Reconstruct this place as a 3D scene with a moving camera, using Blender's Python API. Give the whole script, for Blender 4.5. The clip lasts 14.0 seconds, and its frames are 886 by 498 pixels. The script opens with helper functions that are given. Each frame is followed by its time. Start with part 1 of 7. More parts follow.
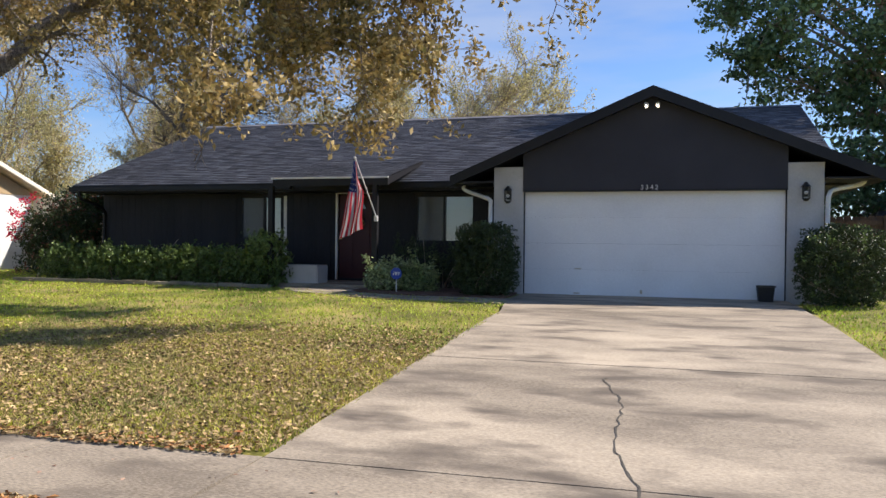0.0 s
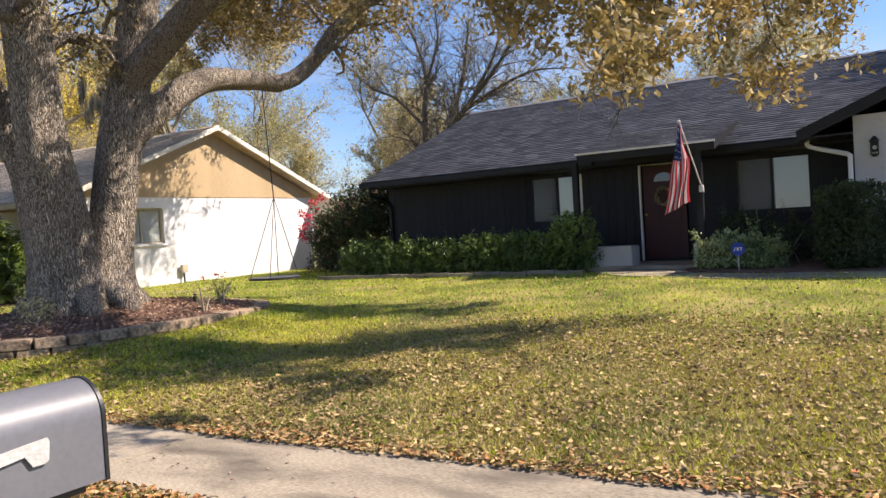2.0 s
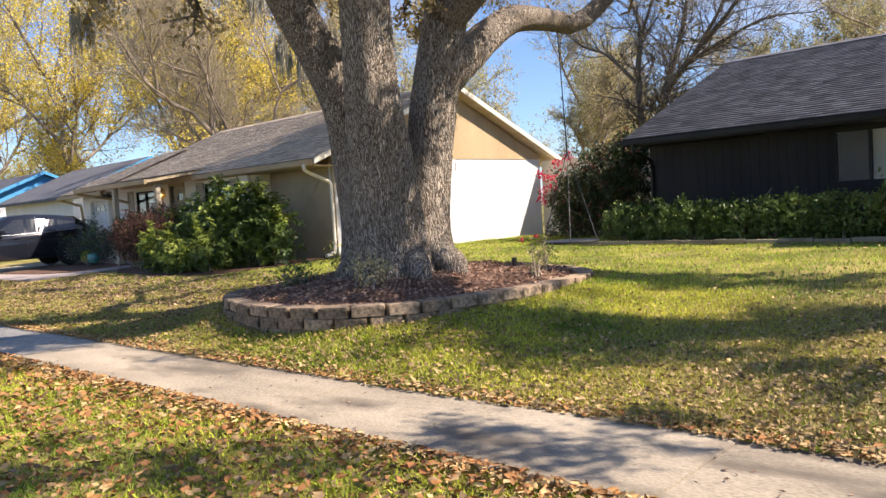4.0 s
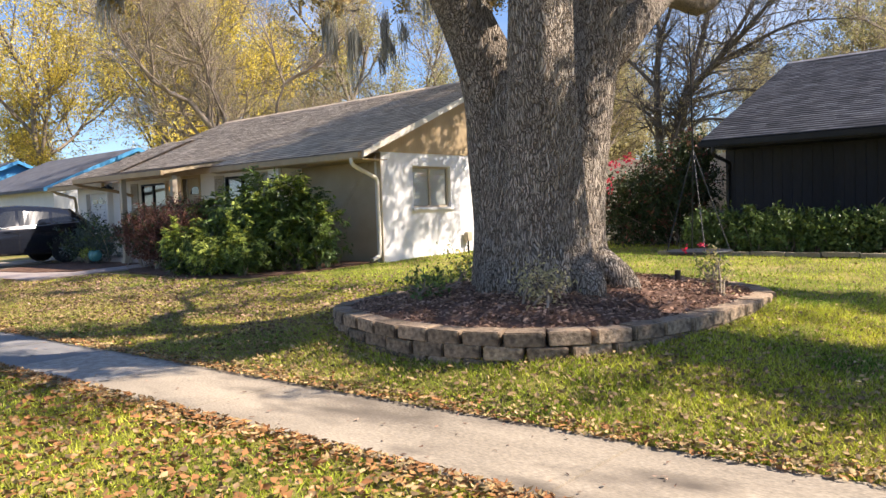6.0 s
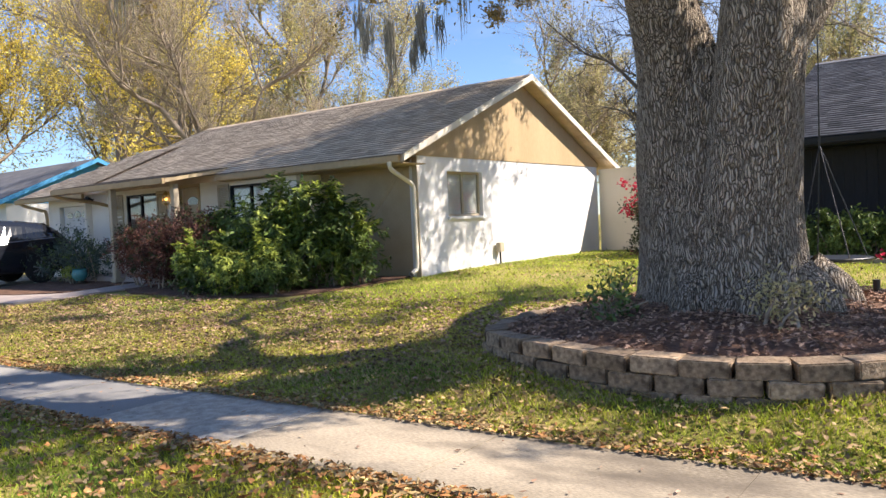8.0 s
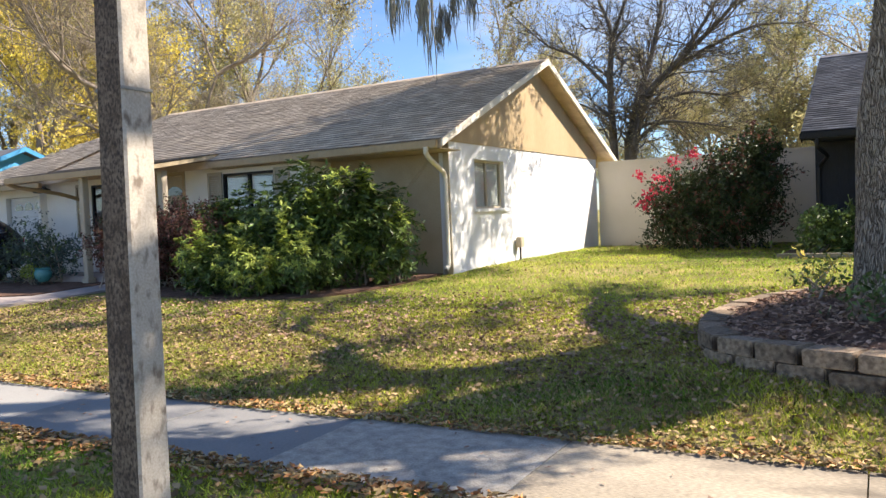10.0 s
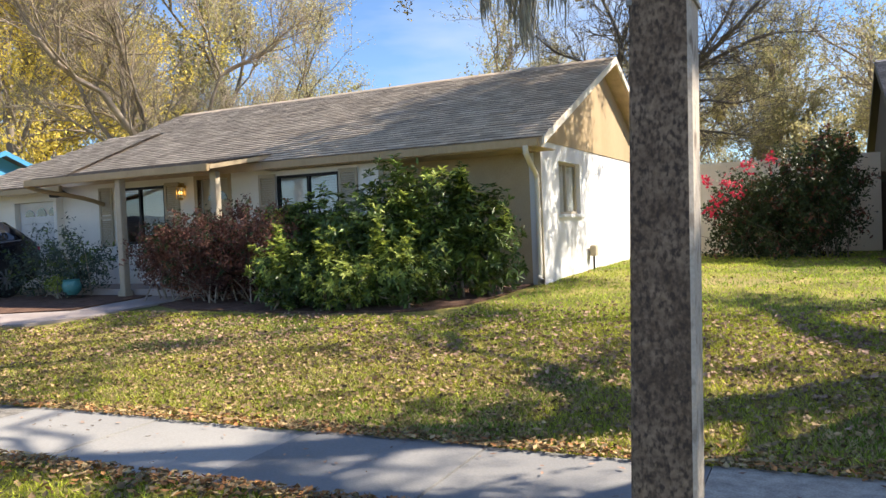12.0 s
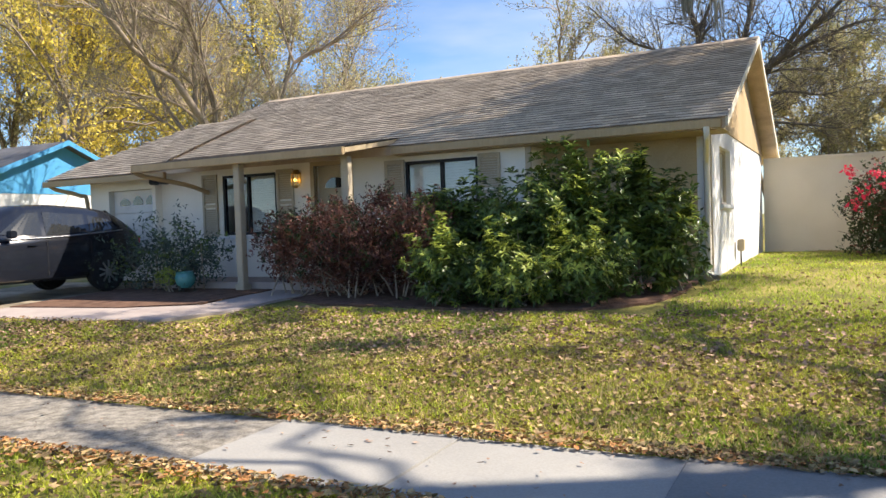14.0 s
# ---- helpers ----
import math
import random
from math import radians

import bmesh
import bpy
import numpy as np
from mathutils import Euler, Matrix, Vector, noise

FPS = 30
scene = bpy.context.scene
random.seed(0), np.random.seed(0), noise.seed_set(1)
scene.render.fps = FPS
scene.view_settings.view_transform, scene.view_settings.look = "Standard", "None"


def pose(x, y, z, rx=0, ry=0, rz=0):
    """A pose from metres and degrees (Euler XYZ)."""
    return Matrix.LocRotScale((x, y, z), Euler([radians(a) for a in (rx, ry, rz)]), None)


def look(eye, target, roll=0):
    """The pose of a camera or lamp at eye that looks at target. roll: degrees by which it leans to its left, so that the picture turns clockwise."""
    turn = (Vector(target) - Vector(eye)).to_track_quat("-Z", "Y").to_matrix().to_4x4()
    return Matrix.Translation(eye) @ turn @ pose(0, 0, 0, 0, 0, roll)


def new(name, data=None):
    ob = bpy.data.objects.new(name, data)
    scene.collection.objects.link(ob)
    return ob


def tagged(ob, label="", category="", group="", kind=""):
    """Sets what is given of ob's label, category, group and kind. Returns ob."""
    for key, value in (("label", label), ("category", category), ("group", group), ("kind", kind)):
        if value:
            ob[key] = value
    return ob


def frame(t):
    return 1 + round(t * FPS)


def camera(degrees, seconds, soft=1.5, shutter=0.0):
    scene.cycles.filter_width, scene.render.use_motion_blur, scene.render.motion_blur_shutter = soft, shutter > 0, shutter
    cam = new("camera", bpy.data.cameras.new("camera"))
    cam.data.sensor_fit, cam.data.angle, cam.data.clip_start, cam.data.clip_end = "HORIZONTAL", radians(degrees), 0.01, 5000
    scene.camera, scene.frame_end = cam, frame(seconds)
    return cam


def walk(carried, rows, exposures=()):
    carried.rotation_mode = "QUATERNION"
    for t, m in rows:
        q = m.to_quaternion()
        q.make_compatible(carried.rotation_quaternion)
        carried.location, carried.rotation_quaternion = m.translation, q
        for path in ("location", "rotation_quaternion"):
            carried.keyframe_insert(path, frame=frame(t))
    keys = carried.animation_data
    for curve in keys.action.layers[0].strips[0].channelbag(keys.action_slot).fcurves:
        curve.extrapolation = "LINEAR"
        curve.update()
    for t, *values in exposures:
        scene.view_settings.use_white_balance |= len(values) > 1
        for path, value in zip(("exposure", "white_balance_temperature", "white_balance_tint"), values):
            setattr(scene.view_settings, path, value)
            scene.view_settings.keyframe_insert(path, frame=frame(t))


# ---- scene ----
cam = camera(59.6, 14.0)
PATH = [
    (0, (0.144, 0.284, 1.757), (-0.426, 2.201, 1.738), 0.6),
    (0.5, (-0.353, 0.407, 1.75), (-0.756, 2.366, 1.715), 0.6),
    (1, (-0.976, 0.541, 1.761), (-1.411, 2.492, 1.697), -0.2),
    (1.5, (-1.674, 0.646, 1.762), (-2.399, 2.509, 1.703), -2.5),
    (2, (-2.411, 0.692, 1.762), (-3.466, 2.391, 1.712), -3.5),
    (2.5, (-3.13, 0.611, 1.754), (-4.325, 2.213, 1.677), -3.3),
    (3, (-3.848, 0.535, 1.751), (-5.141, 2.057, 1.656), -3.3),
    (3.5, (-4.539, 0.458, 1.747), (-5.889, 1.931, 1.65), -3.4),
    (4, (-5.237, 0.417, 1.746), (-6.613, 1.865, 1.64), -3.4),
    (6.5, (-8.602, 0.217, 1.804), (-9.869, 1.762, 1.712), -1.8),
    (7, (-9.237, 0.168, 1.799), (-10.468, 1.742, 1.725), -2.1),
    (7.5, (-9.895, 0.117, 1.795), (-11.125, 1.693, 1.752), -2.7),
    (8, (-10.546, 0.077, 1.789), (-11.727, 1.689, 1.715), -2.6),
    (10.5, (-13.881, -0.107, 1.759), (-14.827, 1.654, 1.675), -2.5),
    (11, (-14.54, -0.132, 1.755), (-15.442, 1.651, 1.668), -2.4),
    (11.5, (-15.205, -0.139, 1.751), (-16.09, 1.653, 1.666), -2.4),
    (12, (-15.881, -0.138, 1.747), (-16.762, 1.657, 1.686), -2.4),
    (12.5, (-16.547, -0.142, 1.742), (-17.419, 1.657, 1.708), -2.1),
    (13, (-17.184, -0.131, 1.74), (-18.054, 1.67, 1.714), -2.2),
    (13.5, (-17.767, -0.151, 1.72), (-18.635, 1.65, 1.666), -1.9),
    (14, (-18.334, -0.133, 1.701), (-19.254, 1.641, 1.636), -2.0),
]
walk(cam, [(t, look(eye, target, roll)) for t, eye, target, roll in PATH], [(0, 0.66, 6400, 15), (2.5, 0.93, 6850, 17), (7.5, 1.07, 6750, 15), (10.5, 1.16, 6700, 12), (14, 1.11, 6800, 11)])

# ---- world, sun, exposure ----
SUN_AZ, SUN_EL = 32.0, 44.0          # degrees from +x towards +y; height
world = bpy.data.worlds.new("world")
scene.world = world
world.use_nodes = True
wn, wl = world.node_tree.nodes, world.node_tree.links
wn.clear()
w_sky = wn.new("ShaderNodeTexSky")
w_sky.sky_type, w_sky.sun_disc = "NISHITA", False
w_sky.sun_elevation, w_sky.sun_rotation = radians(SUN_EL), radians(90 - SUN_AZ)
w_sky.air_density, w_sky.dust_density, w_sky.ozone_density = 1.0, 0.15, 4.0
w_bg, w_out = wn.new("ShaderNodeBackground"), wn.new("ShaderNodeOutputWorld")
w_bg.inputs["Strength"].default_value = 0.10
w_tint = wn.new("ShaderNodeMix")
w_tint.data_type, w_tint.blend_type = "RGBA", "MULTIPLY"
w_tint.inputs["Factor"].default_value, w_tint.inputs["B"].default_value = 1.0, (0.74, 0.85, 1.0, 1)
w_tc, w_mp, w_cloud, w_ramp, w_mix = (wn.new(k) for k in ("ShaderNodeTexCoord", "ShaderNodeMapping", "ShaderNodeTexNoise", "ShaderNodeValToRGB", "ShaderNodeMix"))
w_mp.inputs["Scale"].default_value = (1.0, 1.6, 4.5)
w_cloud.inputs["Scale"].default_value, w_cloud.inputs["Detail"].default_value = 2.2, 6
w_ramp.color_ramp.elements[0].position, w_ramp.color_ramp.elements[1].position = 0.50, 0.85
w_mix.data_type = "RGBA"
w_mix.inputs["B"].default_value = (3.8, 4.3, 5.1, 1)
wl.new(w_tc.outputs["Generated"], w_mp.inputs[0])
wl.new(w_mp.outputs[0], w_cloud.inputs["Vector"])
wl.new(w_cloud.outputs["Fac"], w_ramp.inputs[0])
wl.new(w_ramp.outputs[0], w_mix.inputs["Factor"])
wl.new(w_sky.outputs[0], w_tint.inputs["A"])
wl.new(w_tint.outputs["Result"], w_mix.inputs["A"])
wl.new(w_mix.outputs["Result"], w_bg.inputs["Color"])
wl.new(w_bg.outputs[0], w_out.inputs["Surface"])

sun = new("sun", bpy.data.lights.new("sun", "SUN"))
sun.data.energy, sun.data.angle, sun.data.color = 5.0, radians(0.6), (1.0, 0.92, 0.81)
sun_dir = Vector((math.cos(radians(SUN_AZ)) * math.cos(radians(SUN_EL)), math.sin(radians(SUN_AZ)) * math.cos(radians(SUN_EL)), math.sin(radians(SUN_EL))))
sun.matrix_world = look(sun_dir * 60, (0, 0, 0))


# ---- materials ----
def material(name, colors, rough=0.8, scale=8.0, bump=0.2, fine=60.0, metal=0.0, island=0.0, spread=0.0, stretch=(1, 1, 1), spec=0.3, transmit=0.0, dist=0.01, patch=None, patch_scale=0.4, patch_at=(0.45, 0.65), patch_stretch=(1, 1, 1)):
    """Two scales of noise over 2 to 3 colours; island / spread: brightness by joined piece / by object."""
    m = bpy.data.materials.new(name)
    m.use_nodes = True
    n, l = m.node_tree.nodes, m.node_tree.links
    b = n["Principled BSDF"]
    b.inputs["Roughness"].default_value, b.inputs["Metallic"].default_value = rough, metal
    b.inputs["Specular IOR Level"].default_value = spec
    tc, mp = n.new("ShaderNodeTexCoord"), n.new("ShaderNodeMapping")
    mp.inputs["Scale"].default_value = stretch
    l.new(tc.outputs["Object"], mp.inputs[0])
    big, small = n.new("ShaderNodeTexNoise"), n.new("ShaderNodeTexNoise")
    big.inputs["Scale"].default_value, small.inputs["Scale"].default_value = scale, fine
    big.inputs["Detail"].default_value, small.inputs["Detail"].default_value = 5, 3
    l.new(mp.outputs[0], big.inputs["Vector"])
    l.new(mp.outputs[0], small.inputs["Vector"])
    mix = n.new("ShaderNodeMath")
    mix.operation = "MULTIPLY_ADD"
    mix.inputs[1].default_value = 0.45
    l.new(small.outputs["Fac"], mix.inputs[0])
    half = n.new("ShaderNodeMath")
    half.operation, half.inputs[1].default_value = "MULTIPLY", 0.6
    l.new(big.outputs["Fac"], half.inputs[0])
    l.new(half.outputs[0], mix.inputs[2])
    ramp = n.new("ShaderNodeValToRGB")
    el = ramp.color_ramp.elements
    el[0].position, el[1].position = 0.36, 0.68
    el[0].color, el[1].color = (*colors[0], 1), (*colors[-1], 1)
    if len(colors) > 2:
        el.new(0.52).color = (*colors[1], 1)
    l.new(mix.outputs[0], ramp.inputs[0])
    out = ramp.outputs[0]
    if patch:
        pn, pr, pm = n.new("ShaderNodeTexNoise"), n.new("ShaderNodeValToRGB"), n.new("ShaderNodeMix")
        pn.inputs["Scale"].default_value, pn.inputs["Detail"].default_value = patch_scale, 6
        pr.color_ramp.elements[0].position, pr.color_ramp.elements[1].position = patch_at
        pm.data_type = "RGBA"
        pmap = n.new("ShaderNodeMapping")
        pmap.inputs["Scale"].default_value = patch_stretch
        l.new(tc.outputs["Object"], pmap.inputs[0])
        l.new(pmap.outputs[0], pn.inputs["Vector"])
        l.new(pn.outputs["Fac"], pr.inputs[0])
        l.new(pr.outputs[0], pm.inputs["Factor"])
        l.new(out, pm.inputs["A"])
        pm.inputs["B"].default_value = (*patch, 1)
        out = pm.outputs["Result"]
    if island or spread:
        hs = n.new("ShaderNodeHueSaturation")
        l.new(out, hs.inputs["Color"])
        v = None
        for amount, node, sock in ((island, "ShaderNodeNewGeometry", "Random Per Island"), (spread, "ShaderNodeObjectInfo", "Random")):
            if amount:
                s = n.new(node)
                ma = n.new("ShaderNodeMapRange")
                ma.inputs["To Min"].default_value, ma.inputs["To Max"].default_value = 1 - amount, 1 + amount
                l.new(s.outputs[sock], ma.inputs["Value"])
                if v:
                    mu = n.new("ShaderNodeMath")
                    mu.operation = "MULTIPLY"
                    l.new(v, mu.inputs[0])
                    l.new(ma.outputs[0], mu.inputs[1])
                    v = mu.outputs[0]
                else:
                    v = ma.outputs[0]
        l.new(v, hs.inputs["Value"])
        out = hs.outputs[0]
    l.new(out, b.inputs["Base Color"])
    if bump:
        bp = n.new("ShaderNodeBump")
        bp.inputs["Strength"].default_value, bp.inputs["Distance"].default_value = bump, dist
        l.new(mix.outputs[0], bp.inputs["Height"])
        l.new(bp.outputs[0], b.inputs["Normal"])
    if transmit:
        tr, mx = n.new("ShaderNodeBsdfTranslucent"), n.new("ShaderNodeMixShader")
        mx.inputs[0].default_value = transmit
        l.new(out, tr.inputs["Color"])
        l.new(b.outputs[0], mx.inputs[1])
        l.new(tr.outputs[0], mx.inputs[2])
        l.new(mx.outputs[0], n["Material Output"].inputs["Surface"])
    return m


def bark_material():
    """Deep vertical furrows between pale ridged plates."""
    m = bpy.data.materials.new("bark")
    m.use_nodes = True
    n, l = m.node_tree.nodes, m.node_tree.links
    b = n["Principled BSDF"]
    b.inputs["Roughness"].default_value, b.inputs["Specular IOR Level"].default_value = 0.95, 0.15
    tc, mp = n.new("ShaderNodeTexCoord"), n.new("ShaderNodeMapping")
    wob, add = n.new("ShaderNodeTexNoise"), n.new("ShaderNodeVectorMath")
    wob.inputs["Scale"].default_value, wob.inputs["Detail"].default_value = 5, 3
    sc = n.new("ShaderNodeVectorMath")
    sc.operation, sc.inputs["Scale"].default_value = "SCALE", 0.14
    l.new(tc.outputs["Object"], wob.inputs["Vector"])
    l.new(wob.outputs["Color"], sc.inputs[0])
    l.new(tc.outputs["Object"], add.inputs[0])
    l.new(sc.outputs[0], add.inputs[1])
    mp.inputs["Scale"].default_value = (1, 1, 0.10)
    l.new(add.outputs[0], mp.inputs[0])
    v = n.new("ShaderNodeTexVoronoi")
    v.feature = "DISTANCE_TO_EDGE"
    v.inputs["Scale"].default_value = 50
    l.new(mp.outputs[0], v.inputs["Vector"])
    fine = n.new("ShaderNodeTexNoise")
    fine.inputs["Scale"].default_value, fine.inputs["Detail"].default_value = 38, 5
    l.new(mp.outputs[0], fine.inputs["Vector"])
    big = n.new("ShaderNodeTexNoise")
    big.inputs["Scale"].default_value = 1.6
    l.new(tc.outputs["Object"], big.inputs["Vector"])
    h = n.new("ShaderNodeMapRange")
    h.inputs["From Max"].default_value = 0.24
    l.new(v.outputs["Distance"], h.inputs["Value"])
    mu = n.new("ShaderNodeMath")
    mu.operation, mu.inputs[1].default_value = "MULTIPLY_ADD", 0.95
    l.new(fine.outputs["Fac"], mu.inputs[0])
    l.new(h.outputs[0], mu.inputs[2])
    ramp = n.new("ShaderNodeValToRGB")
    e = ramp.color_ramp.elements
    e[0].position, e[0].color = 0.30, (0.095, 0.075, 0.057, 1)
    e[1].position, e[1].color = 0.98, (0.50, 0.43, 0.345, 1)
    e.new(0.62).color = (0.33, 0.27, 0.21, 1)
    half = n.new("ShaderNodeMath")
    half.operation, half.inputs[1].default_value = "MULTIPLY", 0.68
    l.new(mu.outputs[0], half.inputs[0])
    l.new(half.outputs[0], ramp.inputs[0])
    mx = n.new("ShaderNodeMix")
    mx.data_type, mx.blend_type = "RGBA", "MULTIPLY"
    tone = n.new("ShaderNodeMapRange")
    tone.inputs["To Min"].default_value, tone.inputs["To Max"].default_value = 0.75, 1.25
    l.new(big.outputs["Fac"], tone.inputs["Value"])
    mx.inputs["Factor"].default_value = 1.0
    l.new(ramp.outputs[0], mx.inputs["A"])
    l.new(tone.outputs[0], mx.inputs["B"])
    l.new(mx.outputs["Result"], b.inputs["Base Color"])
    bp = n.new("ShaderNodeBump")
    bp.inputs["Strength"].default_value, bp.inputs["Distance"].default_value = 1.0, 0.03
    l.new(mu.outputs[0], bp.inputs["Height"])
    l.new(bp.outputs[0], b.inputs["Normal"])
    return m


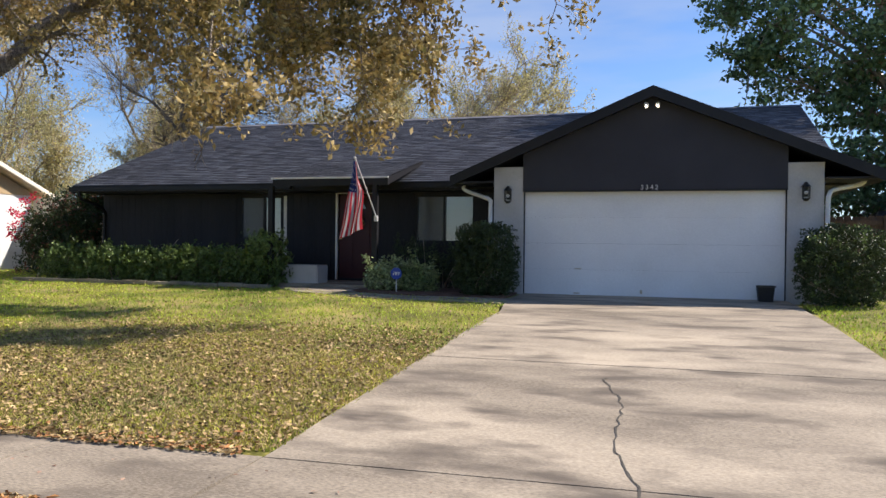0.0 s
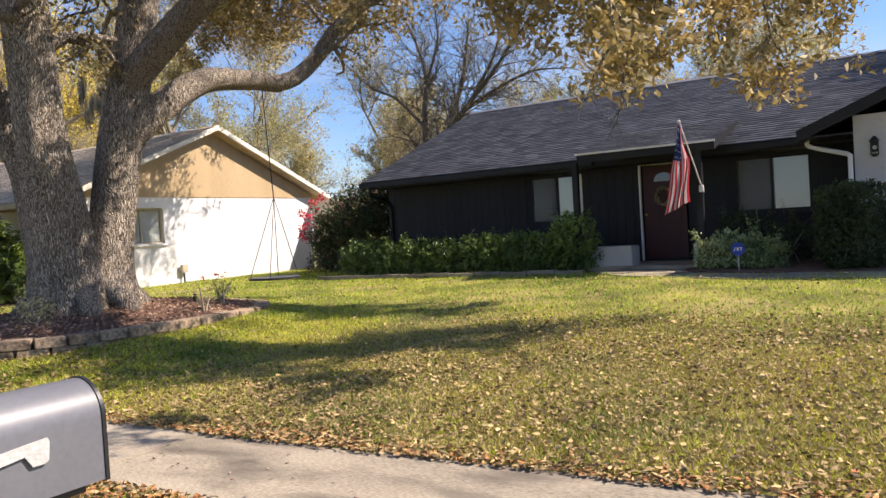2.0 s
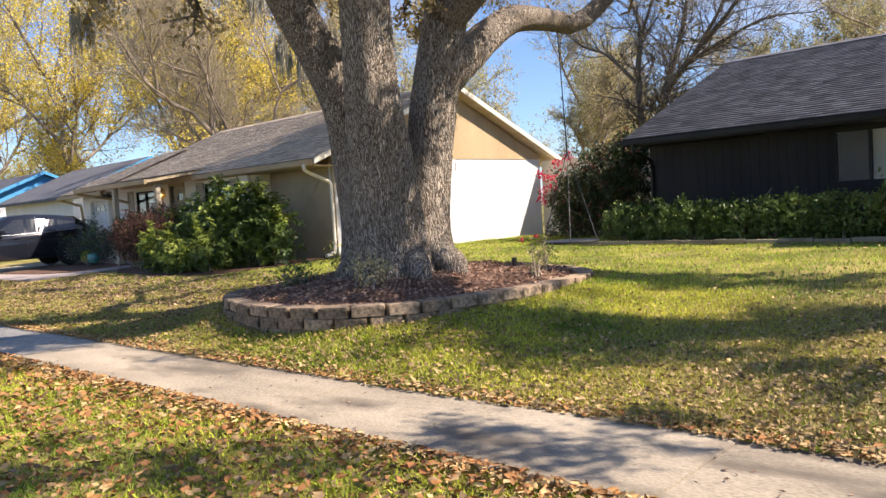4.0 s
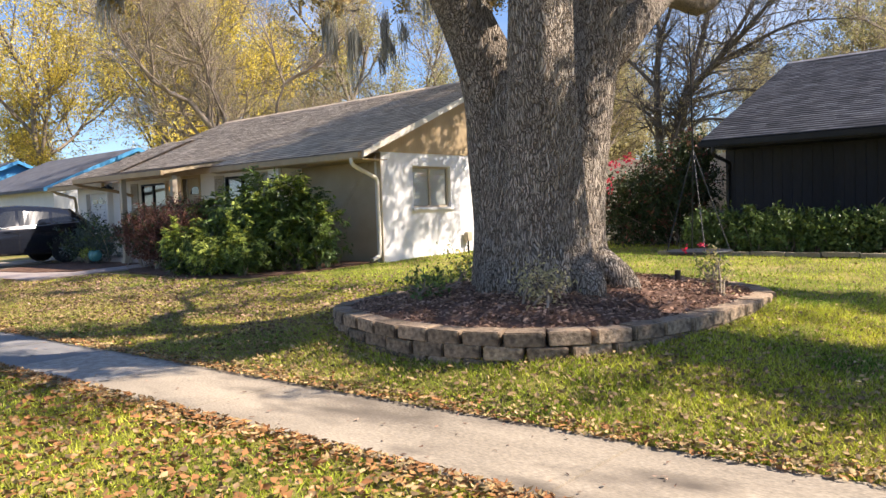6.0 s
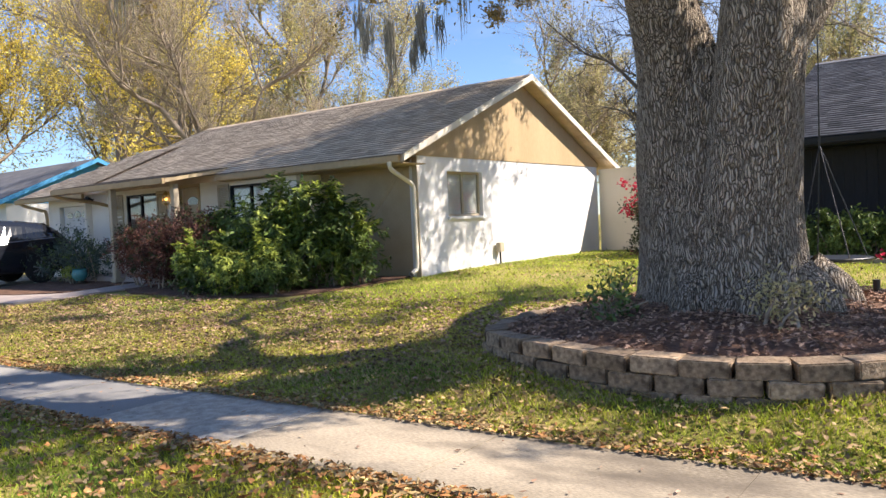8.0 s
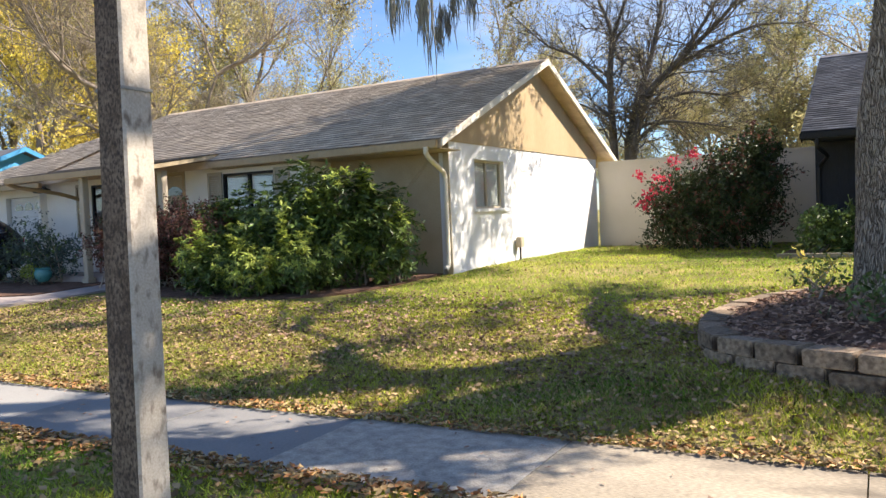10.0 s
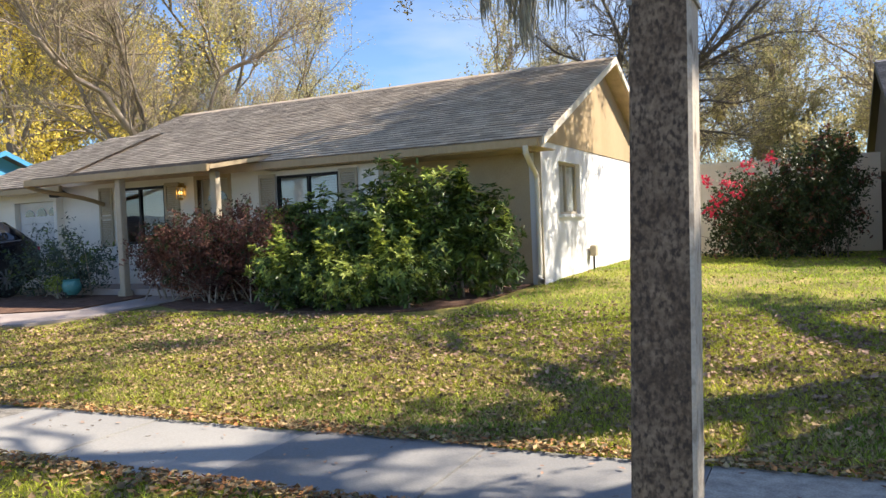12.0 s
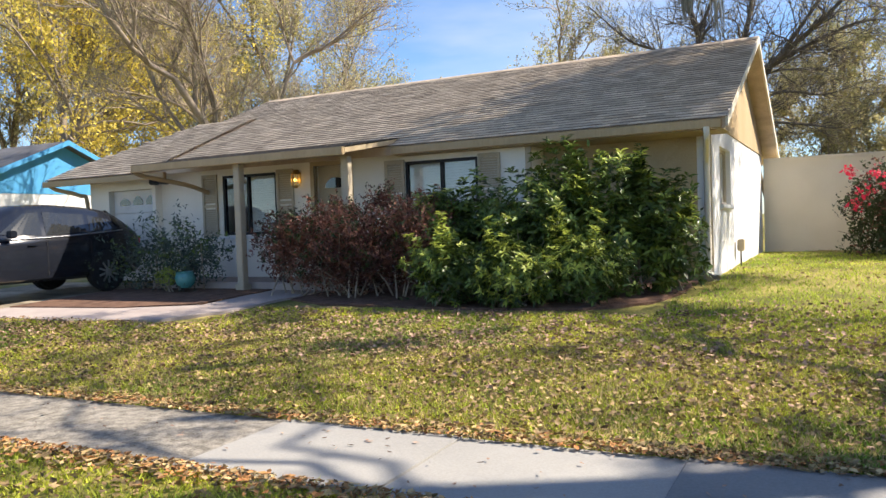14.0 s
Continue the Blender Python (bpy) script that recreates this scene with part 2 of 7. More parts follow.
M = {
    "grass": material("grass", [(0.05, 0.055, 0.012), (0.17, 0.16, 0.03), (0.40, 0.32, 0.10)], 0.95, 1.2, 0.5, 30, dist=0.03, patch=(0.42, 0.31, 0.14), patch_scale=0.35, patch_at=(0.52, 0.76)),
    "blade": material("blade", [(0.24, 0.32, 0.03), (0.64, 0.62, 0.08)], 0.7, 0.5, 0, 9, island=0.6, transmit=0.35, patch=(0.16, 0.27, 0.03), patch_scale=0.7, patch_at=(0.5, 0.66)),
    "blade_green": material("blade_green", [(0.19, 0.31, 0.03), (0.56, 0.62, 0.08)], 0.7, 0.5, 0, 9, island=0.55, transmit=0.35, patch=(0.16, 0.27, 0.03), patch_scale=0.7, patch_at=(0.5, 0.66)),
    "blade_dry": material("blade_dry", [(0.38, 0.29, 0.12), (0.52, 0.41, 0.20)], 0.85, 0.8, 0, 9, island=0.4, transmit=0.25),
    "leaf_dry": material("leaf_dry", [(0.20, 0.125, 0.052), (0.47, 0.34, 0.16)], 0.7, 3, 0, 9, island=0.65),
    "leaf_brown": material("leaf_brown", [(0.14, 0.085, 0.04), (0.40, 0.27, 0.13)], 0.75, 3, 0, 9, island=0.6),
    "leaf_orange": material("leaf_orange", [(0.27, 0.10, 0.035), (0.42, 0.22, 0.08)], 0.8, 3, 0, 9, island=0.4),
    # patch: mildew stains together with streaks of leaf shadow painted in
    "concrete": material("concrete", [(0.15, 0.125, 0.092), (0.31, 0.262, 0.195), (0.48, 0.405, 0.30)], 0.9, 0.9, 0.5, 70, stretch=(0.5, 1.3, 1), patch=(0.13, 0.108, 0.083), patch_scale=1.7, patch_at=(0.49, 0.69), patch_stretch=(0.7, 1.5, 1)),
    "concrete_new": material("concrete_new", [(0.26, 0.25, 0.23), (0.35, 0.335, 0.305)], 0.88, 0.7, 0.2, 70),
    "concrete_old": material("concrete_old", [(0.10, 0.088, 0.07), (0.36, 0.325, 0.27)], 0.95, 14, 0.9, 70),
    "concrete_rough": material("concrete_rough", [(0.24, 0.215, 0.18), (0.50, 0.455, 0.38)], 0.95, 11, 0.8, 80),
    "concrete_grey": material("concrete_grey", [(0.19, 0.185, 0.175), (0.27, 0.262, 0.247)], 0.88, 0.9, 0.25, 70),
    "joint": material("joint", [(0.05, 0.045, 0.04), (0.11, 0.10, 0.08)], 0.95, 8, 0.2, 60),
    "asphalt": material("asphalt", [(0.04, 0.04, 0.042), (0.07, 0.07, 0.07)], 0.9, 2, 0.4, 120),
    "siding_black": material("siding_black", [(0.012, 0.012, 0.015), (0.022, 0.022, 0.027)], 0.65, 1.5, 0.2, 50, stretch=(1, 1, 0.15)),
    "siding_grey": material("siding_grey", [(0.028, 0.028, 0.036), (0.04, 0.04, 0.05)], 0.65, 1.5, 0.15, 50),
    "trim_black": material("trim_black", [(0.008, 0.008, 0.010), (0.016, 0.016, 0.018)], 0.5, 2, 0.1, 40),
    "stucco_grey": material("stucco_grey", [(0.42, 0.41, 0.39), (0.52, 0.51, 0.49)], 0.95, 2, 0.6, 45, dist=0.02),
    "stucco_white": material("stucco_white", [(0.66, 0.655, 0.64), (0.77, 0.765, 0.75)], 0.95, 1.3, 0.35, 60, dist=0.01),
    "stucco_cream": material("stucco_cream", [(0.78, 0.73, 0.64), (0.88, 0.84, 0.76)], 0.95, 1.3, 0.35, 60, dist=0.01),
    "door_white": material("door_white", [(0.70, 0.70, 0.70), (0.82, 0.82, 0.82)], 0.45, 1.0, 0.05, 40),
    "door_red": material("door_red", [(0.045, 0.010, 0.012), (0.065, 0.015, 0.017)], 0.45, 2, 0.1, 40),
    "white_paint": material("white_paint", [(0.62, 0.60, 0.57), (0.78, 0.76, 0.73)], 0.5, 3, 0.1, 50),
    "tan": material("tan", [(0.40, 0.29, 0.16), (0.50, 0.37, 0.22)], 0.85, 1.5, 0.3, 40, stretch=(1, 1, 0.2)),
    "tan_dark": material("tan_dark", [(0.40, 0.31, 0.19), (0.50, 0.40, 0.26)], 0.8, 2, 0.2, 40),
    "shutter": material("shutter", [(0.42, 0.35, 0.25), (0.50, 0.43, 0.32)], 0.7, 2, 0.1, 40),
    "cream": material("cream", [(0.70, 0.64, 0.52), (0.80, 0.74, 0.62)], 0.9, 1.2, 0.3, 50),
    "shingle_dark": material("shingle_dark", [(0.075, 0.077, 0.088), (0.145, 0.15, 0.168)], 0.85, 2, 0.5, 130, island=0.35),
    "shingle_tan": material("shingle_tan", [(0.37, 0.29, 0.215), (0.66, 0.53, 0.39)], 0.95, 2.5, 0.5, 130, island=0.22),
    "shingle_shade_line": material("shingle_shade_line", [(0.13, 0.10, 0.075), (0.22, 0.175, 0.13)], 0.95, 6, 0, 60),
    "shingle_shade_line_dark": material("shingle_shade_line_dark", [(0.04, 0.04, 0.045), (0.07, 0.07, 0.077)], 0.95, 6, 0, 60),
    "pane": material("pane", [(0.02, 0.022, 0.024), (0.03, 0.032, 0.034)], 0.04, 1, 0, 10, spec=0.8),
    "blind": material("blind", [(0.70, 0.68, 0.63), (0.80, 0.78, 0.73)], 0.7, 2, 0.1, 30),
    "bark": bark_material(),
    "bark_grey": material("bark_grey", [(0.07, 0.06, 0.05), (0.17, 0.15, 0.125)], 0.95, 3, 0, 20),
    "bark_mid": material("bark_mid", [(0.15, 0.12, 0.09), (0.32, 0.265, 0.21)], 0.95, 3, 0, 20),
    "bark_far": material("bark_far", [(0.22, 0.175, 0.13), (0.42, 0.345, 0.27)], 0.95, 3, 0, 20),
    "leaf_oak": material("leaf_oak", [(0.16, 0.15, 0.05), (0.52, 0.37, 0.15)], 0.6, 0.7, 0, 5, island=0.5, transmit=0.3),
    "leaf_green": material("leaf_green", [(0.024, 0.048, 0.014), (0.17, 0.24, 0.05)], 0.35, 0.9, 0, 5, island=0.5, transmit=0.15),
    "leaf_pale": material("leaf_pale", [(0.15, 0.21, 0.07), (0.50, 0.54, 0.28)], 0.45, 0.9, 0, 5, island=0.5, transmit=0.2),
    "leaf_hedge": material("leaf_hedge", [(0.05, 0.09, 0.022), (0.25, 0.33, 0.10)], 0.4, 0.9, 0, 5, island=0.45, transmit=0.2),
    "leaf_blue": material("leaf_blue", [(0.035, 0.055, 0.04), (0.12, 0.16, 0.12)], 0.45, 0.9, 0, 5, island=0.45, transmit=0.15),
    "teal_glaze": material("teal_glaze", [(0.05, 0.22, 0.22), (0.10, 0.32, 0.30)], 0.25, 4, 0.05, 30, spec=0.5),
    "leaf_deep": material("leaf_deep", [(0.06, 0.11, 0.055), (0.22, 0.32, 0.14)], 0.5, 0.5, 0, 5, island=0.45, transmit=0.25),
    "leaf_dark": material("leaf_dark", [(0.028, 0.045, 0.016), (0.075, 0.10, 0.036)], 0.5, 0.9, 0, 5, island=0.4, transmit=0.15),
    "leaf_lime": material("leaf_lime", [(0.22, 0.30, 0.05), (0.55, 0.60, 0.13)], 0.5, 0.9, 0, 5, island=0.35, transmit=0.3),
    "leaf_red": material("leaf_red", [(0.06, 0.022, 0.02), (0.33, 0.15, 0.10)], 0.5, 0.9, 0, 5, island=0.5, transmit=0.25),
    "leaf_yellow": material("leaf_yellow", [(0.60, 0.50, 0.09), (0.88, 0.70, 0.17)], 0.6, 0.15, 0, 3, island=0.35, transmit=0.5),
    "leaf_far": material("leaf_far", [(0.34, 0.34, 0.14), (0.62, 0.52, 0.28)], 0.7, 0.12, 0, 3, island=0.4, transmit=0.5),
    "moss": material("moss", [(0.30, 0.29, 0.25), (0.46, 0.45, 0.39)], 0.95, 2, 0, 8, island=0.3, transmit=0.2),
    "flower": material("flower", [(0.55, 0.02, 0.06), (0.75, 0.06, 0.12)], 0.6, 2, 0, 8, island=0.3, transmit=0.3),
    "mulch": material("mulch", [(0.07, 0.037, 0.024), (0.21, 0.12, 0.08)], 0.95, 6, 0.8, 40, dist=0.03),
    "chip": material("chip", [(0.16, 0.085, 0.055), (0.50, 0.33, 0.23)], 0.9, 6, 0, 30, island=0.5),
    "block": material("block", [(0.18, 0.125, 0.08), (0.46, 0.35, 0.24)], 0.95, 7, 0.9, 50, spread=0.35, dist=0.02, patch=(0.085, 0.06, 0.042), patch_scale=8, patch_at=(0.48, 0.66)),
    "mailbox": material("mailbox", [(0.12, 0.122, 0.135), (0.15, 0.153, 0.167)], 0.42, 2, 0.03, 60, spec=0.5),
    "black_metal": material("black_metal", [(0.012, 0.012, 0.012), (0.02, 0.02, 0.02)], 0.4, 3, 0.05, 40, spec=0.5),
    "wood_fence": material("wood_fence", [(0.07, 0.042, 0.03), (0.14, 0.09, 0.06)], 0.9, 2, 0.3, 30, stretch=(1, 1, 0.2), island=0.2),
    "blue": material("blue", [(0.06, 0.27, 0.52), (0.08, 0.34, 0.61)], 0.8, 1.5, 0.15, 40),
    "car_paint": material("car_paint", [(0.010, 0.012, 0.018), (0.014, 0.016, 0.022)], 0.12, 1, 0, 10, spec=0.7),
    "tyre": material("tyre", [(0.015, 0.015, 0.015), (0.03, 0.03, 0.03)], 0.85, 8, 0.2, 60),
    "rim": material("rim", [(0.45, 0.45, 0.46), (0.6, 0.6, 0.61)], 0.3, 3, 0, 20, metal=0.9),
    "red_cloth": material("red_cloth", [(0.50, 0.02, 0.035), (0.62, 0.04, 0.06)], 0.85, 3, 0.05, 60, transmit=0.5),
    "white_cloth": material("white_cloth", [(0.52, 0.50, 0.49), (0.62, 0.60, 0.59)], 0.85, 3, 0.05, 60, transmit=0.5),
    "blue_cloth": material("blue_cloth", [(0.015, 0.03, 0.12), (0.025, 0.045, 0.17)], 0.85, 3, 0.05, 60, transmit=0.5),
    "pole_wood": material("pole_wood", [(0.13, 0.092, 0.066), (0.25, 0.19, 0.14), (0.40, 0.32, 0.24)], 0.95, 5, 0.7, 90, dist=0.006, patch=(0.09, 0.063, 0.046), patch_scale=60, patch_at=(0.42, 0.70), patch_stretch=(1, 1, 0.7)),
    # street pole: front tone includes its shade, the other sides a sunlit tone
    "pole_shaded": material("pole_shaded", [(0.09, 0.06, 0.04), (0.20, 0.14, 0.095), (0.31, 0.225, 0.155)], 0.95, 9, 0.7, 60, dist=0.006, patch=(0.07, 0.05, 0.038), patch_scale=75, patch_at=(0.44, 0.64), patch_stretch=(1, 1, 0.6)),
    "pole_sunlit": material("pole_sunlit", [(0.36, 0.31, 0.25), (0.56, 0.50, 0.42)], 0.92, 2.5, 0.4, 90, dist=0.004, patch=(0.20, 0.16, 0.125), patch_scale=22, patch_at=(0.54, 0.70), patch_stretch=(1, 1, 0.5)),
    "sign_blue": material("sign_blue", [(0.02, 0.05, 0.30), (0.03, 0.07, 0.36)], 0.4, 3, 0, 20),
    "brass": material("brass", [(0.55, 0.36, 0.12), (0.65, 0.45, 0.18)], 0.3, 3, 0, 20, metal=0.9),
    "purple": material("purple", [(0.33, 0.275, 0.25), (0.42, 0.355, 0.32)], 0.9, 2, 0.2, 50),
}


def lamp_material(name, color, strength):
    m = bpy.data.materials.new(name)
    m.use_nodes = True
    b = m.node_tree.nodes["Principled BSDF"]
    b.inputs["Base Color"].default_value = (*color, 1)
    b.inputs["Emission Color"].default_value, b.inputs["Emission Strength"].default_value = (*color, 1), strength
    return m


M["bulb_white"] = lamp_material("bulb_white", (1.0, 0.85, 0.66), 5)
M["bulb_amber"] = lamp_material("bulb_amber", (1.0, 0.55, 0.12), 3)


# ---- building helpers ----
def part(name, bm, mat, parent=None, label="", kind="", smooth=False):
    """Links a bmesh as one mesh object, under a thing or part."""
    me = bpy.data.meshes.new(name)
    bm.to_mesh(me)
    bm.free()
    for m in (mat if isinstance(mat, (list, tuple)) else [mat]):
        me.materials.append(m)
    if smooth:
        me.shade_smooth()
        me.set_sharp_from_angle(angle=radians(35))
    ob = new(name, me)
    ob.parent = parent
    return tagged(ob, label, kind=kind)


def thing(name, label, category, at=(0, 0, 0), group="", kind=""):
    ob = new(name)
    ob.empty_display_size = 0.2
    ob.location = at
    return tagged(ob, label, category, group, kind)


def box(bm, x0, x1, y0, y1, z0, z1, bevel=0.0, mi=0):
    r = bmesh.ops.create_cube(bm, size=1.0, matrix=Matrix.Translation(((x0 + x1) / 2, (y0 + y1) / 2, (z0 + z1) / 2)) @ Matrix.Diagonal((abs(x1 - x0), abs(y1 - y0), abs(z1 - z0), 1)))
    faces = {f for v in r["verts"] for f in v.link_faces}
    for f in faces:
        f.material_index = mi
    if bevel:
        bmesh.ops.bevel(bm, geom=list({e for f in faces for e in f.edges}), offset=bevel, segments=2, affect="EDGES")


def box_part(name, dims, mat, parent, label="", bevel=0.006):
    bm = bmesh.new()
    box(bm, *dims, bevel=bevel)
    return part(name, bm, mat, parent, label)


def wall_bm(bm, axis, at, thick, lo, hi, z0, z1, holes=()):
    """A wall on the plane axis = at, going thick further; holes: (a0, a1, z0, z1)."""
    xs = sorted({lo, hi, *[h[0] for h in holes], *[h[1] for h in holes]})
    for a, b in zip(xs, xs[1:]):
        cuts = sorted([(h[2], h[3]) for h in holes if h[0] <= a and h[1] >= b])
        z = z0
        for c, d in cuts + [(z1, z1)]:
            if c > z + 1e-4:
                if axis == "y":
                    box(bm, a, b, at, at + thick, z, c)
                else:
                    box(bm, at, at + thick, a, b, z, c)
            z = d
    bmesh.ops.remove_doubles(bm, verts=bm.verts, dist=1e-4)


def prism(bm, pts, axis, a, b):
    """A flat outline of 2D points pushed out along an axis from a to b."""
    def p(u, v, w):
        return (w, u, v) if axis == "x" else (u, w, v) if axis == "y" else (u, v, w)
    v0 = [bm.verts.new(p(u, v, a)) for u, v in pts]
    v1 = [bm.verts.new(p(u, v, b)) for u, v in pts]
    n = len(pts)
    bm.faces.new(v0)
    bm.faces.new(v1[::-1])
    for i in range(n):
        bm.faces.new([v0[i], v1[i], v1[(i + 1) % n], v0[(i + 1) % n]])
    bmesh.ops.recalc_face_normals(bm, faces=bm.faces)


def mesh_from(name, verts, faces, mat, parent=None, label="", kind="", category="", smooth=False):
    """Fast: verts (n, 3) and faces (m, 3 or 4) arrays."""
    verts, faces = np.asarray(verts, np.float32), np.asarray(faces, np.int32)
    me = bpy.data.meshes.new(name)
    me.vertices.add(len(verts))
    me.vertices.foreach_set("co", verts.ravel())
    me.loops.add(faces.size)
    me.loops.foreach_set("vertex_index", faces.ravel())
    me.polygons.add(len(faces))
    me.polygons.foreach_set("loop_start", np.arange(len(faces), dtype=np.int32) * faces.shape[1])
    me.update(calc_edges=True)
    me.materials.append(mat)
    if smooth:
        me.shade_smooth()
    ob = new(name, me)
    ob.parent = parent
    return tagged(ob, label, category, kind=kind)


class Tubes:
    """Collects tapered tubes along polylines into one mesh."""

    def __init__(self):
        self.v, self.f, self.n = [], [], 0

    def add(self, pts, radii, sides=6, lump=0.0, rng=None):
        pts = np.asarray(pts, float)
        k = len(pts)
        d = np.gradient(pts, axis=0)
        d /= np.linalg.norm(d, axis=1)[:, None] + 1e-9
        ref = np.array((0.3, 0.9, 0.1)) if abs(d[0][2]) > 0.7 else np.array((0.0, 0.0, 1.0))
        a = np.cross(d, ref)
        a /= np.linalg.norm(a, axis=1)[:, None] + 1e-9
        b = np.cross(d, a)
        ang = np.linspace(0, 2 * np.pi, sides, endpoint=False)
        r = np.asarray(radii, float)[:, None] * np.ones(sides)
        if lump:
            r = r * (1 + lump * np.sin(ang * 3 + 1.3) + lump * 0.7 * np.sin(ang * 5 + np.linspace(0, 2, k)[:, None]))
        ring = pts[:, None, :] + r[..., None] * (np.cos(ang)[None, :, None] * a[:, None, :] + np.sin(ang)[None, :, None] * b[:, None, :])
        self.v.append(ring.reshape(-1, 3))
        i, j = np.meshgrid(np.arange(k - 1), np.arange(sides), indexing="ij")
        q = np.stack([i * sides + j, i * sides + (j + 1) % sides, (i + 1) * sides + (j + 1) % sides, (i + 1) * sides + j], -1).reshape(-1, 4)
        self.f.append(q + self.n)
        self.n += k * sides

    def build(self, name, mat, parent=None, label="", kind="", smooth=True):
        return mesh_from(name, np.concatenate(self.v), np.concatenate(self.f), mat, parent, label, kind, smooth=smooth)


def smooth_path(ctrl, per=6):
    """Catmull-Rom through (x, y, z, radius) rows."""
    c = np.asarray(ctrl, float)
    c = np.vstack([2 * c[0] - c[1], c, 2 * c[-1] - c[-2]])
    out = []
    for i in range(1, len(c) - 2):
        for t in np.linspace(0, 1, per, endpoint=False):
            out.append(0.5 * (2 * c[i] + (c[i + 1] - c[i - 1]) * t + (2 * c[i - 1] - 5 * c[i] + 4 * c[i + 1] - c[i + 2]) * t * t + (3 * c[i] - c[i - 1] - 3 * c[i + 1] + c[i + 2]) * t ** 3))
    out.append(c[-2])
    out = np.array(out)
    return out[:, :3], np.maximum(out[:, 3], 0.003)


def leaves(centers, size, rng, aspect=0.5, droop=0.0, jitter=0.3):
    """Folded leaf blades (4 verts, 2 faces each as one bent quad) at the centers."""
    n = len(centers)
    d = rng.normal(size=(n, 3))
    d[:, 2] -= droop
    d /= np.linalg.norm(d, axis=1)[:, None]
    s = np.cross(d, rng.normal(size=(n, 3)))
    s /= np.linalg.norm(s, axis=1)[:, None] + 1e-9
    up = np.cross(d, s)
    L = size * (1 + jitter * rng.uniform(-1, 1, (n, 1)))
    W = L * aspect
    a = centers - d * L / 2
    c = centers + d * L / 2
    b = centers + s * W / 2 + up * W * 0.25 - d * L * 0.08
    e = centers - s * W / 2 + up * W * 0.25 - d * L * 0.08
    v = np.stack([a, b, c, e], 1).reshape(-1, 3)
    i = np.arange(n)[:, None] * 4
    f = np.concatenate([i + [0, 1, 2], i + [0, 2, 3]], 0)
    return v, f


def whorls(centers, out, size, rng, count=8, aspect=0.34):
    """Rosettes of long leaves that fan out round a shoot pointing along out."""
    n = len(centers)
    ax = out + np.array((0, 0, 0.55)) + rng.normal(size=(n, 3)) * 0.35
    ax /= np.linalg.norm(ax, axis=1)[:, None]
    u = np.cross(ax, rng.normal(size=(n, 3)))
    u /= np.linalg.norm(u, axis=1)[:, None] + 1e-9
    w = np.cross(ax, u)
    V = []
    for k in range(count):
        a = 2 * np.pi * k / count + rng.uniform(-0.3, 0.3, (n, 1))
        side = np.cos(a) * u + np.sin(a) * w
        flat = np.cos(a + np.pi / 2) * u + np.sin(a + np.pi / 2) * w
        rise = rng.uniform(0.0, 0.8, (n, 1))
        d = side + ax * rise
        d /= np.linalg.norm(d, axis=1)[:, None]
        L = size * rng.uniform(0.6, 1.15, (n, 1))
        base = centers + ax * size * 0.12 * (k % 3)
        tip = base + d * L - np.array((0, 0, 0.14)) * L
        mid = base + d * L * 0.5 + ax * L * 0.06
        V.append(np.stack([base, mid + flat * L * aspect / 2, tip, mid - flat * L * aspect / 2], 1))
    v = np.concatenate(V).reshape(-1, 3)
    i = np.arange(n * count)[:, None] * 4
    return v, np.concatenate([i + [0, 1, 2], i + [0, 2, 3]], 0)


def blob_points(n, center, radii, rng, shell=0.45, rough=0.25, flat_bottom=False, box_like=2.0):
    """Points in a lumpy body, more of them near its skin."""
    d = rng.normal(size=(n, 3))
    if flat_bottom:
        d[:, 2] = np.abs(d[:, 2]) * 1.0 - 0.25
    d /= (np.sum(np.abs(d) ** box_like, axis=1) ** (1 / box_like))[:, None]
    k = 1 + rough * (np.sin(d[:, 0] * 5 + center[0]) * np.sin(d[:, 1] * 6 + center[1] * 2) + 0.6 * np.sin(d[:, 2] * 9 + d[:, 0] * 7))
    r = rng.uniform(1 - shell, 1.0, n) * k
    return np.asarray(center) + d * r[:, None] * np.asarray(radii)


def clumps(centers, n_each, spread, rng):
    c = np.repeat(np.asarray(centers), n_each, axis=0)
    return c + rng.normal(size=c.shape) * spread


# ---- ground ----
def smoothstep(t):
    t = np.clip(t, 0, 1)
    return t * t * (3 - 2 * t)


def walk_far(x):
    return 4.70 + 0.026 * (x + 2.4)


def walk_near(x):
    return walk_far(x) - 1.10


def gz(x, y):
    """Height of the ground."""
    x, y = np.asarray(x, float), np.asarray(y, float)
    t = np.clip((y - 4.6) / 11.1, 0, 1)
    lawn = 0.35 + 0.37 * (1 - (1 - t) ** 1.65)
    verge = 0.28 + 0.05 * np.clip((y - 1.1) / 2.2, 0, 1)
    rr = ((x + 12.6) / 2.9) ** 2 + ((y - 7.4) / 3.3) ** 2
    lawn = lawn + 0.25 * np.exp(-rr * rr) * np.clip((y - 4.6) / 0.7, 0, 1)
    z = np.where(y > 4.5, lawn, np.where(y > 1.05, verge, 0.13))
    z = np.where((y > 3.3) & (y <= 4.5), 0.335, z)
    return z


G = float
rng = np.random.default_rng(3)

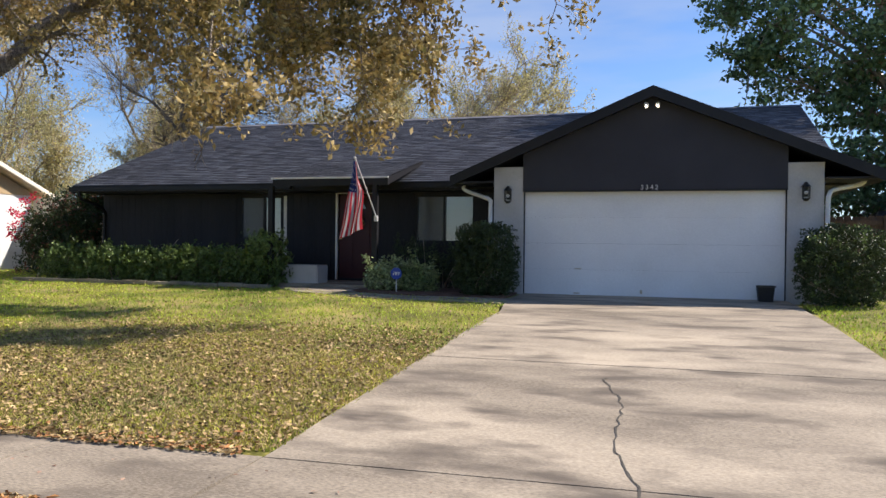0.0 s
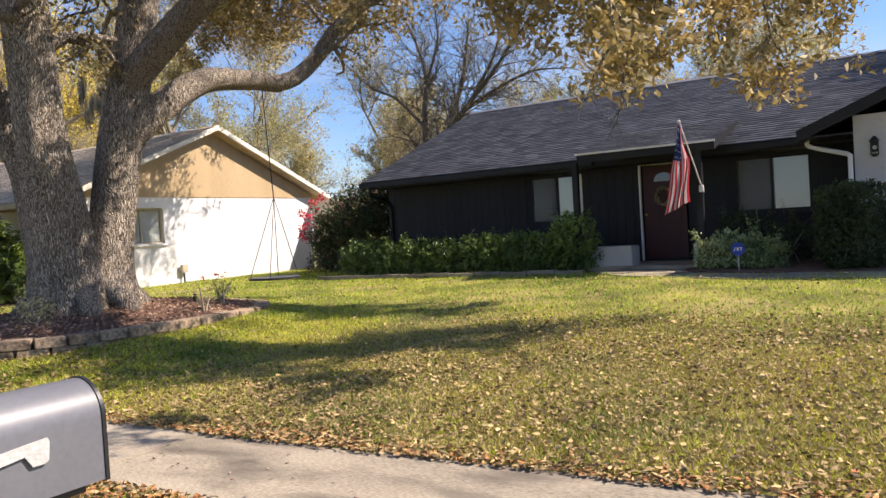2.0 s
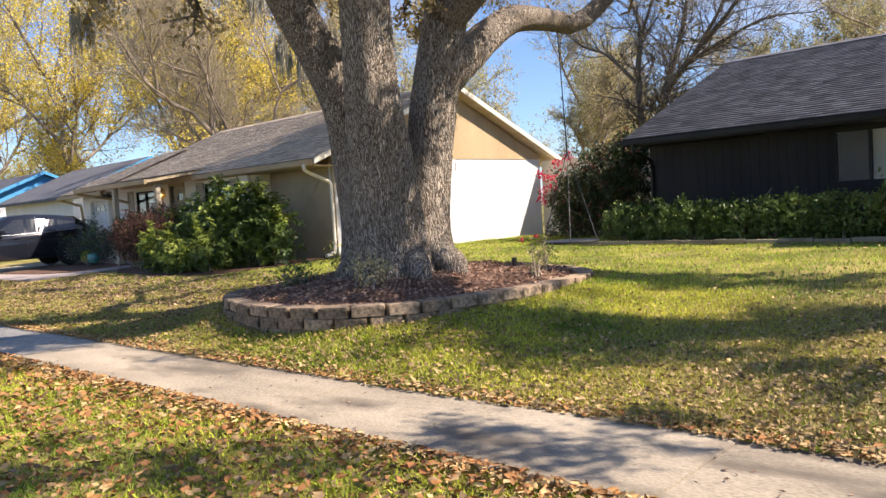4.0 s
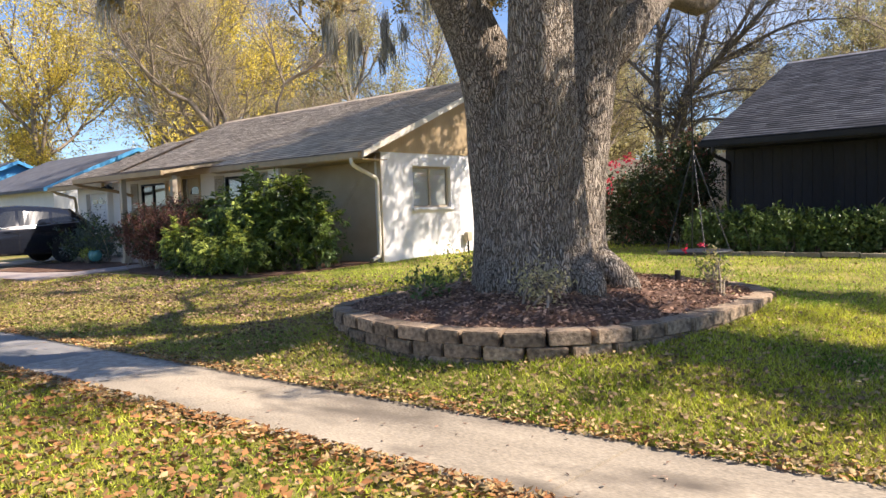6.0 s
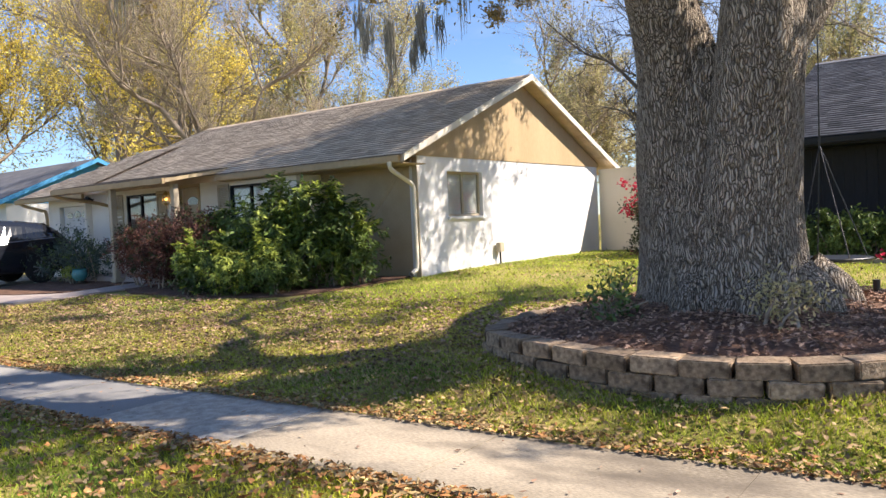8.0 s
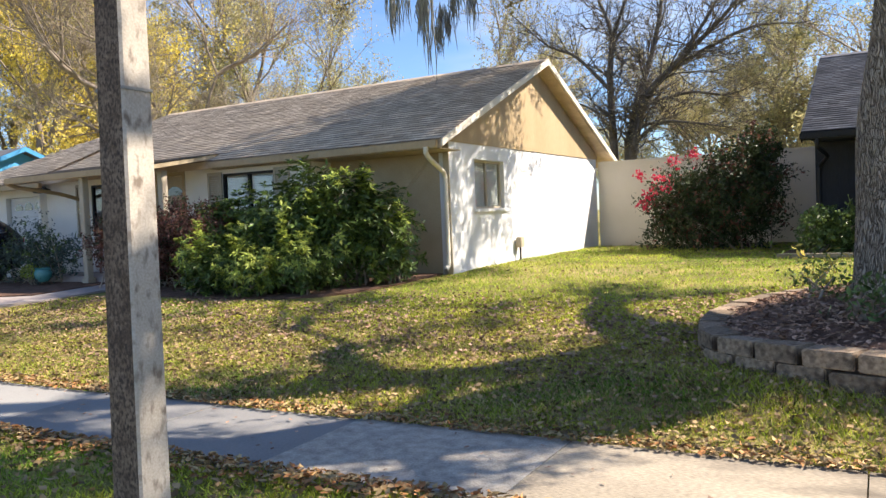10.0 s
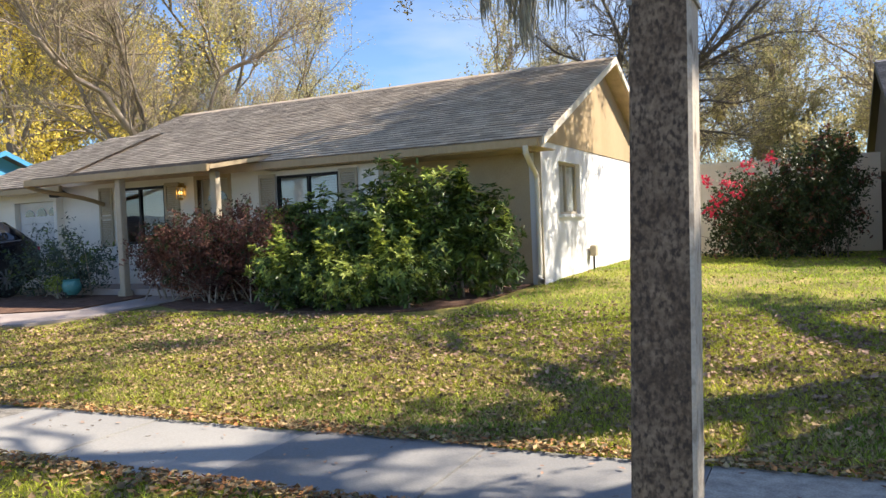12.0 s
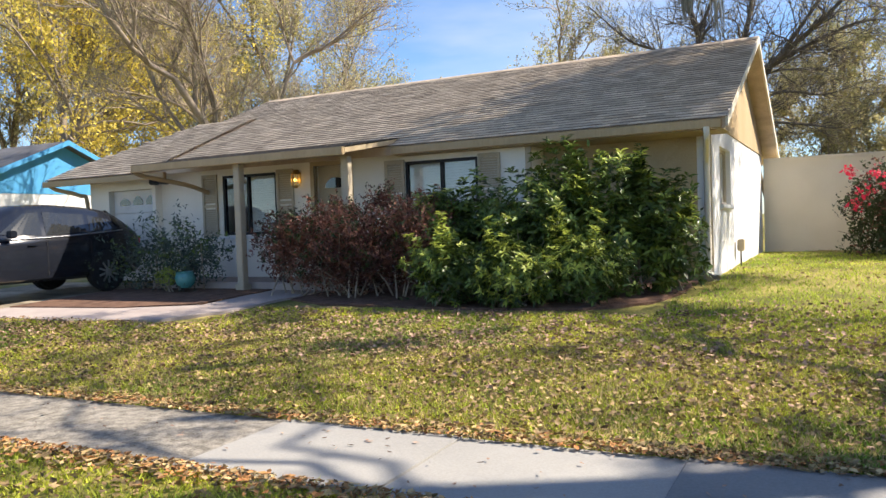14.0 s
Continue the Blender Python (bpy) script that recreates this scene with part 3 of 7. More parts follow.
def build_ground():
    xs = np.unique(np.concatenate([[-2.72, -2.7, -2.36, -2.32], np.arange(-300, -48, 14), np.arange(-48, 14, 0.4), np.arange(14, 320, 14)]))
    ys = np.unique(np.concatenate([np.arange(-200, -8, 12), [-7.5, 0.9, 0.905, 1.05, 1.055], np.arange(1.2, 24, 0.3), np.arange(24, 60, 2), np.arange(60, 620, 20)]))
    X, Y = np.meshgrid(xs, ys, indexing="ij")
    Z = gz(X, Y)
    dip = (Y > walk_near(X) - 0.05) & (Y < walk_far(X) + 0.05) | (Y < 0.92) & (Y > -8)
    lump = 0.012 * np.sin(X * 2.3) * np.sin(Y * 3.1) + 0.008 * np.sin(X * 6.7 + Y * 4)
    Z = Z + np.where(dip, -0.05, lump)
    Z = np.where((X > np.where(Y > 12.2, -2.71, -2.34)) & (X < 2.4) & (Y > 0.9) & (Y < 15.9), Z - 0.06, Z)
    a, b = len(xs), len(ys)
    i, j = np.meshgrid(np.arange(a - 1), np.arange(b - 1), indexing="ij")
    q = np.stack([i * b + j, (i + 1) * b + j, (i + 1) * b + j + 1, i * b + j + 1], -1).reshape(-1, 4)
    mesh_from("ground", np.stack([X, Y, Z], -1).reshape(-1, 3), q, M["grass"], label="patchy green and straw-coloured lawn rising towards the houses", kind="structure", smooth=True)


build_ground()


def slab(name, outline, z_off, mat, label, thick=0.08, parent=None, sub=0.6, kind="structure"):
    """A flat slab that follows the ground, its outline given anticlockwise; cut into strips along y."""
    bm = bmesh.new()
    vs = [bm.verts.new((x, y, 0)) for x, y in outline]
    bm.faces.new(vs)
    y0, y1 = min(p[1] for p in outline), max(p[1] for p in outline)
    y = y0 + sub
    while y < y1:
        bmesh.ops.bisect_plane(bm, geom=bm.verts[:] + bm.edges[:] + bm.faces[:], plane_co=(0, y, 0), plane_no=(0, 1, 0))
        y += sub
    for v in bm.verts:
        v.co.z = float(gz(v.co.x, v.co.y)) + z_off
    r = bmesh.ops.extrude_face_region(bm, geom=bm.faces[:])
    for v in [g for g in r["geom"] if isinstance(g, bmesh.types.BMVert)]:
        v.co.z += 0
    top = {g for g in r["geom"] if isinstance(g, bmesh.types.BMVert)}
    for v in bm.verts:
        if v not in top:
            v.co.z -= thick
    bmesh.ops.recalc_face_normals(bm, faces=bm.faces)
    return part(name, bm, mat, parent, label, kind)


bm = bmesh.new()
box(bm, -300, 300, -7.4, 0.72, 0.02, 0.13)
part("road", bm, M["asphalt"], label="dark grey asphalt street", kind="structure")
for x0, x1 in ((-60, -3.3), (3.2, 60)):
    bm = bmesh.new()
    box(bm, x0, x1, 0.72, 1.06, 0.02, 0.285, bevel=0.03)
    part("kerb", bm, M["concrete"], label="pale concrete kerb along the street", kind="structure")

# sidewalk squares: alike slabs with narrow joints
sidewalk = tagged(new("sidewalk"), "weathered concrete sidewalk of separate squares", kind="structure")
SW_JOINTS = [-2.36, -3.9, -5.45, -7.0, -8.55, -10.1, -11.65, -13.3, -14.9, -16.46, -17.80, -19.12, -20.50, -21.85, -23.8, -25.1, -26.3, -27.8, -29.3, -30.8, -32.3, -33.8, -35.3, -36.8]
SW_LOOK = {8: "concrete_rough", 9: "concrete_grey", 10: "concrete_grey", 11: "concrete_new", 12: "concrete_new", 13: "concrete_old", 14: "concrete_old"}
for i, (a, b) in enumerate(zip(SW_JOINTS, SW_JOINTS[1:])):
    a, b = a - 0.004, b + 0.004
    slab("pavement_slab", [(b, walk_near(b)), (a, walk_near(a)), (a, walk_far(a)), (b, walk_far(b))], 0.012 + 0.006 * math.sin(i * 2.7), M[SW_LOOK.get(i, "concrete")], "", parent=sidewalk, sub=5, kind="")

# driveway of the dark house: two panels wide
driveway = tagged(new("driveway"), "stained pale concrete driveway with painted leaf shade and a long crack", kind="structure")
slab("driveway_slab", [(-2.35, 4.70), (2.25, 4.80), (2.28, 8.15), (-2.38, 8.15)], 0.012, M["concrete"], "", parent=driveway, kind="")
slab("driveway_slab", [(-2.38, 8.165), (2.28, 8.165), (2.22, 12.2), (-2.45, 12.2)], 0.014, M["concrete"], "", parent=driveway, kind="")
slab("driveway_slab", [(-2.45, 12.215), (2.22, 12.215), (2.16, 15.74), (-2.75, 15.74), (-2.72, 13.9)], 0.012, M["concrete"], "", parent=driveway, kind="")
slab("driveway_slab", [(-2.35, 3.60), (2.25, 3.70), (2.25, 4.785), (-2.35, 4.685)], 0.012, M["concrete"], "", parent=driveway, kind="")
slab("driveway_slab", [(-3.1, 1.0), (3.0, 1.0), (2.25, 3.685), (-2.35, 3.585)], 0.008, M["concrete"], "", parent=driveway, kind="")
crack = []
cx, cy = -0.42, 7.55
crng = random.Random(4)
while cy > 4.0:
    crack.append((cx, cy))
    cy -= crng.uniform(0.05, 0.12)
    cx = -0.39 + 0.12 * (7.47 - cy) + 0.05 * math.sin(cy * 3.1) + crng.uniform(-0.02, 0.02)
bm = bmesh.new()
prev = None
for x, y in crack:
    w = crng.uniform(0.004, 0.011)
    z = float(gz(x, y)) + 0.0165
    pair = (bm.verts.new((x - w, y, z)), bm.verts.new((x + w, y, z)))
    if prev:
        bm.faces.new([prev[0], prev[1], pair[1], pair[0]])
    prev = pair
part("crack", bm, M["joint"], driveway, "narrow dark crack")


# ---- roofs ----
def shingle_slope(name, parent, mat, x0, x1, y_eave, z_eave, y_ridge, z_ridge, label, clip=None, tab=0.28, course=0.15, seed=1):
    """One slope as courses of tabs in one mesh; clip(x, y) -> False leaves a tab out."""
    r = np.random.default_rng(seed)
    run = math.hypot(y_ridge - y_eave, z_ridge - z_eave)
    n = int(run / course)
    dy, dz = (y_ridge - y_eave) / run, (z_ridge - z_eave) / run
    up = np.array((0, -dz, abs(dy))) if dy > 0 else np.array((0, dz, abs(dy)))
    if up[2] < 0:
        up = -up
    V, F = [], []
    for k in range(n):
        off = r.uniform(0, tab)
        x = x0 - off
        s0, s1 = k * course, min((k + 1) * course + 0.03, run)
        while x < x1:
            w = tab * r.uniform(0.75, 1.25)
            a, b = max(x, x0), min(x + w - 0.004, x1)
            x += w
            if b - a < 0.02:
                continue
            ym = y_eave + dy * (s0 + s1) / 2
            if clip and not clip((a + b) / 2, ym):
                continue
            h = 0.013 + r.uniform(0, 0.008)
            j = r.uniform(-0.012, 0.012)
            p0 = np.array((0, y_eave + dy * (s0 + j), z_eave + dz * (s0 + j)))
            p1 = np.array((0, y_eave + dy * s1, z_eave + dz * s1))
            i = len(V)
            for px, base, hh in ((a, p0, 0.0), (b, p0, 0.0), (b, p0, h), (a, p0, h), (b, p1, 0.004), (a, p1, 0.004)):
                q = base + up * hh
                V.append((px, q[1], q[2]))
            F += [(i, i + 1, i + 2, i + 3), (i + 3, i + 2, i + 4, i + 5)]
    ob = mesh_from(name, V, F, mat, parent, label, "stuff")
    # butt edges are coloured darker to stand for the shadow under each course
    ob.data.materials.append(M["shingle_shade_line" if mat is M["shingle_tan"] else "shingle_shade_line_dark"])
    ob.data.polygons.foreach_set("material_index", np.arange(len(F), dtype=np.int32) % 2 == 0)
    return ob


def gable_roof(bm, x0, x1, y0, y1, z_e, z_r, thick=0.16):
    ym = (y0 + y1) / 2
    prism(bm, [(y0, z_e), (ym, z_r), (y1, z_e), (y1, z_e - thick), (ym, z_r - thick), (y0, z_e - thick)], "x", x0, x1)


def gable_roof_y(bm, x0, x1, y0, y1, z_e, z_r, thick=0.16):
    xm = (x0 + x1) / 2
    prism(bm, [(x0, z_e), (xm, z_r), (x1, z_e), (x1, z_e - thick), (xm, z_r - thick), (x0, z_e - thick)], "y", y0, y1)


def tube_part(name, pts, r, mat, parent, label="", sides=8):
    t = Tubes()
    p, rr = smooth_path([(*q, r) for q in pts], 4)
    t.add(p, rr, sides)
    return t.build(name, mat, parent, label)


def window(house, x0, x1, z0, z1, y, frame_mat, split, blind, depth=0.10, label="", fw=0.05, screen=False):
    """A sliding window in a front wall whose face is y."""
    w = tagged(new("window"), label)
    w.parent = house
    bm = bmesh.new()
    for a, b, c, d in ((x0, x1, z0, z0 + fw), (x0, x1, z1 - fw, z1), (x0, x0 + fw, z0 + fw, z1 - fw), (x1 - fw, x1, z0 + fw, z1 - fw), (split - fw / 2, split + fw / 2, z0 + fw, z1 - fw)):
        box(bm, a, b, y + 0.02, y + 0.02 + depth * 0.7, c, d)
    part("window_frame", bm, M[frame_mat], w)
    for a, b in ((x0 + fw, split - fw / 2), (split + fw / 2, x1 - fw)):
        bm = bmesh.new()
        box(bm, a, b, y + 0.055, y + 0.061, z0 + fw, z1 - fw)
        part("pane", bm, M["glass"], w)
    if screen:
        bm = bmesh.new()
        box(bm, x0 + fw, split - fw / 2, y + 0.035, y + 0.038, z0 + fw, z1 - fw)
        part("insect_screen", bm, M["screen"], w, "grey insect screen")
    bm = bmesh.new()
    n = int((z1 - z0) / 0.05)
    for (a, b), on in zip(((x0 + fw, split - fw / 2), (split + fw / 2, x1 - fw)), blind):
        if on:
            for k in range(n):
                z = z0 + fw + (z1 - z0 - 2 * fw) * k / n
                prism(bm, [(y + 0.085, z), (y + 0.093, z + 0.044), (y + 0.096, z + 0.042), (y + 0.088, z - 0.002)], "x", a + 0.01, b - 0.01)
    if any(blind):
        part("blind", bm, M["blind"], w, "closed pale blind")
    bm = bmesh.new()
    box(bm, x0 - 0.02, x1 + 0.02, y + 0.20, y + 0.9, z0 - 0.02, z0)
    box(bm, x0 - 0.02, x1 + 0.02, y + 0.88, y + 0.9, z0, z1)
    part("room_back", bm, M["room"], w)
    return w


def glass_material():
    m = bpy.data.materials.new("glass")
    m.use_nodes = True
    n, l = m.node_tree.nodes, m.node_tree.links
    n.remove(n["Principled BSDF"])
    lw, tr, gl, mx = n.new("ShaderNodeLayerWeight"), n.new("ShaderNodeBsdfTransparent"), n.new("ShaderNodeBsdfGlossy"), n.new("ShaderNodeMixShader")
    pw, fr = n.new("ShaderNodeMath"), n.new("ShaderNodeMath")
    pw.operation, pw.inputs[1].default_value = "POWER", 4.0
    fr.operation, fr.inputs[1].default_value, fr.inputs[2].default_value = "MULTIPLY_ADD", 0.7, 0.06
    l.new(lw.outputs["Facing"], pw.inputs[0])
    l.new(pw.outputs[0], fr.inputs[0])
    tr.inputs[0].default_value, gl.inputs["Roughness"].default_value = (0.9, 0.92, 0.92, 1), 0.015
    l.new(fr.outputs[0], mx.inputs[0])
    l.new(tr.outputs[0], mx.inputs[1])
    l.new(gl.outputs[0], mx.inputs[2])
    l.new(mx.outputs[0], n["Material Output"].inputs["Surface"])
    return m


M["glass"] = glass_material()
M["screen"] = glass_material()
M["screen"].name = "screen"
for nd in M["screen"].node_tree.nodes:
    if nd.type == "BSDF_TRANSPARENT":
        nd.inputs[0].default_value = (0.62, 0.62, 0.63, 1)
    if nd.type == "BSDF_GLOSSY":
        nd.inputs["Roughness"].default_value = 0.6
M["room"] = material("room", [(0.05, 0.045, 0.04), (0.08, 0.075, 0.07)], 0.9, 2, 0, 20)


def wall_lantern(house_name, x, y, z, mat, label, bulb="bulb_white", scale=1.0, thing_name="wall_lantern"):
    L = thing(thing_name, label, "lamp", (x, y, z))
    s = scale

    def rel(bm, name, m, lab=""):
        bmesh.ops.scale(bm, vec=(s, s, s), verts=bm.verts)
        return part(name, bm, m, L, lab)
    bm = bmesh.new()
    box(bm, -0.05, 0.05, -0.02, 0.0, -0.10, 0.12, bevel=0.008)
    rel(bm, "backplate", M[mat])
    bm = bmesh.new()
    box(bm, -0.012, 0.012, -0.12, -0.02, 0.14, 0.165)
    box(bm, -0.012, 0.012, -0.035, -0.02, 0.0, 0.165)
    rel(bm, "arm", M[mat])
    bm = bmesh.new()
    for a in range(4):
        cx, cy = 0.055 * (1 if a in (0, 1) else -1), -0.12 + 0.055 * (1 if a in (0, 3) else -1)
        box(bm, cx - 0.007, cx + 0.007, cy - 0.007, cy + 0.007, -0.14, 0.08)
    bmesh.ops.create_cone(bm, cap_ends=True, segments=8, radius1=0.09, radius2=0.015, depth=0.09, matrix=Matrix.Translation((0, -0.12, 0.12)))
    bmesh.ops.create_cone(bm, cap_ends=True, segments=8, radius1=0.03, radius2=0.075, depth=0.05, matrix=Matrix.Translation((0, -0.12, -0.16)))
    rel(bm, "cage", M[mat])
    bm = bmesh.new()
    bmesh.ops.create_uvsphere(bm, u_segments=10, v_segments=8, radius=0.035, matrix=Matrix.Translation((0, -0.12, -0.03)))
    rel(bm, "bulb", M[bulb], "")
    return L


# ---- the dark house ----
def dark_house():
    H = thing("house", "single-storey house with near-black siding and dark shingle roof", "house", (-5, 17.5, 0.7))
    off = Matrix.Translation((5, -17.5, -0.7))

    def P(name, bm, mat, parent=H, label="", kind=""):
        ob = part(name, bm, mat, parent, label, kind)
        return ob
    base, y0, top = 0.62, 17.47, 3.02
    # walls
    wl_, wr_ = (-10.30, -9.12, 1.76, 2.85), (-5.66, -4.22, 1.73, 2.85)
    door = (-7.64, -6.62, 0.86, 2.90)
    bm = bmesh.new()
    wall_bm(bm, "y", y0, 0.2, -14.4, -3.35, base, top, [wl_, wr_, door])
    wall_bm(bm, "x", -14.4, 0.2, y0 + 0.2, 27.4, base, top)
    wall_bm(bm, "y", 27.4, 0.2, -14.4, 2.75, base, top)
    P("wall", bm, M["siding_black"])
    # grooved siding boards over the bedroom wall
    bm = bmesh.new()
    x = -14.4
    while x < -10.5:
        box(bm, x + 0.004, x + 0.198, y0 - 0.018, y0 - 0.002, base, 3.0)
        x += 0.2
    x = -9.0
    while x < -7.9:
        box(bm, x + 0.004, x + 0.198, y0 - 0.018, y0 - 0.002, base, 3.0)
        x += 0.2
    P("siding", bm, M["siding_black"], kind="stuff")
    # gable end of the main roof
    bm = bmesh.new()
    prism(bm, [(17.47, 3.02), (27.6, 3.02), (22.5, 5.22)], "x", -14.4, -14.2)
    P("gable", bm, M["siding_grey"])
    bm = bmesh.new()
    prism(bm, [(17.47, 3.02), (27.6, 3.02), (22.5, 5.22)], "x", 2.95, 3.15)
    P("gable", bm, M["siding_grey"])
    # garage walls
    bm = bmesh.new()
    box(bm, -3.35, -2.75, 15.63, 15.9, base, 3.27)
    P("pier", bm, M["stucco_grey"], label="pale grey stucco pier")
    bm = bmesh.new()
    box(bm, 2.14, 2.75, 15.63, 15.9, base, 3.27)
    P("pier", bm, M["stucco_grey"], label="pale grey stucco pier")
    bm = bmesh.new()
    wall_bm(bm, "x", -3.35, 0.2, 15.9, y0, base, 3.2)
    wall_bm(bm, "x", 2.55, 0.2, 15.9, 27.4, base, 3.2)
    P("wall", bm, M["stucco_grey"], label="grey stucco garage wall")
    bm = bmesh.new()
    wall_bm(bm, "y", 15.745, 0.12, -2.75, 2.14, 2.78, 3.35)
    zr = lambda x: 4.58 - abs(x + 0.25) * 0.418
    prism(bm, [(-2.75, 3.34), (2.14, 3.34), (2.14, zr(2.14)), (-0.25, 4.58), (-2.75, zr(-2.75))], "y", 15.60, 15.73)
    prism(bm, [(-2.75, 2.775), (2.14, 2.775), (2.14, 3.34), (-2.75, 3.34)], "y", 15.60, 15.73)
    P("gable_panel", bm, M["siding_grey"], label="charcoal gable panel over the garage")
    bm = bmesh.new()
    box(bm, -2.75, 2.14, 15.585, 15.60, 2.765, 2.80)
    P("trim_strip", bm, M["trim_black"])
    # garage door: four rows of panels
    g = tagged(new("garage_door"), "white sectional garage door, closed")
    g.parent = H
    n = 4
    for k in range(n):
        z0, z1 = 0.725 + k * 2.05 / n, 0.725 + (k + 1) * 2.05 / n - 0.002
        bm = bmesh.new()
        box(bm, -2.735, 2.125, 15.755, 15.80, z0, z1, bevel=0.0015)
        part("panel", bm, M["door_white"], g)
    for d in ((-1.72, -1.60, 15.735, 15.755, 1.24, 1.26), (-1.74, -1.62, 15.735, 15.755, 0.755, 0.775), (-0.46, -0.42, 15.735, 15.755, 0.78, 0.86)):
        box_part("door_handle", d, M["shutter"], g, bevel=0.004)
    bm = bmesh.new()
    box(bm, -2.735, 2.125, 15.75, 15.80, 0.70, 0.725)
    part("seal", bm, M["tyre"], g, "black rubber seal")
    for a in (-2.76, 2.12):
        box_part("jamb", (a, a + 0.03, 15.72, 15.80, 0.7, 2.77), M["trim_black"], H, bevel=0)
    # roofs
    roof = tagged(new("roof"), "dark grey shingle roof with black fascia")
    roof.parent = H
    ze, zr_, ye, yr = 3.07, 5.42, 16.54, 22.5
    bm = bmesh.new()
    gable_roof(bm, -14.55, 3.3, ye, 2 * yr - ye, ze, zr_)
    part("deck", bm, M["trim_black"], roof)
    slope = (zr_ - ze) / (yr - ye)

    def not_garage(x, y):
        # keep where the main slope lies above the garage roof
        zm = ze + slope * (y - ye)
        zg = 4.72 - abs(x + 0.25) * 0.418
        return zm > zg - 0.02 or abs(x + 0.25) > 4.2
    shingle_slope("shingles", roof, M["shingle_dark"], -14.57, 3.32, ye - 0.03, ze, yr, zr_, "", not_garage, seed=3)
    shingle_slope("shingles", roof, M["shingle_dark"], -14.57, 3.32, 2 * yr - ye, ze, yr, zr_, "", seed=4, tab=0.6, course=0.3)
    bm = bmesh.new()
    prism(bm, [(yr - 0.16, zr_ - 0.03), (yr, zr_ + 0.045), (yr + 0.16, zr_ - 0.03)], "x", -14.57, 3.3)
    part("ridge_cap", bm, M["shingle_dark"], roof)
    # garage gable roof, ridge running back into the main slope
    ga, gz_ = 3.95, 4.72
    bm = bmesh.new()
    gable_roof_y(bm, -0.25 - ga, -0.25 + ga, 15.36, 20.8, gz_ - ga * 0.418, gz_)
    part("garage_deck", bm, M["trim_black"], roof)
    for sgn, sd in ((-1, 5), (1, 6)):
        r = np.random.default_rng(sd)
        run = math.hypot(ga, ga * 0.418)
        V, F = [], []
        for k in range(int(run / 0.15)):
            y = 15.34 - r.uniform(0, 0.3)
            while y < 20.8:
                w = r.uniform(0.25, 0.41)
                a, b = max(y, 15.34), min(y + w - 0.004, 20.8)
                y += w
                s0, s1 = k * 0.15 + r.uniform(-0.01, 0.01), (k + 1) * 0.15 + 0.03
                X0, X1 = -0.25 + sgn * (ga - s0 * ga / run), -0.25 + sgn * max(ga - s1 * ga / run, 0)
                zz0 = gz_ - abs(X0 + 0.25) * 0.418
                zz1 = gz_ - abs(X1 + 0.25) * 0.418
                if ze + slope * ((a + b) / 2 - ye) > zz0 + 0.02 and (a + b) / 2 > ye:
                    continue
                if b - a < 0.02:
                    continue
                i = len(V)
                V += [(X0, a, zz0), (X0, b, zz0), (X0, b, zz0 + 0.026), (X0, a, zz0 + 0.026), (X1, b, zz1 + 0.004), (X1, a, zz1 + 0.004)]
                F += [(i, i + 1, i + 2, i + 3), (i + 3, i + 2, i + 4, i + 5)]
        mesh_from("shingles", V, F, M["shingle_dark"], roof, "", "stuff")
    # porch roof lifted a little over the entry
    bm = bmesh.new()
    prism(bm, [(15.55, 3.10), (17.9, 3.68), (17.9, 3.60), (15.55, 2.94)], "x", -8.32, -5.62)
    part("porch_deck", bm, M["trim_black"], roof)
    shingle_slope("shingles", roof, M["shingle_dark"], -8.34, -5.60, 15.52, 3.105, 17.9, 3.69, "", seed=8)
    bm = bmesh.new()
    box(bm, -8.34, -5.60, 15.49, 15.52, 3.085, 3.12)
    part("drip_edge", bm, M["white_paint"], roof, "pale metal drip edge")
    # fascia and gutters
    for a, b in ((-14.6, -8.34), (-5.6, -4.15)):
        box_part("gutter", (a, b, 16.42, 16.53, 2.93, 3.05), M["trim_black"], H, bevel=0.015)
    bm = bmesh.new()
    for sgn in (-1, 1):
        a, b = -0.25, -0.25 + sgn * ga
        prism(bm, [(a, 4.735), (b, 4.735 - ga * 0.418), (b, 4.735 - ga * 0.418 - 0.2), (a, 4.535)], "y", 15.32, 15.355)
    P("bargeboard", bm, M["trim_black"])
    bm = bmesh.new()
    prism(bm, [(ye, ze + 0.01), (yr, zr_ + 0.01), (2 * yr - ye, ze + 0.01), (2 * yr - ye, ze - 0.2), (yr, zr_ - 0.2), (ye, ze - 0.2)], "x", -14.585, -14.552)
    P("bargeboard", bm, M["trim_black"])
    for d in ((-14.4, -3.4, 16.56, 17.45, 2.90, 2.93), (-4.1, -3.36, 15.4, 16.56, 2.95, 2.98), (2.76, 3.6, 15.4, 27, 2.95, 2.98)):
        box_part("soffit", d, M["trim_black"], H, bevel=0)
    # porch posts, planter boxes and step
    for x in (-8.42, -5.95):
        bm = bmesh.new()
        box(bm, x - 0.06, x + 0.06, 15.62, 15.74, 0.70, 2.96, bevel=0.008)
        P("post", bm, M["trim_black"], label="black painted porch post")
    bm = bmesh.new()
    box(bm, -8.30, -7.42, 15.95, 16.5, 0.62, 1.20, bevel=0.02)
    P("planter_wall", bm, M["stucco_grey"], label="low grey stucco planter")
    bm = bmesh.new()
    box(bm, -6.25, -5.85, 16.2, 16.9, 0.62, 1.20, bevel=0.02)
    P("planter_wall", bm, M["stucco_grey"], label="low grey stucco planter")
    bm = bmesh.new()
    box(bm, -8.3, -5.7, 15.75, 17.47, 0.62, 0.80, bevel=0.015)
    P("porch_slab", bm, M["concrete"])
    # front door
    d = tagged(new("door"), "dark red front door, closed, in a white frame")
    d.parent = H
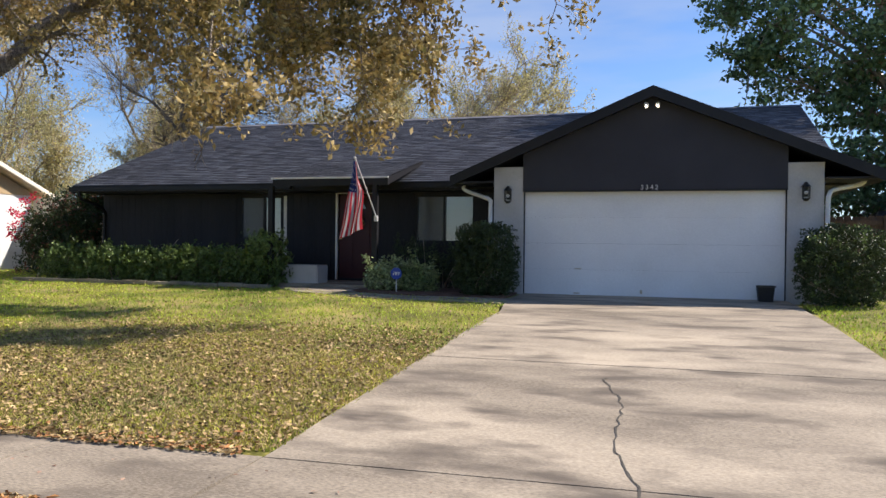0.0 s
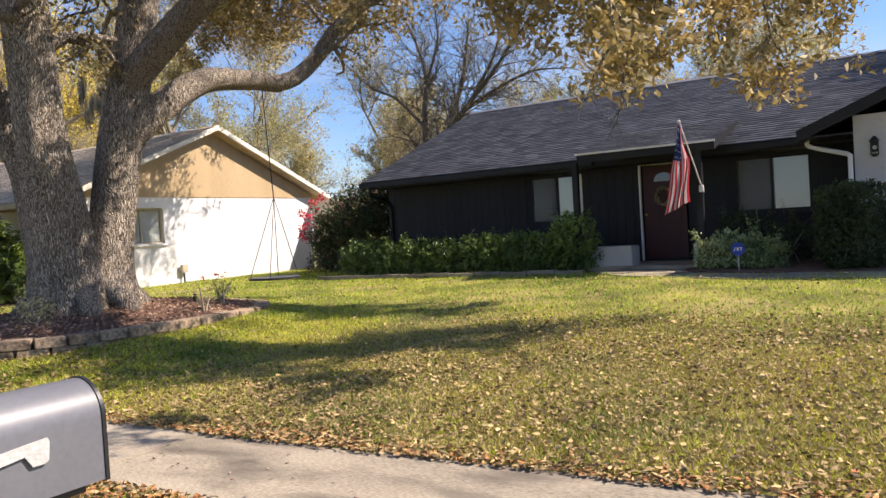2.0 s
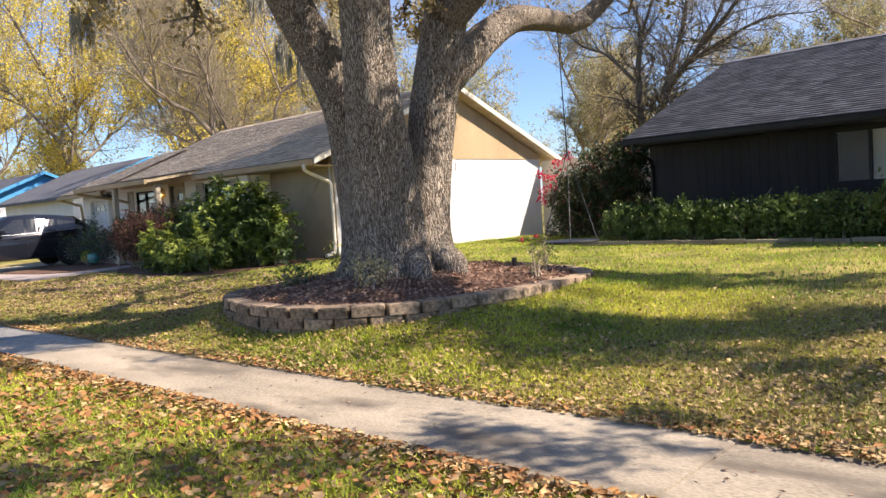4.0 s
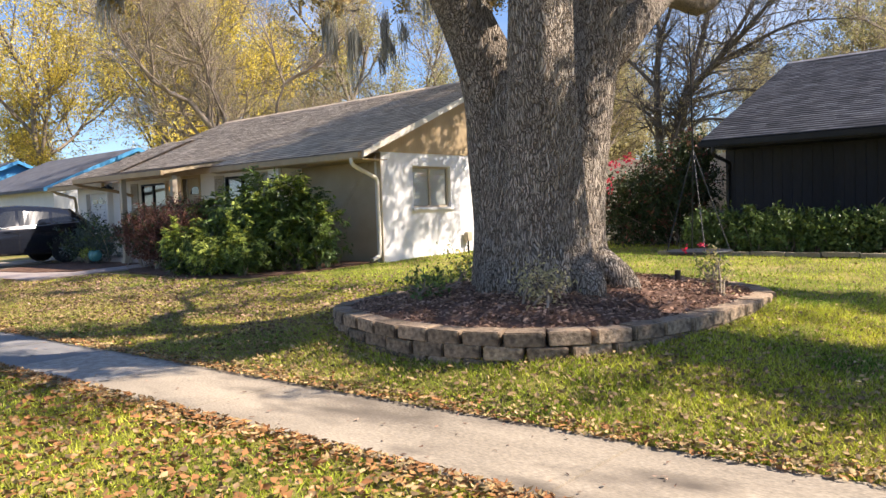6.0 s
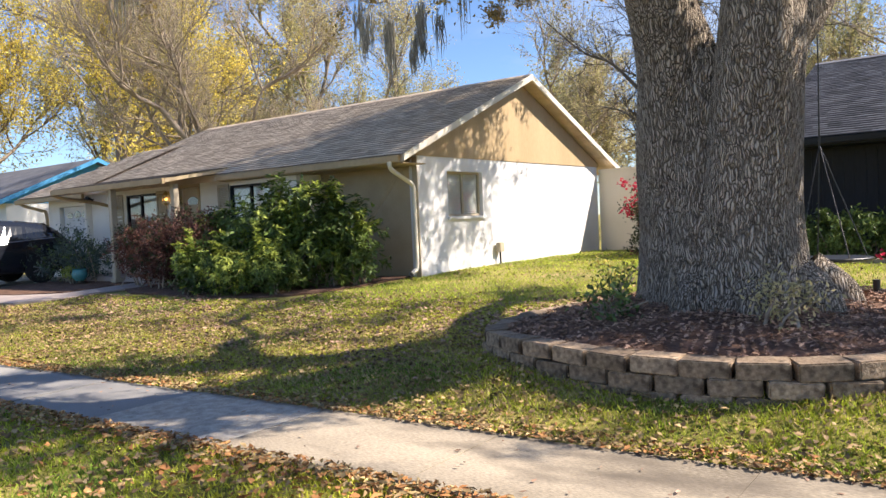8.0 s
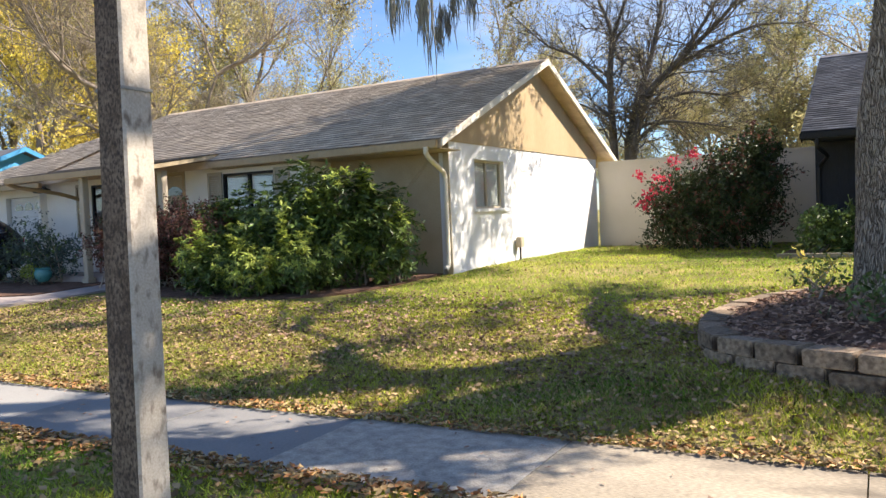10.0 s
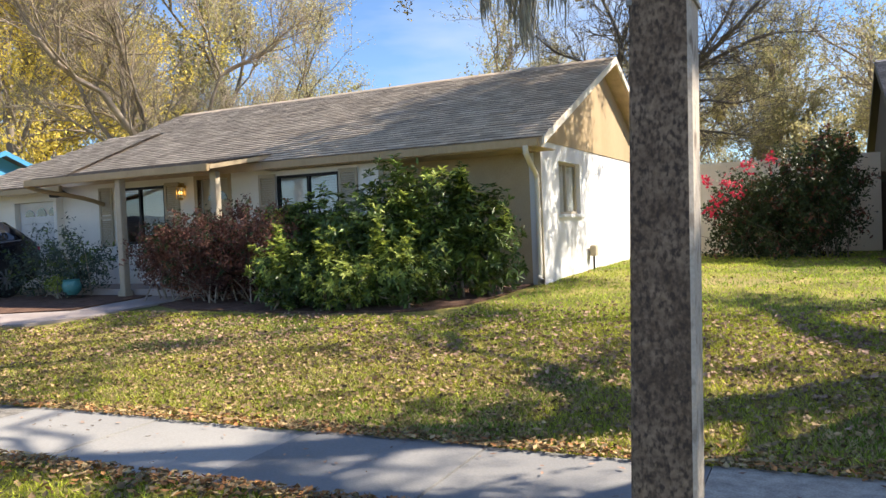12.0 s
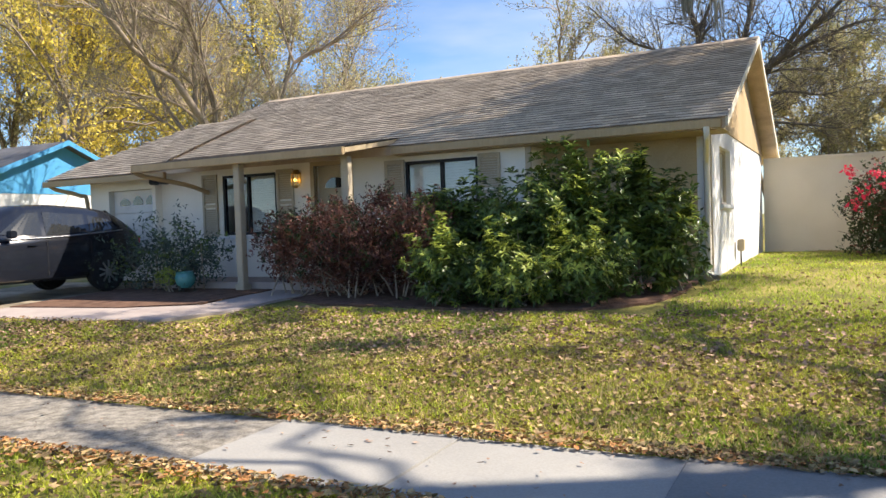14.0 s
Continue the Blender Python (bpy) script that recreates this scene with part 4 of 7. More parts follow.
    bm = bmesh.new()
    for a, b, c, e in ((-7.66, -7.62, 0.82, 2.92), (-7.62, -6.67, 2.885, 2.92)):
        box(bm, a, b, 17.42, 17.5, c, e)
    part("door_frame", bm, M["white_paint"], d, "white door frame")
    bm = bmesh.new()
    box(bm, -7.59, -6.67, 17.50, 17.545, 0.86, 2.85)
    part("door_leaf", bm, M["door_red"], d)
    for x in (-7.46, -7.02):
        for z0, z1 in ((0.98, 1.5), (1.6, 2.2), (2.28, 2.42)):
            bm = bmesh.new()
            box(bm, x, x + 0.22, 17.485, 17.50, z0, z1, bevel=0.008)
            part("door_panel", bm, M["door_red"], d)
    bm = bmesh.new()
    fan = [(-7.35, 2.52)] + [(-7.13 + 0.22 * math.cos(math.pi * k / 10), 2.52 + 0.19 * math.sin(math.pi * k / 10)) for k in range(10, -1, -1)]
    prism(bm, fan, "y", 17.485, 17.50)
    part("fan_light", bm, M["pane"], d, "half-round glass light")
    bm = bmesh.new()
    bmesh.ops.create_uvsphere(bm, u_segments=10, v_segments=8, radius=0.035, matrix=Matrix.Translation((-7.53, 17.46, 1.82)))
    part("door_knob", bm, M["brass"], d)
    # windows
    window(H, *wl_, y0, "trim_black", -9.63, (True, True), label="black-framed sliding window with closed pale blinds", screen=True)
    window(H, *wr_, y0, "trim_black", -4.95, (True, True), label="black-framed sliding window with closed pale blinds", screen=True)
    bm = bmesh.new()
    box(bm, -5.72, -4.15, y0 - 0.08, y0, 1.66, 1.73, bevel=0.01)
    P("window_sill", bm, M["trim_black"])
    bm = bmesh.new()
    box(bm, -9.06, -8.98, y0 - 0.03, y0, 1.4, 2.84)
    P("sidelight", bm, M["white_paint"], label="narrow pale strip beside the window")
    # downpipes
    tube_part("downpipe", [(-14.3, 16.48, 2.95), (-14.28, 16.5, 2.75), (-14.15, 16.95, 2.6), (-14.3, 17.38, 2.45), (-14.33, 17.4, 2.2), (-14.33, 17.4, 0.75)], 0.04, M["trim_black"], H, "black downpipe")
    tube_part("downpipe", [(-4.12, 16.1, 2.98), (-4.08, 16.1, 2.85), (-3.6, 15.75, 2.68), (-3.42, 15.6, 2.6), (-3.41, 15.58, 2.4), (-3.41, 15.58, 0.75)], 0.042, M["white_paint"], H, "white downpipe")
    tube_part("downpipe", [(3.5, 16.1, 3.05), (3.45, 16.1, 2.9), (2.95, 15.75, 2.78), (2.83, 15.6, 2.68), (2.80, 15.58, 2.4), (2.80, 15.58, 0.75)], 0.042, M["white_paint"], H, "white downpipe")
    # house number
    for k, ch in enumerate("3342"):
        cu = bpy.data.curves.new("number", "FONT")
        cu.body, cu.size, cu.extrude = ch, 0.13, 0.008
        cu.materials.append(M["white_paint"])
        ob = new("number", cu)
        ob.location, ob.rotation_euler = (-0.47 + k * 0.09, 15.583, 2.795), (radians(90), 0, 0)
        ob.parent = H
    # twin floodlight in the gable
    fl = thing("floodlight", "twin-bulb floodlight under the garage gable, lit", "lamp", (-0.27, 15.6, 4.38))
    bm = bmesh.new()
    box(bm, -0.12, 0.12, -0.04, 0, -0.03, 0.03, bevel=0.008)
    part("base", bm, M["siding_grey"], fl)
    for x in (-0.105, 0.105):
        bm = bmesh.new()
        bmesh.ops.create_cone(bm, cap_ends=True, segments=14, radius1=0.03, radius2=0.045, depth=0.1, matrix=Matrix.Translation((x, -0.1, 0)) @ Matrix.Rotation(radians(65), 4, "X"))
        h = part("lamp_head", bm, M["white_paint"], fl)
        bm = bmesh.new()
        bmesh.ops.create_uvsphere(bm, u_segments=12, v_segments=8, radius=0.026, matrix=Matrix.Translation((x, -0.145, -0.015)))
        part("bulb", bm, M["bulb_white"], h)
    for o in H.children:
        o.matrix_parent_inverse = off
    wall_lantern("h", -3.04, 15.63, 2.72, "black_metal", "black metal lantern on the grey garage pier", "bulb_off")
    wall_lantern("h", 2.43, 15.63, 2.74, "black_metal", "black metal lantern on the grey garage pier", "bulb_off")


M["bulb_off"] = material("bulb_off", [(0.5, 0.5, 0.48), (0.6, 0.6, 0.57)], 0.3, 3, 0, 20)
dark_house()


# ---- the white house ----
def white_house():
    H = thing("house", "single-storey cream and tan stucco house with weathered brown shingle roof", "house", (-26, 15, 0.7))
    off = Matrix.Translation((26, -15, -0.7))
    P = lambda name, bm, mat, label="", kind="": part(name, bm, mat, H, label, kind)
    base, xw, ye, yr, ze, zr_ = 0.6, -20.14, 11.55, 16.62, 3.08, 5.20
    y_t, y_w = 12.4, 11.78
    gy0, gy1 = y_t, 20.85
    slope = (zr_ - ze) / (yr - ye)
    bm = bmesh.new()
    wall_bm(bm, "x", xw - 0.2, 0.2, gy0, gy1, base, 3.12, [(13.43, 14.78, 1.86, 2.83)])
    P("wall", bm, M["stucco_white"], "white stucco side wall")
    bm = bmesh.new()
    prism(bm, [(gy0 - 0.1, 3.12), (gy1 + 0.1, 3.12), (gy1, 3.12 + 0.1), (yr, zr_ - 0.16), (gy0, 3.12 + 0.1)], "x", xw - 0.15, xw + 0.02)
    P("gable", bm, M["tan"], "tan boarded gable")
    # tan bay with diagonal boards
    bm = bmesh.new()
    wall_bm(bm, "y", y_t, 0.2, -22.85, xw - 0.2, base, 3.1)
    P("wall", bm, M["tan_dark"], "tan front wall with diagonal boards")
    bm = bmesh.new()
    for k in range(34):
        s = -25 + k * 0.16
        pts = [(s, base), (s + 0.15, base), (s + 2.65, 3.1), (s + 2.5, 3.1)]
        cl = [(min(max(a, -22.83), xw - 0.1), b) for a, b in pts]
        if max(c[0] for c in cl) - min(c[0] for c in cl) > 0.2 and len(set(cl)) == 4:
            prism(bm, cl, "y", y_t - 0.012, y_t - 0.001)
    P("board", bm, M["tan_dark"], kind="stuff")
    bm = bmesh.new()
    wr, wl_, dr = (-25.22, -23.80, 1.62, 2.82), (-29.50, -28.12, 1.62, 2.82), (-27.20, -26.40, 0.84, 2.87)
    wall_bm(bm, "y", y_w, 0.2, -31.2, -22.85, base, 3.05, [wr, wl_, dr])
    box(bm, -23.05, -22.85, y_w + 0.2, y_t, base, 3.05)
    wall_bm(bm, "y", 11.6, 0.2, -33.2, -31.2, base, 3.0, [(-32.62, -31.3, base, 2.66)])
    wall_bm(bm, "x", -33.2, 0.2, 11.8, gy1, base, 3.0)
    wall_bm(bm, "y", gy1 - 0.2, 0.2, -33.2, xw - 0.2, base, 3.0)
    P("wall", bm, M["stucco_cream"], "cream stucco front wall")
    bm = bmesh.new()
    box(bm, -22.93, -22.83, y_w - 0.03, y_w - 0.002, base, 3.02)
    P("corner_board", bm, M["shutter"])
    for a, b in ((xw - 0.1, xw + 0.022),):
        bm = bmesh.new()
        box(bm, a, b, y_t - 0.03, y_t - 0.004, base, 3.1)
        P("corner_board", bm, M["shutter"])
    # garage door
    g = tagged(new("garage_door"), "cream panelled garage door with arched lights")
    g.parent = H
    for k in range(4):
        bm = bmesh.new()
        box(bm, -32.6, -31.3, 11.72, 11.76, 0.7 + k * 0.49, 0.7 + (k + 1) * 0.49 - 0.008, bevel=0.004)
        part("panel", bm, M["white_paint"], g)
    for cx, h in ((-32.25, 0.12), (-31.85, 0.16), (-31.45, 0.16)):
        bm = bmesh.new()
        fan = [(cx - 0.15, 2.34)] + [(cx - 0.15 + 0.3 * k / 8, 2.34 + h * math.sin(math.pi * (k + 1) / 10) + 0.03) for k in range(9)] + [(cx + 0.15, 2.34)]
        prism(bm, fan, "y", 11.705, 11.718)
        part("light", bm, M["pane"], g, "small dark arched light")
    # windows and shutters
    window(H, *wr, y_w, "trim_black", -24.5, (True, True), label="bronze-framed sliding window with pale curtains")
    window(H, *wl_, y_w, "trim_black", -28.85, (False, True), label="bronze-framed window, one half dark, one curtained")
    for x0 in (-30.02, -28.08, -25.62, -23.78):
        s = tagged(new("shutter"), "tan louvred shutter")
        s.parent = H
        bm = bmesh.new()
        w = 0.40
        for a, b, c, d in ((x0, x0 + 0.05, 1.58, 2.86), (x0 + w - 0.05, x0 + w, 1.58, 2.86), (x0 + 0.05, x0 + w - 0.05, 1.58, 1.65), (x0 + 0.05, x0 + w - 0.05, 2.79, 2.86), (x0 + 0.05, x0 + w - 0.05, 2.19, 2.25)):
            box(bm, a, b, y_w - 0.04, y_w - 0.003, c, d)
        part("frame", bm, M["shutter"], s)
        bm = bmesh.new()
        for k in range(27):
            z = 1.66 + k * 0.042
            if not 2.15 < z < 2.25:
                prism(bm, [(y_w - 0.03, z), (y_w - 0.008, z + 0.035), (y_w - 0.005, z + 0.03), (y_w - 0.027, z - 0.004)], "x", x0 + 0.05, x0 + w - 0.05)
        part("louvres", bm, M["shutter"], s, kind="stuff")
    for a, b in ((-29.6, -28.0), (-25.3, -23.7)):
        box_part("window_sill", (a, b, y_w - 0.07, y_w - 0.002, 1.54, 1.60), M["stucco_white"], H, bevel=0.01)
    # front door in its recess
    d = tagged(new("door"), "beige front door with a half-round light, closed")
    d.parent = H
    bm = bmesh.new()
    box(bm, -27.2, -26.4, y_w + 0.14, y_w + 0.19, 0.86, 2.87)
    part("door_leaf", bm, M["shutter"], d)
    bm = bmesh.new()
    for a, b, c, e in ((-27.28, -27.2, 0.84, 2.95), (-26.4, -26.32, 0.84, 2.95), (-27.2, -26.4, 2.87, 2.95)):
        box(bm, a, b, y_w - 0.02, y_w + 0.1, c, e)
    part("door_frame", bm, M["tan_dark"], d)
    bm = bmesh.new()
    fan = [(-26.8 + 0.25 * math.cos(math.pi * k / 10), 2.45 + 0.2 * math.sin(math.pi * k / 10)) for k in range(11)]
    prism(bm, fan, "y", y_w + 0.125, y_w + 0.139)
    part("fan_light", bm, M["pane"], d, "half-round leaded light")
    # side window with bronze frame, set back
    w = tagged(new("window"), "pale-framed side window with closed blinds and a white sill")
    w.parent = H
    bm = bmesh.new()
    for a, b, c, e in ((13.43, 13.48, 1.86, 2.83), (14.73, 14.78, 1.86, 2.83), (13.48, 14.73, 1.86, 1.91), (13.48, 14.73, 2.78, 2.83), (14.08, 14.13, 1.91, 2.78)):
        box(bm, xw - 0.13, xw - 0.08, a, b, c, e)
    part("window_frame", bm, M["shutter"], w)
    for a, b in ((13.48, 14.08), (14.13, 14.73)):
        bm = bmesh.new()
        box(bm, xw - 0.11, xw - 0.105, a, b, 1.91, 2.78)
        part("pane", bm, M["glass"], w)
    bm = bmesh.new()
    for k in range(20):
        z = 1.92 + k * 0.043
        box(bm, xw - 0.135, xw - 0.13, 13.49, 14.72, z, z + 0.037)
    part("blind", bm, M["blind"], w, "closed grey blind")
    bm = bmesh.new()
    box(bm, xw - 0.06, xw + 0.06, 13.38, 14.84, 1.79, 1.86, bevel=0.01)
    part("window_sill", bm, M["stucco_white"], w)
    # roof
    roof = tagged(new("roof"), "weathered brown shingle roof with a tan fascia")
    roof.parent = H
    bm = bmesh.new()
    gable_roof(bm, -32.2, -19.8, ye, 2 * yr - ye, ze, zr_, 0.15)
    part("deck", bm, M["shingle_tan"], roof)
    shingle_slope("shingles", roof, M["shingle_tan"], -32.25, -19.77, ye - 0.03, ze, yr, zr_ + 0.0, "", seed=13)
    shingle_slope("shingles", roof, M["shingle_tan"], -32.25, -19.77, 2 * yr - ye, ze, yr, zr_, "", seed=14, tab=0.6, course=0.3)
    bm = bmesh.new()
    prism(bm, [(yr - 0.07, zr_ - 0.02), (yr, zr_ + 0.022), (yr + 0.07, zr_ - 0.02)], "x", -32.2, -19.77)
    part("ridge_cap", bm, M["shingle_tan"], roof)
    # hipped end and lower garage roof
    V = [(-34.0, ye - 0.45, 2.93), (-31.0, ye - 0.45, 2.93), (-31.0, 14.6, 4.4), (-32.7, 14.6, 4.4), (-32.7, 18.8, 4.4), (-34.0, 21.8, 2.93), (-31.0, 18.8, 4.4), (-31.0, 21.8, 2.93)]
    bm = bmesh.new()
    bv = [bm.verts.new(v) for v in V]
    for f in ((0, 1, 2, 3), (0, 3, 4, 5), (3, 2, 6, 4), (4, 6, 7, 5)):
        bm.faces.new([bv[i] for i in f])
    bmesh.ops.solidify(bm, geom=bm.faces[:], thickness=0.12)
    part("low_roof", bm, M["shingle_tan"], roof)
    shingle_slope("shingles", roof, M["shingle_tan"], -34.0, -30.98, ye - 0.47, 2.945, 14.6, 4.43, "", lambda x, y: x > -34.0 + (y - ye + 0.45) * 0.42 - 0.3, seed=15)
    # porch roof carries the main slope forward
    bm = bmesh.new()
    pz = 3.0
    prism(bm, [(10.2, pz - 0.02), (12.05, 3.275), (12.05, 3.20), (10.2, pz - 0.10)], "x", -30.2, -25.4)
    part("porch_deck", bm, M["tan_dark"], roof)
    shingle_slope("shingles", roof, M["shingle_tan"], -30.22, -25.38, 10.17, pz - 0.015, 12.05, 3.285, "", seed=16)
    for d in ((-30.2, -25.4, 10.12, 10.2, 2.86, 2.99), (-25.3, -19.85, 11.46, 11.55, 2.93, 3.06), (-34.0, -30.3, 11.0, 11.09, 2.80, 2.92)):
        box_part("gutter", d, M["tan"], H, "tan painted gutter", bevel=0.01)
    bm = bmesh.new()
    prism(bm, [(ye, ze + 0.012), (yr, zr_ + 0.012), (2 * yr - ye, ze + 0.012), (2 * yr - ye, ze - 0.12), (yr, zr_ - 0.13), (ye, ze - 0.12)], "x", -19.80, -19.765)
    P("bargeboard", bm, M["cream"], "pale bargeboard")
    for d in ((-25.3, -20.16, ye + 0.02, y_t, 2.915, 2.93), (-20.13, -19.82, ye + 0.02, ye + 0.75, 2.915, 2.93)):
        box_part("soffit", d, M["tan_dark"], H, bevel=0)
    for x, yy in ((-27.78, 10.36), (-25.66, 10.6)):
        bm = bmesh.new()
        box(bm, x - 0.07, x + 0.07, yy - 0.07, yy + 0.07, 0.70, 2.88, bevel=0.01)
        box(bm, x - 0.1, x + 0.1, yy - 0.1, yy + 0.1, 0.66, 0.76, bevel=0.01)
        P("post", bm, M["shutter"], "square tan porch post")
    bm = bmesh.new()
    box(bm, -30.2, -25.4, 10.5, 11.78, 0.6, 0.78, bevel=0.02)
    P("porch_slab", bm, M["purple"], "reddish concrete porch slab")
    tube_part("downpipe", [(-20.05, 11.45, 2.95), (-20.05, 11.5, 2.8), (-20.15, 12.1, 2.6), (-20.18, 12.3, 2.5), (-20.18, 12.32, 2.2), (-20.18, 12.32, 0.95), (-20.15, 12.2, 0.80), (-20.0, 11.9, 0.76)], 0.045, M["cream"], H, "cream downpipe")
    tube_part("downpipe", [(-30.2, 10.15, 2.9), (-30.15, 10.4, 2.8), (-29.9, 11.2, 2.65), (-29.8, 11.7, 2.5)], 0.045, M["tan"], H, "tan gutter pipe")
    tube_part("downpipe", [(-33.9, 11.1, 2.85), (-33.8, 11.2, 2.75), (-33.3, 11.4, 2.6), (-33.25, 11.55, 2.4), (-33.25, 11.58, 0.8)], 0.045, M["tan"], H, "tan gutter pipe")
    for o in H.children:
        o.matrix_parent_inverse = off
    wall_lantern("h", -27.55, 11.78, 2.66, "brass", "brass porch lantern beside the front door, lit amber", "bulb_amber")
    # twin security lamp on the eave
    fl = thing("security_light", "black twin security light on the cream wall", "lamp", (-30.9, 11.6, 2.78))
    for x in (-0.14, 0.14):
        bm = bmesh.new()
        bmesh.ops.create_cone(bm, cap_ends=True, segments=12, radius1=0.05, radius2=0.09, depth=0.16, matrix=Matrix.Translation((x, -0.14, 0)) @ Matrix.Rotation(radians(75), 4, "X"))
        part("lamp_head", bm, M["black_metal"], fl)
    bm = bmesh.new()
    box(bm, -0.14, 0.14, -0.06, 0, -0.03, 0.03)
    part("bracket", bm, M["black_metal"], fl)
    # meter box on a pipe
    mt = thing("meter_box", "small grey utility box on a pipe beside the wall", "box", (-19.98, 15.28, 0.72))
    bm = bmesh.new()
    box(bm, -0.12, 0.0, -0.1, 0.1, 0.28, 0.5, bevel=0.015)
    part("case", bm, M["shutter"], mt)
    bm = bmesh.new()
    box(bm, -0.08, -0.05, -0.02, 0.02, -0.05, 0.29)
    part("pipe", bm, M["black_metal"], mt)


white_house()

# garden wall that joins the houses
bm = bmesh.new()
wall_bm(bm, "y", 20.9, 0.2, -20.1, -14.6, 0.5, 3.0)
box(bm, -20.1, -14.6, 20.86, 21.14, 2.98, 3.05, bevel=0.01)
gw = tagged(part("wall_garden", bm, M["cream"], None, "cream stucco garden wall between the houses"), kind="structure")


def fence(x0, x1, y, z0, z1, label):
    F = thing("fence", label, "fence", (x0, y, z0))
    x = x0
    r = random.Random(int(x0 * 10))
    for z in (0.35, z1 - z0 - 0.3):
        bm = bmesh.new()
        box(bm, 0, x1 - x0, 0.02, 0.07, z, z + 0.09)
        part("rail", bm, M["wood_fence"], F)
    me = None
    while x < x1 - 0.05:
        if me is None:
            bm = bmesh.new()
            prism(bm, [(0, 0), (0.135, 0), (0.135, z1 - z0 - 0.03), (0.11, z1 - z0), (0.025, z1 - z0), (0, z1 - z0 - 0.03)], "y", 0, 0.018)
            ob = part("board", bm, M["wood_fence"], F)
            me = ob.data
        else:
            ob = new("board", me)
            ob.parent = F
        ob.location = (x - x0, r.uniform(-0.004, 0.004), r.uniform(-0.015, 0.01))
        x += 0.145
    return F


side_fence = fence(2.85, 9.0, 17.5, 0.65, 2.35, "brown weathered board fence with heavy rails beside the garage")
for z in (0.12, 0.98, 1.52):
    box_part("rail", (0.0, 6.15, -0.045, -0.002, z, z + 0.10), M["wood_fence"], side_fence)
for x in (0.02, 1.28, 3.6, 5.9):
    box_part("post", (x, x + 0.10, -0.105, -0.047, -0.05, 1.72), M["wood_fence"], side_fence)
warning = thing("sign", "small white-lettered warning sign screwed to the fence", "sign", (5.30, 17.39, 1.90))
box_part("board", (-0.20, 0.20, 0.0, 0.012, 0.0, 0.20), M["wood_fence"], warning, bevel=0.002)
for d in ((-0.20, 0.20, -0.004, -0.001, 0.0, 0.012), (-0.20, 0.20, -0.004, -0.001, 0.188, 0.20), (-0.20, -0.188, -0.004, -0.001, 0.012, 0.188), (0.188, 0.20, -0.004, -0.001, 0.012, 0.188)):
    box_part("border", d, M["white_paint"], warning, bevel=0)
for words, z, size in (("BEWARE", 0.112, 0.085), ("of DOG", 0.025, 0.085)):
    cu = bpy.data.curves.new("lettering", "FONT")
    cu.body, cu.size, cu.extrude, cu.align_x = words, size, 0.002, "CENTER"
    cu.materials.append(M["white_paint"])
    ob = new("lettering", cu)
    ob.location, ob.rotation_euler = (0, -0.003, z), (radians(90), 0, 0)
    ob.parent = warning

shed = thing("shed", "dark grey gabled outbuilding with pale roof edges behind the fence", "shed", (7.0, 22.0, 0.7))
bm = bmesh.new()
prism(bm, [(-1.45, 0), (1.45, 0), (1.45, 1.95), (0, 3.45), (-1.45, 1.95)], "y", 0, 4)
part("wall", bm, M["siding_grey"], shed)
bm = bmesh.new()
gable_roof_y(bm, -1.75, 1.75, -0.25, 4.2, 1.72, 3.56, 0.08)
part("roof", bm, M["shingle_dark"], shed)
bm = bmesh.new()
prism(bm, [(-1.75, 1.73), (0, 3.575), (1.75, 1.73), (1.75, 1.60), (0, 3.44), (-1.75, 1.60)], "y", -0.275, -0.252)
part("bargeboard", bm, M["stucco_grey"], shed, "pale grey bargeboard")
fence(-14.9, -13.6, 21.2, 0.65, 2.6, "weathered board gate beside the dark house")


# ---- far neighbour, blue ----
def blue_house(x, y, w, d, label):
    H = thing("house", label, "house", (x, y, 0.7))
    bm = bmesh.new()
    box(bm, -w / 2, w / 2, 0, d, 0, 2.67)
    part("wall", bm, M["stucco_white"], H)
    bm = bmesh.new()
    prism(bm, [(0, 2.67), (d, 2.67), (d, 2.8), (d / 2, 2.7 + d * 0.225), (0, 2.8)], "x", -w / 2, w / 2 + 0.02)
    part("gable", bm, M["blue"], H, "bright blue gable")
    bm = bmesh.new()
    gable_roof(bm, -w / 2 - 0.2, w / 2 + 0.4, -0.6, d + 0.6, 2.72, 2.9 + d * 0.225, 0.16)
    ob = part("roof", bm, M["shingle_dark"], H)
    bm = bmesh.new()
    prism(bm, [(-0.6, 2.74), (d / 2, 2.92 + d * 0.225), (d + 0.6, 2.74), (d + 0.6, 2.54), (d / 2, 2.72 + d * 0.225), (-0.6, 2.54)], "x", w / 2 + 0.405, w / 2 + 0.43)
    part("bargeboard", bm, M["blue"], H)
    return H


blue_house(-50.5, 16.0, 10, 8.2, "bright blue and white gabled house")
blue_house(-62.0, 14.5, 10, 8.5, "bright blue house with dark roof")


# ---- planting bed of blocks round the oak ----
BED = [(-14.30, 6.0), (-13.95, 5.65), (-13.4, 5.38), (-12.7, 5.22), (-11.95, 5.24), (-11.35, 5.50), (-10.95, 6.0), (-10.75, 6.7), (-10.68, 7.5), (-10.68, 8.25), (-10.80, 8.85), (-11.2, 9.4), (-11.9, 9.85), (-12.8, 9.9), (-13.6, 9.5), (-14.1, 8.75), (-14.42, 7.8), (-14.48, 6.8)]


